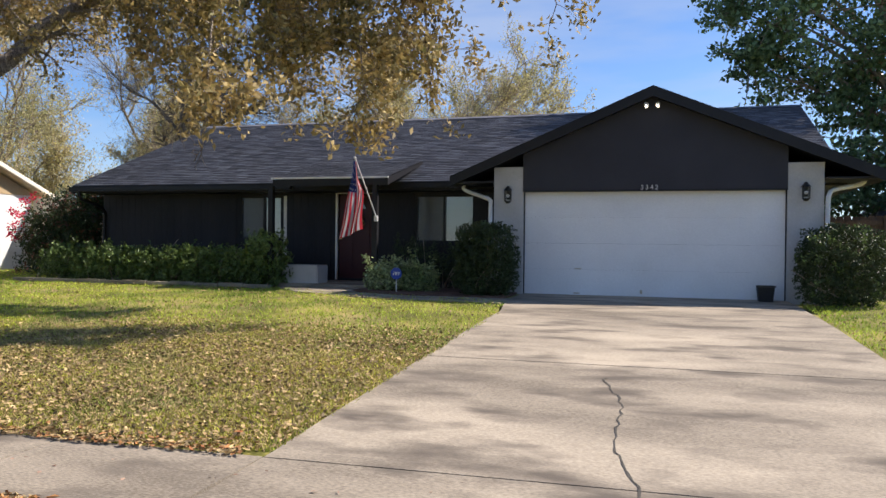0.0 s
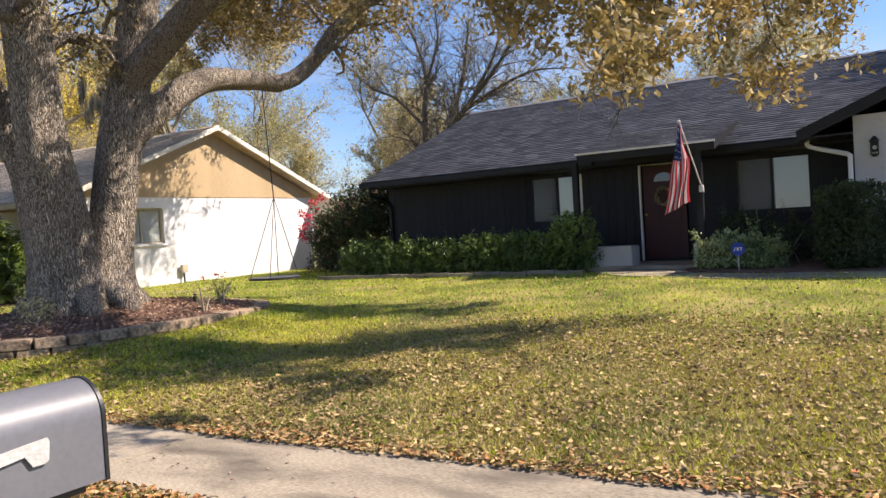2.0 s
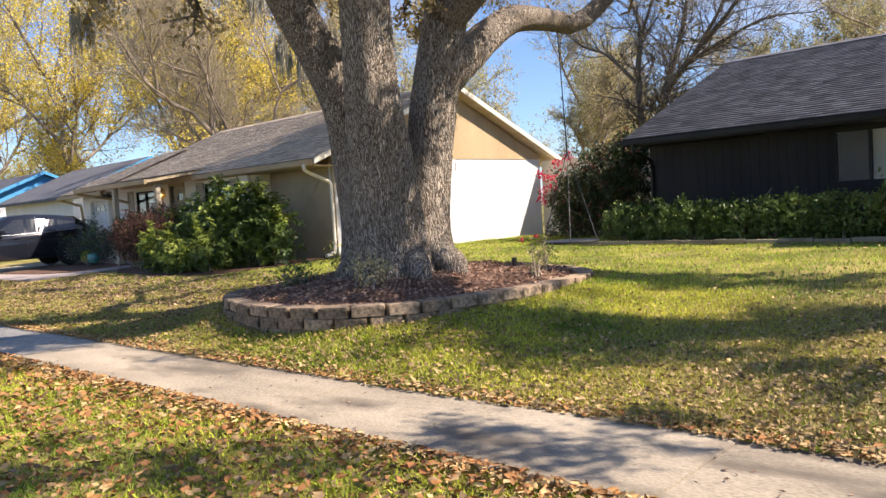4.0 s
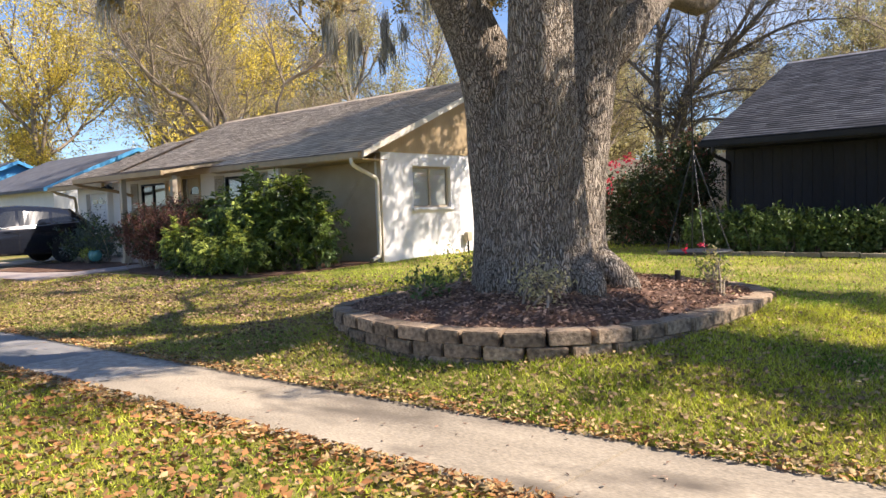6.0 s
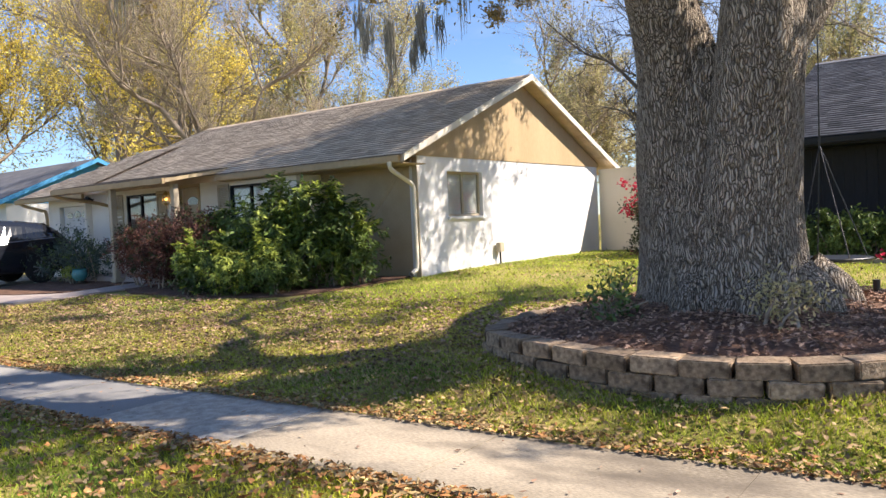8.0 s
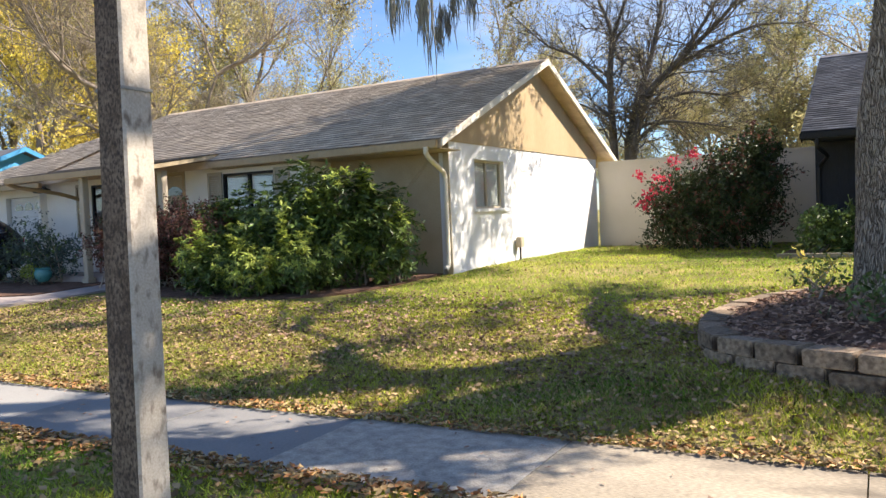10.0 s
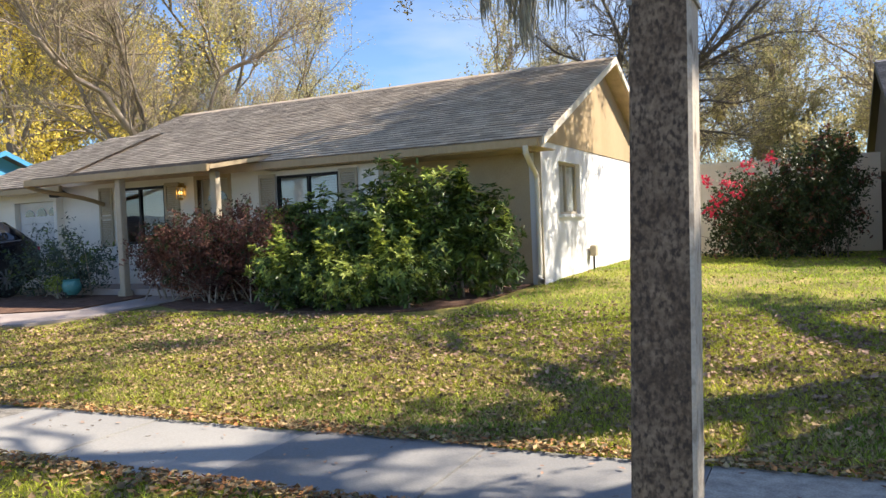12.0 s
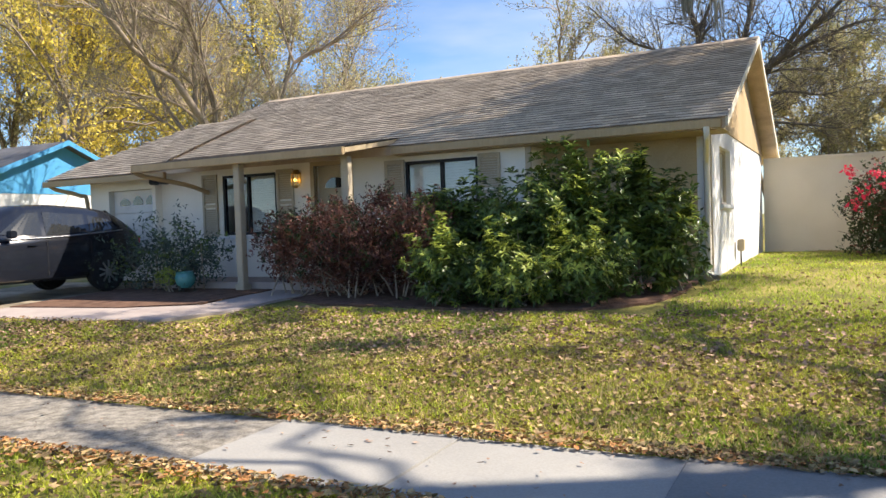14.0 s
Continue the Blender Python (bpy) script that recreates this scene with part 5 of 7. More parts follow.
def bed():
    B = thing("planting_bed", "round raised bed of weathered tumbled wall blocks filled with red-brown mulch", "planting bed", (-12.6, 7.5, 0.45))
    off = Matrix.Translation((12.6, -7.5, -0.45))
    c = np.array(BED + BED[:1] + BED[1:2])
    path, _ = smooth_path([(x, y, 0, 1) for x, y in np.vstack([BED[-1:], c])], 8)
    path = path[8:8 + 8 * len(BED) + 1, :2]
    seg = np.linalg.norm(np.diff(path, axis=0), axis=1)
    s = np.concatenate([[0], np.cumsum(seg)])
    total = s[-1]
    r = random.Random(5)
    n = int(total / 0.335)
    bm = bmesh.new()
    box(bm, -0.164, 0.164, -0.11, 0.11, 0.0, 0.118, bevel=0.010)
    me = bpy.data.meshes.new("block")
    bm.to_mesh(me)
    bm.free()
    me.materials.append(M["block"])
    for course in range(3):
        for k in range(n):
            u = (k + 0.5 * (course % 2)) * total / n
            p = np.array([np.interp(u, s, path[:, i]) for i in range(2)])
            q = np.array([np.interp((u + 0.1) % total, s, path[:, i]) for i in range(2)])
            a = math.atan2(*(q - p)[::-1])
            ob = new("block", me)
            ob.parent = B
            z = 0.445 + course * 0.12
            ob.matrix_basis = pose(p[0], p[1], z + r.uniform(-0.006, 0.006), r.uniform(-2.5, 2.5), r.uniform(-2.5, 2.5), math.degrees(a) + r.uniform(-4, 4)) @ Matrix.Diagonal((r.uniform(0.965, 1.0) * total / n / 0.328, r.uniform(0.95, 1.1), r.uniform(0.97, 1.0), 1))
            ob.matrix_parent_inverse = off
    # mulch mound
    cx, cy = -12.6, 7.5
    rings, m = 9, len(path) - 1
    V = [(cx, cy, 1.02)]
    for i in range(1, rings + 1):
        f = i / rings
        for j in range(m):
            x, y = cx + (path[j][0] - cx) * f * 0.975, cy + (path[j][1] - cy) * f * 0.975
            V.append((x, y, 0.76 + 0.24 * (1 - f ** 2) + 0.02 * math.sin(x * 9) * math.sin(y * 8)))
    bm = bmesh.new()
    bv = [bm.verts.new(v) for v in V]
    for j in range(m):
        bm.faces.new([bv[0], bv[1 + j], bv[1 + (j + 1) % m]])
        for i in range(rings - 1):
            a, b = 1 + i * m, 1 + (i + 1) * m
            bm.faces.new([bv[a + j], bv[b + j], bv[b + (j + 1) % m], bv[a + (j + 1) % m]])
    ob = part("mulch", bm, M["mulch"], B, "red-brown bark mulch", "stuff", smooth=True)
    ob.matrix_parent_inverse = off
    # bark chips
    rg = np.random.default_rng(8)
    k = 9000
    j = rg.integers(0, m, k)
    f = np.sqrt(rg.uniform(0, 0.95, k))
    x, y = cx + (path[j, 0] - cx) * f, cy + (path[j, 1] - cy) * f
    z = 0.765 + 0.24 * (1 - f ** 2) + 0.02 * np.sin(x * 9) * np.sin(y * 8) + rg.uniform(0, 0.02, k)
    v, fc = leaves(np.stack([x, y, z], 1), 0.065, rg, 0.45)
    v[:, 2] = np.repeat(z, 4) + (v[:, 2] - np.repeat(z, 4)) * 0.45
    ob = mesh_from("bark_mulch", v, fc, M["chip"], B, "", "stuff")
    ob.matrix_parent_inverse = off
    return path


bed_path = bed()


# ---- drives, garden walks and mulch beds ----
slab("path", [(-30.8, 7.20), (-28.1, 7.15), (-26.7, 7.45), (-26.15, 8.3), (-26.2, 9.4), (-26.1, 10.5), (-27.2, 10.5), (-27.2, 9.6), (-27.15, 8.7), (-28.4, 8.22), (-30.8, 8.0)], 0.035, M["purple"], "curved reddish concrete garden path")
slab("bed_ground", [(-30.8, 8.02), (-28.4, 8.24), (-27.25, 8.75), (-27.25, 10.5), (-30.2, 10.5), (-30.8, 10.5)], 0.05, M["mulch"], "dark mulch bed beside the path")
slab("bed_ground", [(-26.05, 9.5), (-25.2, 9.1), (-22.9, 8.95), (-21.2, 9.1), (-20.5, 9.8), (-20.3, 10.8), (-20.3, 12.3), (-26.05, 11.7)], 0.03, M["mulch"], "dark mulch bed under the shrubs")
slab("driveway_far", [(-34.6, 4.0), (-30.8, 4.1), (-30.8, 11.55), (-34.6, 11.55)], 0.02, M["concrete"], "pale concrete drive of the white house")
slab("path", [(-2.5, 13.35), (-2.5, 14.25), (-5.0, 14.25), (-6.0, 14.7), (-6.3, 15.74), (-8.2, 15.74), (-7.9, 15.1), (-7.1, 14.35), (-5.2, 13.55)], 0.02, M["concrete"], "concrete garden path from the drive to the porch")
slab("bed_ground", [(-14.9, 15.15), (-8.35, 15.15), (-8.35, 17.4), (-14.9, 17.4)], 0.03, M["mulch"], "mulch bed under the hedge")
slab("bed_ground", [(-6.2, 15.0), (-5.0, 14.3), (-2.85, 14.3), (-2.85, 15.6), (-3.4, 17.4), (-5.7, 17.4), (-6.2, 15.7)], 0.03, M["mulch"], "mulch bed under the window")
for k in range(11):
    x = -14.9 + k * 0.62
    slab("edging", [(x, 15.0), (x + 0.6, 15.0), (x + 0.6, 15.12), (x, 15.12)], 0.09 + 0.01 * math.sin(k * 3), M["concrete"], "low concrete bed edging")


# ---- the big oak ----
def oak():
    T = thing("tree", "massive old oak with three furrowed stems and hanging grey moss", "tree", (-12.5, 7.1, 0.9))
    off = Matrix.Translation((12.5, -7.1, -0.9))
    t = Tubes()

    def limb(ctrl, sides=14, lump=0.06, per=6):
        p, r = smooth_path(ctrl, per)
        t.add(p, r, sides, lump)
        return p, r
    # left and right stems fused at the foot
    A = [(-12.38, 6.98, 0.6, 0.68), (-12.37, 6.98, 0.95, 0.57), (-12.35, 6.96, 1.3, 0.48), (-12.32, 6.9, 1.8, 0.42), (-12.22, 6.75, 2.5, 0.37), (-12.10, 6.57, 3.2, 0.32), (-11.99, 6.45, 4.1, 0.295), (-11.9, 6.32, 5.4, 0.28), (-11.7, 6.1, 7.5, 0.24), (-11.8, 5.7, 10, 0.15), (-12.0, 5.3, 12.2, 0.06)]
    B = [(-12.38, 7.62, 0.6, 0.54), (-12.38, 7.62, 0.95, 0.43), (-12.41, 7.64, 1.5, 0.33), (-12.39, 7.76, 2.4, 0.31), (-12.33, 7.90, 3.3, 0.31), (-12.22, 8.10, 4.4, 0.29), (-11.95, 8.25, 6.0, 0.26), (-11.5, 8.5, 8.0, 0.2), (-11.2, 8.9, 10.5, 0.13), (-11.0, 9.3, 12.2, 0.05)]
    C = [(-12.98, 7.22, 0.6, 0.54), (-12.98, 7.20, 1.0, 0.45), (-12.98, 7.22, 1.6, 0.41), (-12.96, 7.14, 2.3, 0.41), (-12.90, 6.94, 3.0, 0.36), (-12.94, 6.60, 3.6, 0.275), (-12.98, 6.15, 4.3, 0.25), (-13.0, 5.5, 5.4, 0.25), (-13.6, 4.4, 7.0, 0.20), (-14.6, 3.6, 8.8, 0.13), (-15.4, 2.8, 10.4, 0.05)]
    R = [(-12.35, 7.80, 3.05, 0.16), (-12.12, 8.25, 3.68, 0.235), (-12.1, 9.3, 4.35, 0.20), (-12.45, 10.6, 4.62, 0.175), (-12.6, 11.8, 4.75, 0.16), (-12.45, 12.5, 5.25, 0.15), (-12.1, 12.9, 5.95, 0.13), (-11.0, 13.1, 6.5, 0.11), (-9.4, 12.6, 6.7, 0.08), (-7.8, 12.2, 6.6, 0.05), (-6.2, 12.0, 6.2, 0.03)]
    S = [(-12.15, 8.0, 4.2, 0.24), (-10.6, 8.6, 5.6, 0.2), (-9.0, 9.2, 6.6, 0.16), (-7.2, 9.6, 7.0, 0.12), (-5.4, 9.9, 6.8, 0.08), (-3.8, 10.4, 6.2, 0.045), (-2.8, 10.8, 5.4, 0.02)]
    Q = [(-12.3, 6.4, 6.2, 0.22), (-10.8, 5.6, 7.6, 0.17), (-9.0, 4.8, 8.4, 0.12), (-7.0, 4.4, 8.6, 0.07), (-5.2, 4.2, 8.2, 0.03)]
    U = [(-13.0, 5.9, 4.9, 0.16), (-14.8, 6.6, 6.6, 0.075), (-16.9, 7.6, 7.5, 0.05), (-18.9, 9.3, 7.6, 0.035), (-20.3, 11.2, 7.1, 0.02), (-21.0, 12.6, 6.5, 0.012)]
    # W and N limbs sit mostly out of view, added to cast dappled shade
    W = [(-11.8, 8.2, 6.0, 0.18), (-12.8, 10.8, 7.8, 0.09), (-14.4, 13.6, 8.6, 0.06), (-16.0, 15.8, 8.4, 0.035), (-17.4, 17.4, 7.6, 0.015)]
    W2 = [(-12.8, 10.8, 7.8, 0.09), (-13.2, 13.6, 8.4, 0.06), (-14.2, 15.8, 8.6, 0.04), (-15.0, 17.4, 8.0, 0.015)]
    W3 = [(-14.4, 13.6, 8.6, 0.06), (-16.5, 14.6, 8.8, 0.045), (-18.4, 15.8, 8.6, 0.03), (-19.4, 17.0, 8.2, 0.015)]
    N1 = [(-11.6, 8.4, 7.0, 0.12), (-10.6, 10.8, 8.6, 0.08), (-9.8, 13.0, 9.4, 0.045), (-9.4, 14.8, 9.3, 0.015)]
    N2 = [(-11.5, 8.5, 8.0, 0.12), (-9.2, 9.8, 9.4, 0.08), (-6.8, 11.4, 9.9, 0.04), (-4.8, 12.6, 9.6, 0.015)]
    N3 = [(-11.8, 6.4, 5.6, 0.12), (-10.0, 6.9, 7.8, 0.08), (-7.8, 7.6, 8.9, 0.045), (-5.6, 8.4, 9.2, 0.015)]
    N4 = [(-11.7, 6.2, 7.4, 0.12), (-13.2, 8.8, 9.4, 0.07), (-14.4, 11.4, 10.2, 0.04), (-15.2, 13.4, 10.2, 0.015)]
    # the front stems are grown together up to the fork
    limb([(-12.70, 7.00, 0.6, 0.60), (-12.68, 7.02, 1.2, 0.42), (-12.64, 6.98, 2.2, 0.35), (-12.58, 6.85, 2.8, 0.27), (-12.52, 6.76, 3.15, 0.14)], 24, 0.03, 8)
    main = [limb(c, 28, 0.045, 8) for c in (A, B, C)] + [limb(c) for c in (R, S, Q)]
    wr = np.random.default_rng(5)
    for c in (U, W, W2, W3, N1, N2, N3, N4):
        p, rr = smooth_path(c, 6)
        p = p + wr.normal(size=p.shape) * 0.11 * (np.arange(len(p)) > 1)[:, None]
        rr = np.array(rr) * np.where(np.arange(len(p)) > 3, 0.6, 1.0)
        t.add(p, rr, 7)
        main.append((p, rr))
    # shallow root flare
    for k in range(8):
        a = k * 0.785 + 0.3
        c, s = math.cos(a), math.sin(a)
        limb([(-12.4 + 0.45 * c, 7.2 + 0.45 * s, 1.25, 0.16), (-12.4 + 0.72 * c, 7.2 + 0.72 * s, 1.0, 0.16), (-12.4 + 0.88 * c, 7.2 + 0.88 * s, 0.82, 0.07)], 8, 0)
    r = np.random.default_rng(21)
    tips, moss_at = [], []

    def twig(p, d, L, rad, depth):
        n = 5
        pts = [p]
        for _ in range(n):
            d = d + r.normal(size=3) * 0.28 + np.array((0, 0, -0.03 if depth < 2 else 0.02))
            d /= np.linalg.norm(d)
            pts.append(pts[-1] + d * L / n)
        t.add(np.array(pts), np.linspace(rad, rad * 0.35, n + 1), 5 if depth > 1 else 3)
        if depth == 0:
            tips.extend(pts[2:])
            return
        for k in range(3 if depth > 1 else 4):
            i = r.integers(1, n + 1)
            e = d + r.normal(size=3) * 0.75
            twig(pts[i], e / np.linalg.norm(e), L * r.uniform(0.45, 0.7), rad * 0.5, depth - 1)
    for (p, rad), lo in zip(main, (0.62, 0.62, 0.6, 0.5, 0.3, 0.35, 0.35, 0.3, 0.3, 0.35, 0.35, 0.35, 0.35)):
        n = len(p)
        upper = any(m is rad for _, m in main[6:10])
        for k in range(int(n * lo), n, 1 if upper else 3):
            for _ in range(1):
                d = r.normal(size=3)
                d[2] = abs(d[2]) * 0.4
                twig(p[k], d / np.linalg.norm(d), r.uniform(1.2, 2.2), max(rad[k] * 0.4, 0.02), 2)
        for k in range(int(n * 0.6), n, 4):
            moss_at.append(p[k])
    # dense leafy ends mostly out of view, added to shade the next house
    for c0, m in (((-19.3, 15.2, 9.7), 8), ((-17.4, 16.2, 9.9), 8), ((-15.6, 16.6, 9.8), 8), ((-16.8, 18.3, 9.9), 7), ((-16.9, 14.8, 8.7), 16), ((-18.2, 15.7, 8.6), 18), ((-19.2, 16.8, 8.3), 16), ((-16.0, 15.8, 8.3), 12), ((-15.0, 17.2, 8.1), 12), ((-17.2, 17.2, 7.7), 8), ((-14.3, 15.8, 8.5), 8)):
        for _ in range(m):
            d = r.normal(size=3) * (1, 1, 0.5)
            d /= np.linalg.norm(d)
            b = len(tips)
            twig(np.array(c0), d, r.uniform(0.7, 1.5), 0.016, 1)
            tips.extend([q + r.normal(size=3) * 0.12 for q in tips[b:]])
    # low ends with moss over the white house's side
    for path_, m in (([(-18.9, 9.3, 7.6, 0.035), (-20.6, 8.2, 7.2, 0.025), (-22.2, 7.6, 6.3, 0.010)], 5), ([(-16.0, 15.8, 8.4, 0.03), (-18.2, 15.6, 7.7, 0.02), (-19.7, 15.3, 6.7, 0.008)], 6), ([(-18.9, 9.3, 7.6, 0.03), (-19.4, 10.2, 7.1, 0.02), (-20.1, 11.2, 6.4, 0.008)], 3)):
        p, rr = smooth_path(path_, 5)
        t.add(p, rr, 5)
        for q in (p[-1], p[-3]):
            for _ in range(m):
                d = r.normal(size=3) * (1, 1, 0.7)
                twig(q, d / np.linalg.norm(d), r.uniform(0.35, 0.7), 0.010, 1)
    # drooping sprays where the film shows them low over the lawn
    sprays = [((-6.6, 9.7, 6.9), (-4.6, 7.4, 3.0)), ((-7.4, 9.6, 7.0), (-6.4, 8.4, 4.3)), ((-5.6, 9.9, 6.8), (-4.9, 9.3, 4.2)), ((-5.0, 10.0, 6.6), (-3.7, 9.6, 3.6)), ((-4.2, 10.2, 6.4), (-3.1, 10.6, 4.1)), ((-5.4, 4.3, 8.2), (-3.9, 6.6, 4.6)), ((-7.2, 12.1, 6.5), (-6.0, 12.4, 4.7)), ((-6.4, 12.0, 6.3), (-4.6, 12.4, 4.4)), ((-8.6, 12.4, 6.6), (-7.6, 11.4, 5.2)), ((-9.4, 9.1, 6.5), (-8.6, 8.2, 5.1))]
    for a, b in sprays:
        a, b = np.array(a), np.array(b)
        mid = (a + b) / 2 + np.array((0.3, 0, 0.35))
        p, rr = smooth_path([(*a, 0.035), (*mid, 0.022), (*b, 0.008)], 6)
        t.add(p, rr, 5)
        for k in range(2, len(p)):
            for _ in range(3):
                d = r.normal(size=3)
                d[2] -= 0.35
                twig(p[k], d / np.linalg.norm(d), r.uniform(0.4, 0.85), 0.012, 1)
    ob = t.build("trunk", M["bark"], T, "deeply furrowed grey-brown trunk and limbs")
    ob.matrix_parent_inverse = off
    tips = np.array(tips)
    low = (tips[:, 2] < 2.9)
    tips = tips[~low]
    # keep the crown open on the street side
    c = clumps(tips, 7, 0.09, r)
    v, f = leaves(c, 0.10, r, 0.48, droop=0.3)
    ob = mesh_from("crown", v, f, M["leaf_oak"], T, "sparse bronze-green leaves", "stuff")
    ob.matrix_parent_inverse = off
    print("oak leaves", len(c))
    # hanging moss
    rm = np.random.default_rng(31)
    t2 = Tubes()
    spots = [(-22.2, 7.6, 6.3, 1.1), (-21.9, 7.9, 6.5, 0.7), (-20.2, 11.3, 5.8, 1.5), (-20.5, 11.8, 5.7, 1.0), (-20.0, 12.6, 5.9, 1.3), (-20.6, 13.2, 5.6, 0.9), (-19.2, 10.4, 6.6, 1.2), (-18.4, 9.0, 6.8, 1.0), (-17.0, 7.6, 6.9, 0.9), (-19.5, 13.2, 7.2, 1.5), (-16.5, 10.4, 7.6, 1.2)]
    for x, y, z, L in spots:
        for c in range(3):
            at = np.array((x, y, z)) + rm.normal(size=3) * (0.22, 0.22, 0.12)
            length = L * rm.uniform(0.45, 1.15)
            wide = rm.uniform(0.03, 0.065)
            for j in range(26):
                q = at + rm.normal(size=3) * (wide, wide, 0.1)
                l = length * rm.uniform(0.35, 1.0)
                sway = rm.normal(size=(3, 2)) * 0.022
                t2.add([q, q + (sway[0, 0], sway[0, 1], -l * 0.3), q + (sway[1, 0], sway[1, 1], -l * 0.65), q + (sway[2, 0] * 0.6, sway[2, 1] * 0.6, -l)], [0.007, 0.012, 0.009, 0.002], 3)
    ob = t2.build("moss", M["moss"], T, "hanging grey moss", "stuff")
    ob.matrix_parent_inverse = off


oak()


# ---- bushes ----
def bush(name, label, bodies, mat, n, size, seed, aspect=0.5, group="", base_z=None, extra=None, box_like=2.0, rough=0.25, whorled=False):
    """bodies: (cx, cy, cz, rx, ry, rz) lumps; leaves near their skin, twigs inside."""
    r = np.random.default_rng(seed)
    cx, cy = bodies[0][0], bodies[0][1]
    z0 = float(gz(cx, cy)) if base_z is None else base_z
    B = thing(name, label, "bush" if name != "hedge" else "hedge", (cx, cy, z0), group)
    off = Matrix.Translation((-cx, -cy, -z0))
    vol = np.array([b[3] * b[4] + b[3] * b[5] + b[4] * b[5] for b in bodies])
    cnt = (n * vol / vol.sum()).astype(int)
    if n > 1500:
        # rosettes of leaves on the skin, a thin fill inside
        cen = np.concatenate([blob_points(max(k // 11, 3), b[:3], b[3:], r, shell=0.3, rough=rough, box_like=box_like) for k, b in zip(cnt, bodies)])
        ros = np.repeat(cen, 8, axis=0)
        ros = ros + r.normal(size=ros.shape) * size * (0.75 if box_like < 2.9 else 0.4)
        inner = np.concatenate([blob_points(k // 4, b[:3], b[3:], r, shell=0.8, rough=rough, box_like=box_like) for k, b in zip(cnt, bodies)])
        pts = np.concatenate([ros, inner])
    else:
        pts = np.concatenate([blob_points(k, b[:3], b[3:], r, rough=rough, box_like=box_like) for k, b in zip(cnt, bodies)])
    if box_like < 2.9 and n > 1500:
        # leafy shoots break the outline
        k = int(n / 230)
        sh = []
        for b in bodies:
            for _ in range(max(4, k // len(bodies))):
                d = r.normal(size=3)
                d[2] = abs(d[2]) * 1.1
                d /= np.linalg.norm(d)
                root = np.array(b[:3]) + d * np.array(b[3:]) * 0.85
                L = r.uniform(0.12, 0.34)
                s = r.uniform(0, 1, 34)[:, None]
                sh.append(root + (d * 0.5 + (0, 0, 0.8)) * L * s + r.normal(size=(34, 3)) * 0.035)
        pts = np.concatenate([pts] + sh)
    pts = pts[pts[:, 2] > z0 + 0.02]
    if whorled:
        cen = np.concatenate([blob_points(max(k // 10, 3), b[:3], b[3:], r, shell=0.35, rough=rough) for k, b in zip(cnt, bodies)])
        mids = np.repeat(np.array([b[:3] for b in bodies]), [max(k // 10, 3) for k in cnt], axis=0)
        shoots = [cen]
        outs = [(cen - mids) / (np.linalg.norm(cen - mids, axis=1)[:, None] + 1e-9)]
        for b in bodies:
            for _ in range(7):
                d = r.normal(size=3)
                d[1], d[2] = -abs(d[1]) * 0.6, abs(d[2]) + 0.3
                d /= np.linalg.norm(d)
                k = r.integers(3, 7)
                rise = np.linspace(0, r.uniform(0.12, 0.36), k)[:, None]
                shoots.append(np.array(b[:3]) + d * np.array(b[3:]) * 0.95 + (d * 0.3 + (0, 0, 1)) * rise + r.normal(size=(k, 3)) * 0.03)
                outs.append(np.repeat(np.array([(0.0, 0.0, 1.0)]), k, axis=0))
        cen, out = np.concatenate(shoots), np.concatenate(outs)
        ok = cen[:, 2] > z0 + 0.06
        cen, out = cen[ok], out[ok]
        pts = pts[r.random(len(pts)) < 0.35]
        v0, f0 = leaves(pts, size, r, aspect)
        v, f = whorls(cen, out, size * 1.1, r, 8, aspect)
        v, f = np.concatenate([v0, v]), np.concatenate([f0, f + len(v0)])
    else:
        v, f = leaves(pts, size, r, aspect)
    ob = mesh_from("foliage", v, f, M[mat], B, "", "stuff")
    ob.matrix_parent_inverse = off
    if extra:
        m2, n2 = extra
        if whorled:
            # new growth comes in patches at the shoot ends
            score = np.sin(cen[:, 0] * 4.1 + seed) * np.sin(cen[:, 2] * 5.3 + cen[:, 0]) + out[:, 2] * 0.5 + r.normal(size=len(cen)) * 0.25
            sel = np.argsort(-score)[:min(n2 // 8, len(cen))]
            v, f = whorls(cen[sel] + (0, 0, 0.03) + out[sel] * 0.03, out[sel], size * 1.05, r, 8, aspect)
        else:
            sel = r.choice(len(pts), max(n2 // 8, 8), replace=False)
            at = np.repeat(pts[sel] + (0, -0.03, 0.06), 8, axis=0)
            v, f = leaves(at + r.normal(size=at.shape) * size * 0.7, size * 1.1, r, aspect)
        o2 = mesh_from("new_growth", v, f, M[m2], B, "", "stuff")
        o2.matrix_parent_inverse = off
    t = Tubes()
    for b in bodies:
        for _ in range(max(6, int(10 * b[3]))):
            x, y = b[0] + r.uniform(-0.5, 0.5) * b[3], b[1] + r.uniform(-0.5, 0.5) * b[4]
            e = np.array(b[:3]) + r.normal(size=3) * np.array(b[3:]) * 0.45
            e[2] = max(e[2], z0 + 0.2)
            t.add([(x, y, z0 - 0.03), (x * 0.6 + e[0] * 0.4, y * 0.6 + e[1] * 0.4, (z0 + e[2]) / 2), tuple(e)], [0.018, 0.013, 0.006], 5)
    ob = t.build("stem", M["bark_far"], B, "", "stuff")
    ob.matrix_parent_inverse = off
    return B


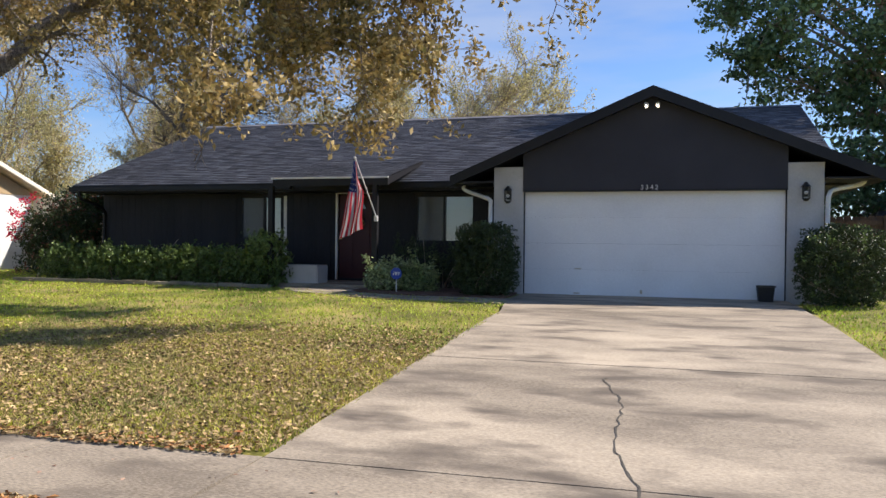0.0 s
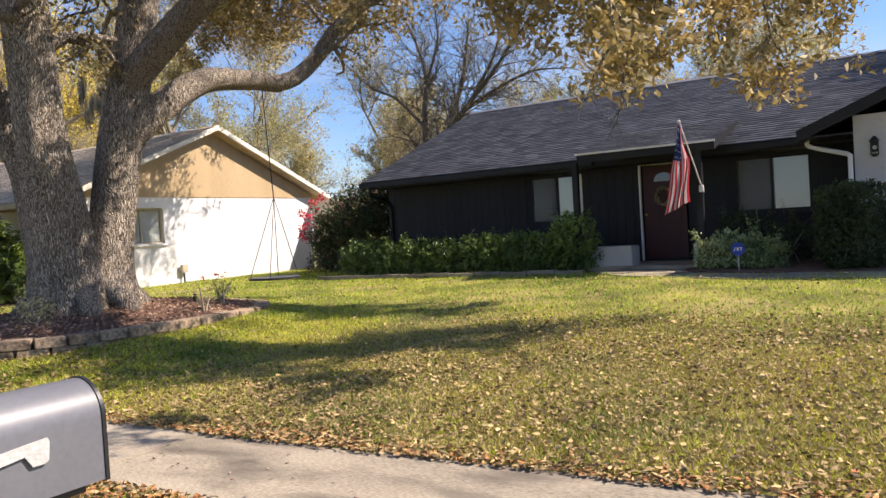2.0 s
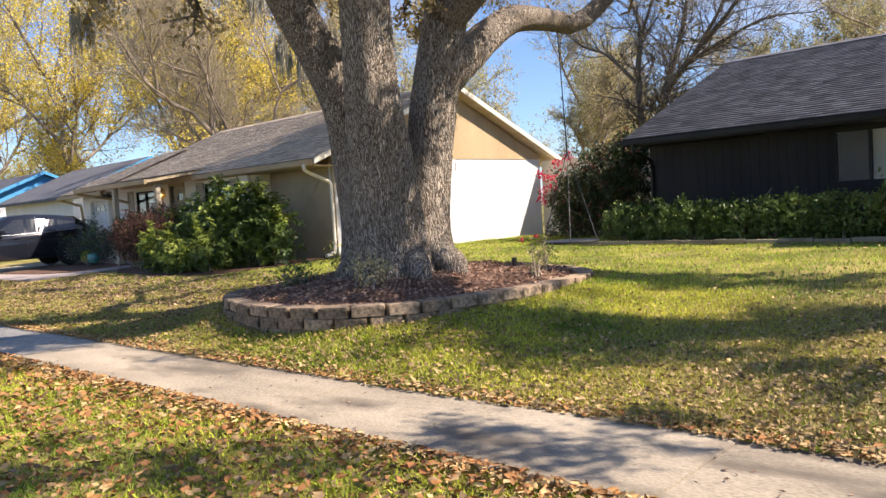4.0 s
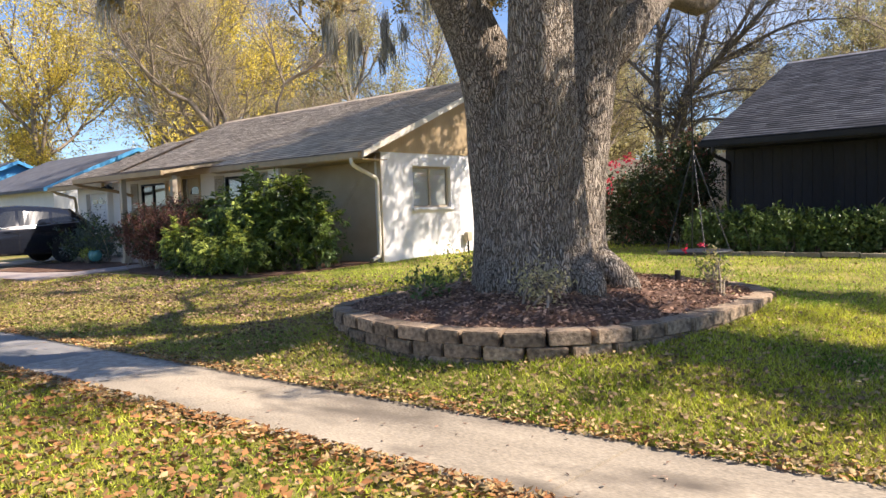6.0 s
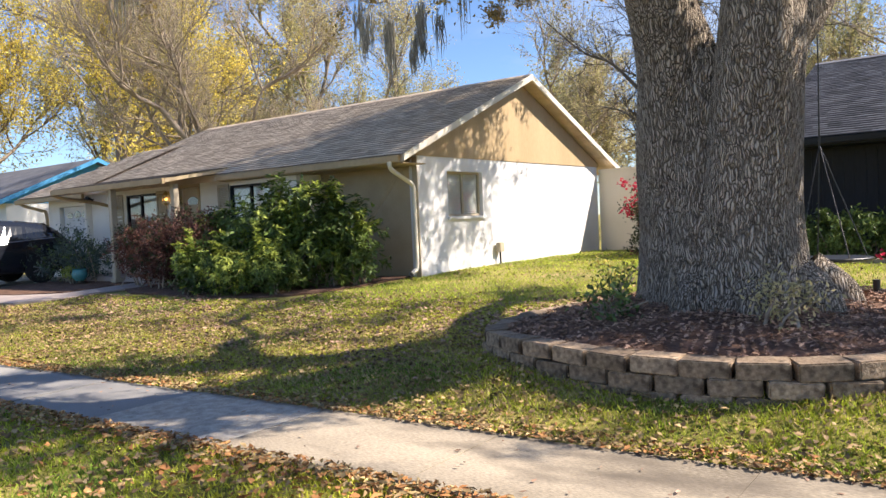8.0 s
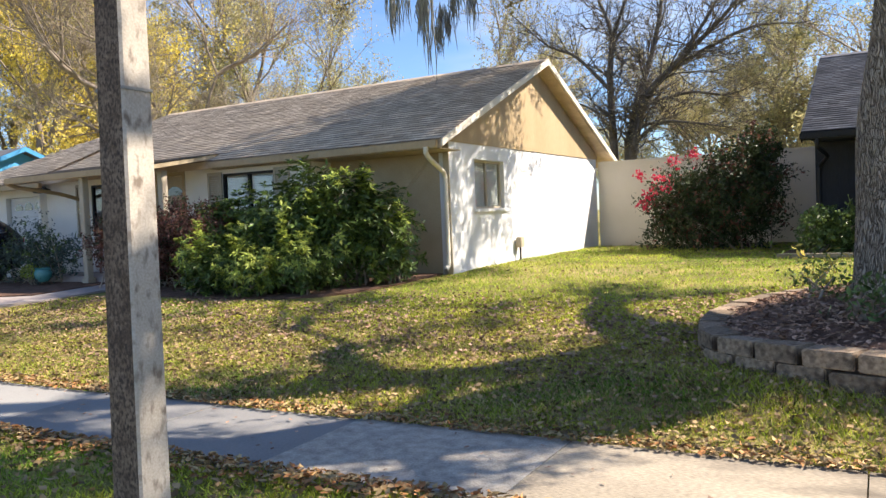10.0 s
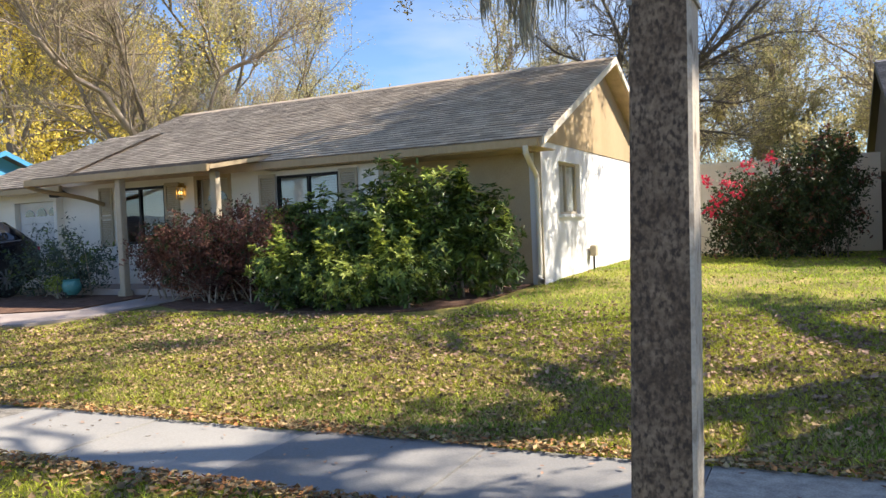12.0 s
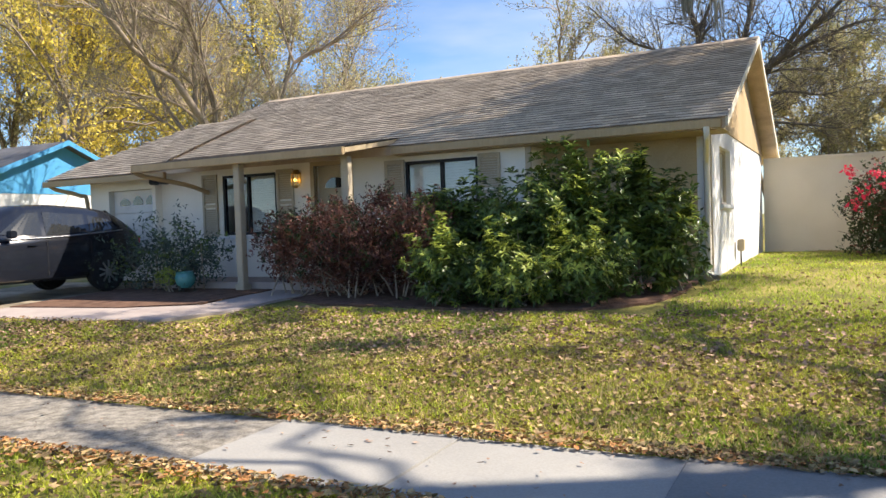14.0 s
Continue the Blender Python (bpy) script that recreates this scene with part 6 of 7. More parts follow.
bush("bush", "dark clipped box-shaped shrub beside the garage door", [(-3.35, 14.95, 1.40, 0.60, 0.56, 0.74)], "leaf_dark", 20000, 0.05, 41, box_like=4.0, rough=0.06)
bush("bush", "dark clipped round shrub beside the garage", [(2.95, 14.95, 1.38, 0.76, 0.58, 0.73)], "leaf_dark", 20000, 0.05, 42, box_like=3.2, rough=0.07, extra=("leaf_hedge", 1500))
hb = [(-14.2 + k * 0.55, 15.75 + 0.04 * math.sin(k * 2), 1.10 + 0.02 * math.sin(k), 0.42, 0.40, 0.48) for k in range(11)] + [(-8.55, 15.7, 1.28, 0.5, 0.42, 0.66)]
bush("hedge", "long clipped hedge of glossy green leaves under the bedroom window", hb, "leaf_hedge", 26000, 0.075, 43, box_like=3.0, rough=0.1, extra=("leaf_green", 5000))
bush("bush", "low variegated shrub under the window", [(-5.6, 15.4, 0.95, 0.45, 0.35, 0.34), (-4.9, 15.4, 0.93, 0.5, 0.35, 0.32)], "leaf_pale", 6000, 0.07, 44, rough=0.12)
bush("bush", "dark feathery shrub under the window", [(-5.3, 16.4, 1.35, 0.55, 0.3, 0.42), (-4.5, 16.4, 1.2, 0.4, 0.3, 0.4)], "leaf_dark", 4500, 0.06, 45, 0.25)
bush("bush", "reddish-bronze loropetalum shrub before the white house", [(-25.7, 10.15, 1.42, 1.05, 0.7, 0.60), (-24.7, 10.0, 1.48, 0.95, 0.7, 0.66), (-26.5, 10.0, 1.42, 0.55, 0.45, 0.42), (-24.0, 10.2, 1.5, 0.6, 0.55, 0.6), (-25.2, 10.1, 1.05, 0.9, 0.5, 0.35)], "leaf_red", 26000, 0.055, 46, extra=("leaf_dark", 5000), rough=0.35)
bush("bush", "tall dense green shrub before the tan wall", [(-22.3, 10.3, 1.38, 0.9, 0.75, 0.74), (-21.2, 10.6, 1.45, 0.62, 0.6, 0.88), (-23.1, 10.4, 1.3, 0.7, 0.6, 0.66), (-20.5, 10.9, 1.30, 0.42, 0.45, 0.66), (-21.8, 10.3, 1.68, 0.42, 0.4, 0.80), (-23.6, 10.5, 1.5, 0.5, 0.5, 0.6), (-20.9, 10.7, 1.8, 0.22, 0.3, 0.5)], "leaf_green", 17000, 0.13, 47, 0.34, extra=("leaf_lime", 2300), rough=0.5, whorled=True)
bush("bush", "low lime-green shrub at the front of the planting", [(-23.1, 9.3, 1.0, 0.6, 0.45, 0.4), (-22.2, 9.25, 0.95, 0.7, 0.45, 0.34), (-21.4, 9.6, 1.0, 0.6, 0.45, 0.38)], "leaf_green", 7000, 0.10, 48, 0.30, extra=("leaf_lime", 3400), rough=0.3, whorled=True)
bush("bush", "airy blue-green shrub beside the porch post", [(-29.9, 10.4, 1.15, 1.0, 0.6, 0.65), (-29.0, 10.4, 1.2, 0.7, 0.5, 0.6)], "leaf_blue", 3400, 0.085, 49, 0.35, extra=("leaf_green", 700), rough=0.5)
bush("bush", "small yellow-green plant beside the teal pot", [(-29.2, 10.0, 0.92, 0.24, 0.2, 0.18)], "leaf_lime", 500, 0.06, 53, 0.4, rough=0.3)
bush("bush", "small spiky plant at the foot of the porch post", [(-27.4, 11.1, 0.98, 0.26, 0.2, 0.22)], "leaf_blue", 160, 0.16, 54, 0.12, rough=0.3)
POT = thing("pot", "round teal glazed plant pot in the mulch bed", "pot", (-28.8, 10.0, 0.72))
bm = bmesh.new()
rings = [[bm.verts.new((rr * math.cos(k * math.pi / 10), rr * math.sin(k * math.pi / 10), z)) for k in range(20)] for rr, z in ((0.09, 0.0), (0.16, 0.08), (0.18, 0.17), (0.15, 0.26), (0.165, 0.29), (0.14, 0.29), (0.13, 0.24))]
for a, b in zip(rings, rings[1:]):
    for j in range(20):
        bm.faces.new([a[j], a[(j + 1) % 20], b[(j + 1) % 20], b[j]])
bm.faces.new(rings[0][::-1])
part("bowl", bm, M["teal_glaze"], POT, smooth=True)
bm = bmesh.new()
bmesh.ops.create_circle(bm, cap_ends=True, segments=20, radius=0.131, matrix=Matrix.Translation((0, 0, 0.245)))
part("soil", bm, M["mulch"], POT)
bv = bush("bush", "large bougainvillea with crimson flowers beside the dark house", [(-16.6, 18.7, 1.65, 1.3, 1.2, 1.05), (-15.9, 18.4, 2.0, 0.85, 1.0, 1.2), (-17.4, 18.9, 1.5, 0.9, 0.9, 1.0), (-15.6, 18.6, 2.7, 0.4, 0.5, 0.6)], "leaf_dark", 23000, 0.085, 50, 0.5, extra=("leaf_red", 2600), rough=0.4)
r_ = np.random.default_rng(51)
fl = clumps([(-17.7, 17.9, 2.45), (-17.9, 17.95, 2.05), (-17.3, 17.7, 2.75), (-16.8, 17.6, 2.85), (-18.1, 18.1, 1.8), (-17.55, 17.8, 2.2), (-18.2, 18.2, 2.5)], 34, 0.08, r_)
v, f = leaves(fl, 0.08, r_, 0.8)
ob = mesh_from("blossom", v, f, M["flower"], bv, "crimson flower clusters", "stuff")
ob.matrix_parent_inverse = Matrix.Translation(-bv.location)

bush("bush", "small azalea with a few pink blooms in the mulch bed", [(-11.3, 8.75, 1.08, 0.20, 0.20, 0.2)], "leaf_hedge", 130, 0.05, 130, 0.4, base_z=0.86, extra=("leaf_far", 40), rough=0.5)
bush("bush", "small sparse azalea growing in the mulch bed", [(-11.9, 6.2, 1.08, 0.30, 0.26, 0.22)], "leaf_far", 420, 0.05, 131, 0.4, base_z=0.86, rough=0.4)
bush("bush", "small sparse azalea growing in the mulch bed", [(-13.7, 7.3, 1.10, 0.30, 0.28, 0.25)], "leaf_hedge", 300, 0.055, 132, 0.4, base_z=0.86, extra=("leaf_yellow", 60), rough=0.5)
bush("bush", "small sparse azalea growing in the mulch bed", [(-13.3, 6.2, 1.04, 0.26, 0.3, 0.2)], "leaf_hedge", 220, 0.07, 133, 0.4, base_z=0.84, rough=0.5)
az = bush("bush", "small azalea growing in the mulch bed", [(-10.98, 8.1, 1.02, 0.18, 0.18, 0.2)], "leaf_far", 110, 0.05, 134, 0.4, base_z=0.82, rough=0.5)
r_ = np.random.default_rng(52)
v, f = leaves(clumps([(-11.55, 8.6, 1.25), (-11.4, 8.7, 1.3)], 9, 0.02, r_), 0.045, r_, 0.8)
mesh_from("blossom", v, f, M["flower"], az, "pink bloom", "stuff").matrix_parent_inverse = Matrix.Translation(-az.location)
SP = thing("path_light", "small black stake light standing in the mulch", "lamp", (-11.57, 8.43, 0.82))
box_part("stake", (-0.012, 0.012, -0.012, 0.012, -0.05, 0.1), M["black_metal"], SP, bevel=0)
bm = bmesh.new()
bmesh.ops.create_cone(bm, cap_ends=True, segments=14, radius1=0.03, radius2=0.034, depth=0.13, matrix=Matrix.Translation((0, 0, 0.155)))
part("head", bm, M["black_metal"], SP, smooth=True)


# ---- mailbox ----
def mailbox():
    B = thing("mailbox", "dark grey steel kerbside mailbox with rounded top and white flag", "mailbox", (-4.56, 1.80, 0.3))
    hw, zb, zt, y0, y1 = 0.108, 0.80, 1.09, -0.262, 0.262

    def profile(g=0.0):
        pts = [(-hw - g, zb - g), (-hw - g, zt - hw)]
        pts += [((hw + g) * math.cos(a), zt - hw + (hw + g) * math.sin(a)) for a in np.linspace(math.pi, 0, 29)]
        return pts + [(hw + g, zb - g)]
    bm = bmesh.new()
    prism(bm, profile(), "y", y0, y1)
    part("body", bm, M["mailbox"], B, smooth=True)
    for y in (y0 - 0.012, y1 - 0.012):
        bm = bmesh.new()
        prism(bm, profile(0.004), "y", y, y + 0.012)
        part("rim", bm, M["black_metal"], B)
    bm = bmesh.new()
    prism(bm, profile(-0.008), "y", y0 - 0.022, y0 - 0.012)
    part("door", bm, M["mailbox"], B)
    bm = bmesh.new()
    bmesh.ops.create_cone(bm, cap_ends=True, segments=12, radius1=0.012, radius2=0.01, depth=0.03, matrix=Matrix.Translation((0, y0 - 0.035, zt - 0.05)) @ Matrix.Rotation(radians(90), 4, "X"))
    part("knob", bm, M["black_metal"], B)
    bm = bmesh.new()
    prism(bm, [(-0.19, 0.905), (-0.19, 0.935), (-0.15, 0.945), (0.03, 0.962), (0.08, 0.966), (0.085, 0.955), (0.08, 0.905), (0.07, 0.898), (0.035, 0.898), (0.015, 0.93), (-0.17, 0.905)], "x", hw + 0.004, hw + 0.010)
    part("flag", bm, M["stucco_grey"], B, "white signal flag, lowered")
    bm = bmesh.new()
    box(bm, -0.05, 0.05, -0.05, 0.05, -0.05, 0.80, bevel=0.006)
    part("post", bm, M["pole_wood"], B)
    bm = bmesh.new()
    box(bm, -0.09, 0.09, -0.2, 0.2, 0.775, 0.797, bevel=0.003)
    part("bracket", bm, M["black_metal"], B)


mailbox()

# ---- square concrete street pole ----
P = thing("utility_pole", "square weathered concrete street pole, mottled street face coloured as shaded", "pole", (-16.36, 2.39, 0.3))
P.rotation_euler = (0, radians(1.3), 0)
bm = bmesh.new()
r0, r1 = (0.106, 0.092), (0.062, 0.058)
vs = []
for k in range(20):
    z = -0.2 + 8.2 * k / 19
    f = k / 19
    hx, hy = r0[0] + (r1[0] - r0[0]) * f, r0[1] + (r1[1] - r0[1]) * f
    c = 0.012
    ring = [(-hx + c, -hy), (hx - c, -hy), (hx, -hy + c), (hx, hy - c), (hx - c, hy), (-hx + c, hy), (-hx, hy - c), (-hx, -hy + c)]
    vs.append([bm.verts.new((x, y, z)) for x, y in ring])
for a, b in zip(vs, vs[1:]):
    for j in range(8):
        f = bm.faces.new([a[j], a[(j + 1) % 8], b[(j + 1) % 8], b[j]])
        # mottled street face has its shade painted in, the rest is coloured sunlit
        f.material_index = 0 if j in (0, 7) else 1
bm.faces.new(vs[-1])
part("shaft", bm, [M["pole_shaded"], M["pole_sunlit"]], P)
bm = bmesh.new()
box(bm, -0.101, 0.101, -0.082, 0.082, 2.105, 2.12)
part("seam", bm, M["concrete_new"], P, "pale casting seam")

# ---- flag on the porch post ----
F = thing("flag", "red and white striped flag with blue canton on a slanted pole", "flag", (-5.92, 15.62, 2.22))
foot, top = Vector((-5.88, 15.60, 2.23)), Vector((-6.03, 14.75, 3.43))
off = Matrix.Translation(-F.location)
ob = tube_part("pole", [tuple(foot), tuple(foot.lerp(top, 0.5)), tuple(top)], 0.013, M["white_paint"], F)
ob.matrix_parent_inverse = off
bm = bmesh.new()
bmesh.ops.create_uvsphere(bm, u_segments=10, v_segments=8, radius=0.03, matrix=Matrix.Translation(top))
part("finial", bm, M["white_paint"], F).matrix_parent_inverse = off
bm = bmesh.new()
NU, NV = 39, 40
grid = []
for i in range(NU + 1):
    u = i / NU
    row = []
    for j in range(NV + 1):
        v = j / NV
        lx = top.x - 0.03 - 0.33 * v
        rx = top.x + 0.03 + 0.07 * min(1.0, v / 0.32) - 0.06 * v
        x = lx + (rx - lx) * u + 0.012 * math.sin(v * 9 + u * 4)
        y = top.y + 0.30 * u * min(1.0, v / 0.32) + 0.075 * math.sin(u * 10 + 1 + v * 2) * v ** 0.4
        z = top.z - 0.07 - 0.22 * u * min(1.0, v / 0.1) * (1 - v) - 1.60 * v + 0.24 * u * v
        row.append(bm.verts.new((x, y, z)))
    grid.append(row)
for i in range(NU):
    for j in range(NV):
        f = bm.faces.new([grid[i][j], grid[i + 1][j], grid[i + 1][j + 1], grid[i][j + 1]])
        canton = i < 21 and j < 15
        f.material_index = 2 if canton else (i // 3) % 2
        if canton and i % 4 == 2 and j % 3 == 1:
            f.material_index = 1
bmesh.ops.recalc_face_normals(bm, faces=bm.faces)
part("cloth", bm, [M["red_cloth"], M["white_cloth"], M["blue_cloth"]], F, smooth=True).matrix_parent_inverse = off
bm = bmesh.new()
box(bm, -5.94, -5.86, 15.58, 15.63, 2.17, 2.30, bevel=0.006)
part("bracket", bm, M["white_paint"], F).matrix_parent_inverse = off

# ---- yard sign ----
S = thing("yard_sign", "small blue octagonal security sign on a stake", "sign", (-5.16, 14.85, 0.70))
bm = bmesh.new()
prism(bm, [(0.125 * math.cos(math.pi / 8 + k * math.pi / 4), 0.41 + 0.125 * math.sin(math.pi / 8 + k * math.pi / 4)) for k in range(8)], "y", 0, 0.008)
part("plate", bm, M["sign_blue"], S)
bm = bmesh.new()
prism(bm, [(-0.075, 0.375), (-0.055, 0.375), (-0.03, 0.44), (-0.045, 0.445)], "y", -0.004, -0.001)
box(bm, -0.02, 0.015, -0.004, -0.001, 0.38, 0.44)
box(bm, 0.03, 0.075, -0.004, -0.001, 0.42, 0.44)
box(bm, 0.045, 0.06, -0.004, -0.001, 0.375, 0.42)
part("mark", bm, M["white_paint"], S, "plain white mark")
bm = bmesh.new()
box(bm, -0.008, 0.008, 0.008, 0.014, -0.05, 0.32)
part("stake", bm, M["white_paint"], S)

# ---- recycling bin at the garage ----
B = thing("bin", "small black bin standing by the garage door", "bin", (1.76, 15.4, 0.72))
bm = bmesh.new()
vb = [[bm.verts.new((sx * hx, sy * hy, z)) for sx, sy in ((-1, -1), (1, -1), (1, 1), (-1, 1))] for hx, hy, z in ((0.12, 0.10, 0), (0.15, 0.12, 0.30), (0.135, 0.105, 0.30), (0.11, 0.09, 0.03))]
for a, b in zip(vb, vb[1:]):
    for j in range(4):
        bm.faces.new([a[j], a[(j + 1) % 4], b[(j + 1) % 4], b[j]])
bm.faces.new(vb[0][::-1])
bm.faces.new(vb[-1])
part("body", bm, M["trim_black"], B)
bm = bmesh.new()
box(bm, -0.165, 0.165, -0.135, -0.118, 0.27, 0.305, bevel=0.005)
part("rim", bm, M["black_metal"], B)

# ---- swing on the oak limb ----
W = thing("swing", "round black disc swing hanging by ropes from the oak limb", "swing", (-12.35, 10.9, 1.08))
off = Matrix.Translation(-W.location)
bm = bmesh.new()
bmesh.ops.create_cone(bm, cap_ends=True, segments=28, radius1=0.46, radius2=0.46, depth=0.04, matrix=Matrix.Translation((-12.35, 10.9, 1.08)))
bmesh.ops.bevel(bm, geom=[e for e in bm.edges], offset=0.01, segments=1, affect="EDGES")
part("seat", bm, M["black_metal"], W).matrix_parent_inverse = off
t = Tubes()
for a in range(4):
    ang = a * math.pi / 2 + 0.6
    t.add([(-12.35 + 0.43 * math.cos(ang), 10.9 + 0.43 * math.sin(ang), 1.09), (-12.53, 11.2, 2.55)], [0.009, 0.007], 5)
t.add([(-12.53, 11.2, 2.5), (-12.5, 11.1, 3.6), (-12.5, 11.05, 4.55)], [0.012, 0.009, 0.009], 5)
t.build("rope", M["black_metal"], W).matrix_parent_inverse = off


# ---- car in the far drive ----
def car():
    C = thing("car", "dark navy estate car with silver wheels parked in the drive", "car", (-31.95, 8.92, 0.66))
    C.rotation_euler = (0, 0, radians(90))
    # stations from tail to nose: x, half width, sill, waist, roof, half width of the roof
    st = np.array([(2.26, 0.62, 0.50, 0.74, 0.80, 0.52), (2.20, 0.78, 0.36, 0.92, 0.99, 0.62), (2.08, 0.86, 0.30, 1.10, 1.20, 0.64), (1.86, 0.89, 0.27, 1.13, 1.40, 0.62), (1.55, 0.90, 0.25, 1.10, 1.54, 0.60), (1.0, 0.905, 0.25, 1.06, 1.61, 0.60), (0.3, 0.91, 0.25, 1.02, 1.65, 0.61), (-0.3, 0.91, 0.25, 1.00, 1.61, 0.60), (-0.75, 0.905, 0.25, 0.99, 1.38, 0.60), (-1.15, 0.90, 0.25, 0.98, 1.10, 0.66), (-1.6, 0.89, 0.25, 0.92, 0.99, 0.72), (-2.0, 0.82, 0.27, 0.80, 0.88, 0.68), (-2.2, 0.68, 0.32, 0.66, 0.74, 0.56), (-2.28, 0.52, 0.42, 0.58, 0.62, 0.45)])

    def at(x):
        return [float(np.interp(-x, -st[:, 0], st[:, i])) for i in range(1, 6)]
    bm = bmesh.new()
    rings = []
    for x in np.concatenate([np.linspace(2.26, 1.9, 6), np.linspace(1.75, -1.9, 24), np.linspace(-2.0, -2.28, 5)]):
        hw, zb, zw, zr, rw = at(x)
        half = [(0.0, zb), (hw * 0.86, zb), (hw * 0.97, zb + 0.06), (hw, zb + 0.2), (hw, (zb + zw) / 2 + 0.06), (hw * 0.985, zw - 0.07), (hw * 0.95, zw), (rw + 0.02, zr - 0.08 * min(1, (zr - zw) * 3)), (rw * 0.86, zr), (0.0, zr + 0.025)]
        rings.append([bm.verts.new((x, -y, z)) for y, z in half] + [bm.verts.new((x, y, z)) for y, z in half[-2:0:-1]])
    for a, b in zip(rings, rings[1:]):
        for j in range(len(a)):
            bm.faces.new([a[j], a[(j + 1) % len(a)], b[(j + 1) % len(a)], b[j]])
    bm.faces.new(rings[0])
    bm.faces.new(rings[-1][::-1])
    bmesh.ops.recalc_face_normals(bm, faces=bm.faces)
    part("body", bm, M["car_paint"], C, smooth=True)
    for pts in ([(1.66, 1.17), (1.50, 1.36), (1.05, 1.45), (0.98, 1.14)], [(0.90, 1.13), (0.96, 1.46), (0.12, 1.51), (0.06, 1.08)], [(-0.02, 1.08), (0.04, 1.51), (-0.26, 1.48), (-0.78, 1.12)]):
        for side in (-1, 1):
            bm = bmesh.new()
            rows = []
            for k in range(7):
                row = []
                for (xa, za), (xb, zb) in ((pts[0], pts[3]), (pts[1], pts[2])):
                    x, z = xa + (xb - xa) * k / 6, za + (zb - za) * k / 6
                    hw, _, zw, zr, rw = at(x)
                    f = (z - zw) / max(zr - 0.08 - zw, 0.05)
                    row.append(bm.verts.new((x, side * (hw * 0.95 + (rw + 0.02 - hw * 0.95) * f + 0.006), z)))
                rows.append(row)
            for a, b in zip(rows, rows[1:]):
                bm.faces.new([a[0], a[1], b[1], b[0]] if side > 0 else [b[0], b[1], a[1], a[0]])
            part("window", bm, M["pane"], C)
    for side in (-1, 1):
        tube_part("trim_strip", [(x, side * (at(x)[0] * 0.95 + 0.008), at(x)[2] + 0.035) for x in (1.72, 1.3, 0.8, 0.3, -0.3, -0.8)], 0.010, M["rim"], C, "bright metal waist strip", 5)
        for x in (0.62, -0.35):
            box_part("door_handle", (x, x + 0.17, side * 0.915 - 0.012, side * 0.915 + 0.012, 0.90, 0.925), M["car_paint"], C, bevel=0.006)
        for x in (0.93, 0.02, -0.95):
            box_part("door_seam", (x, x + 0.008, side * 0.908 - 0.004, side * 0.908 + 0.004, 0.36, 0.98), M["tyre"], C, bevel=0)
        for x in (1.28, -1.4):
            bm = bmesh.new()
            bmesh.ops.create_cone(bm, cap_ends=True, segments=32, radius1=0.40, radius2=0.40, depth=0.10, matrix=Matrix.Translation((x, side * 0.865, 0.37)) @ Matrix.Rotation(radians(90), 4, "X"))
            part("wheel_arch", bm, M["tyre"], C, "dark wheel arch")
    bm = bmesh.new()
    rear = [bm.verts.new(v) for v in ((2.13, -0.60, 1.16), (2.13, 0.60, 1.16), (1.62, 0.50, 1.545), (1.62, -0.50, 1.545))]
    bm.faces.new(rear)
    part("rear_window", bm, M["pane"], C)
    for x in (1.28, -1.4):
        for s in (-1, 1):
            bm = bmesh.new()
            bmesh.ops.create_cone(bm, cap_ends=True, segments=28, radius1=0.345, radius2=0.345, depth=0.22, matrix=Matrix.Translation((x, s * 0.82, 0.345)) @ Matrix.Rotation(radians(90), 4, "X"))
            w = part("wheel", bm, M["tyre"], C)
            bm = bmesh.new()
            for k in range(10):
                a = k * math.pi / 5
                q = Matrix.Translation((x, s * 0.935, 0.345)) @ Matrix.Rotation(a, 4, "Y")
                bmesh.ops.create_cube(bm, size=1, matrix=q @ Matrix.Translation((0, 0, 0.12)) @ Matrix.Diagonal((0.035, 0.02, 0.2, 1)))
            bmesh.ops.create_cone(bm, cap_ends=True, segments=16, radius1=0.06, radius2=0.05, depth=0.04, matrix=Matrix.Translation((x, s * 0.935, 0.345)) @ Matrix.Rotation(radians(90), 4, "X"))
            part("rim", bm, M["rim"], w, "silver spoked rim")
    bm = bmesh.new()
    box(bm, 2.13, 2.19, -0.8, -0.55, 0.85, 1.0, bevel=0.01)
    box(bm, 2.13, 2.19, 0.55, 0.8, 0.85, 1.0, bevel=0.01)
    part("tail_light", bm, M["flower"], C)
    bm = bmesh.new()
    box(bm, -0.75, -0.6, -1.02, -0.9, 1.05, 1.18, bevel=0.02)
    part("mirror", bm, M["car_paint"], C)
    return C


car()


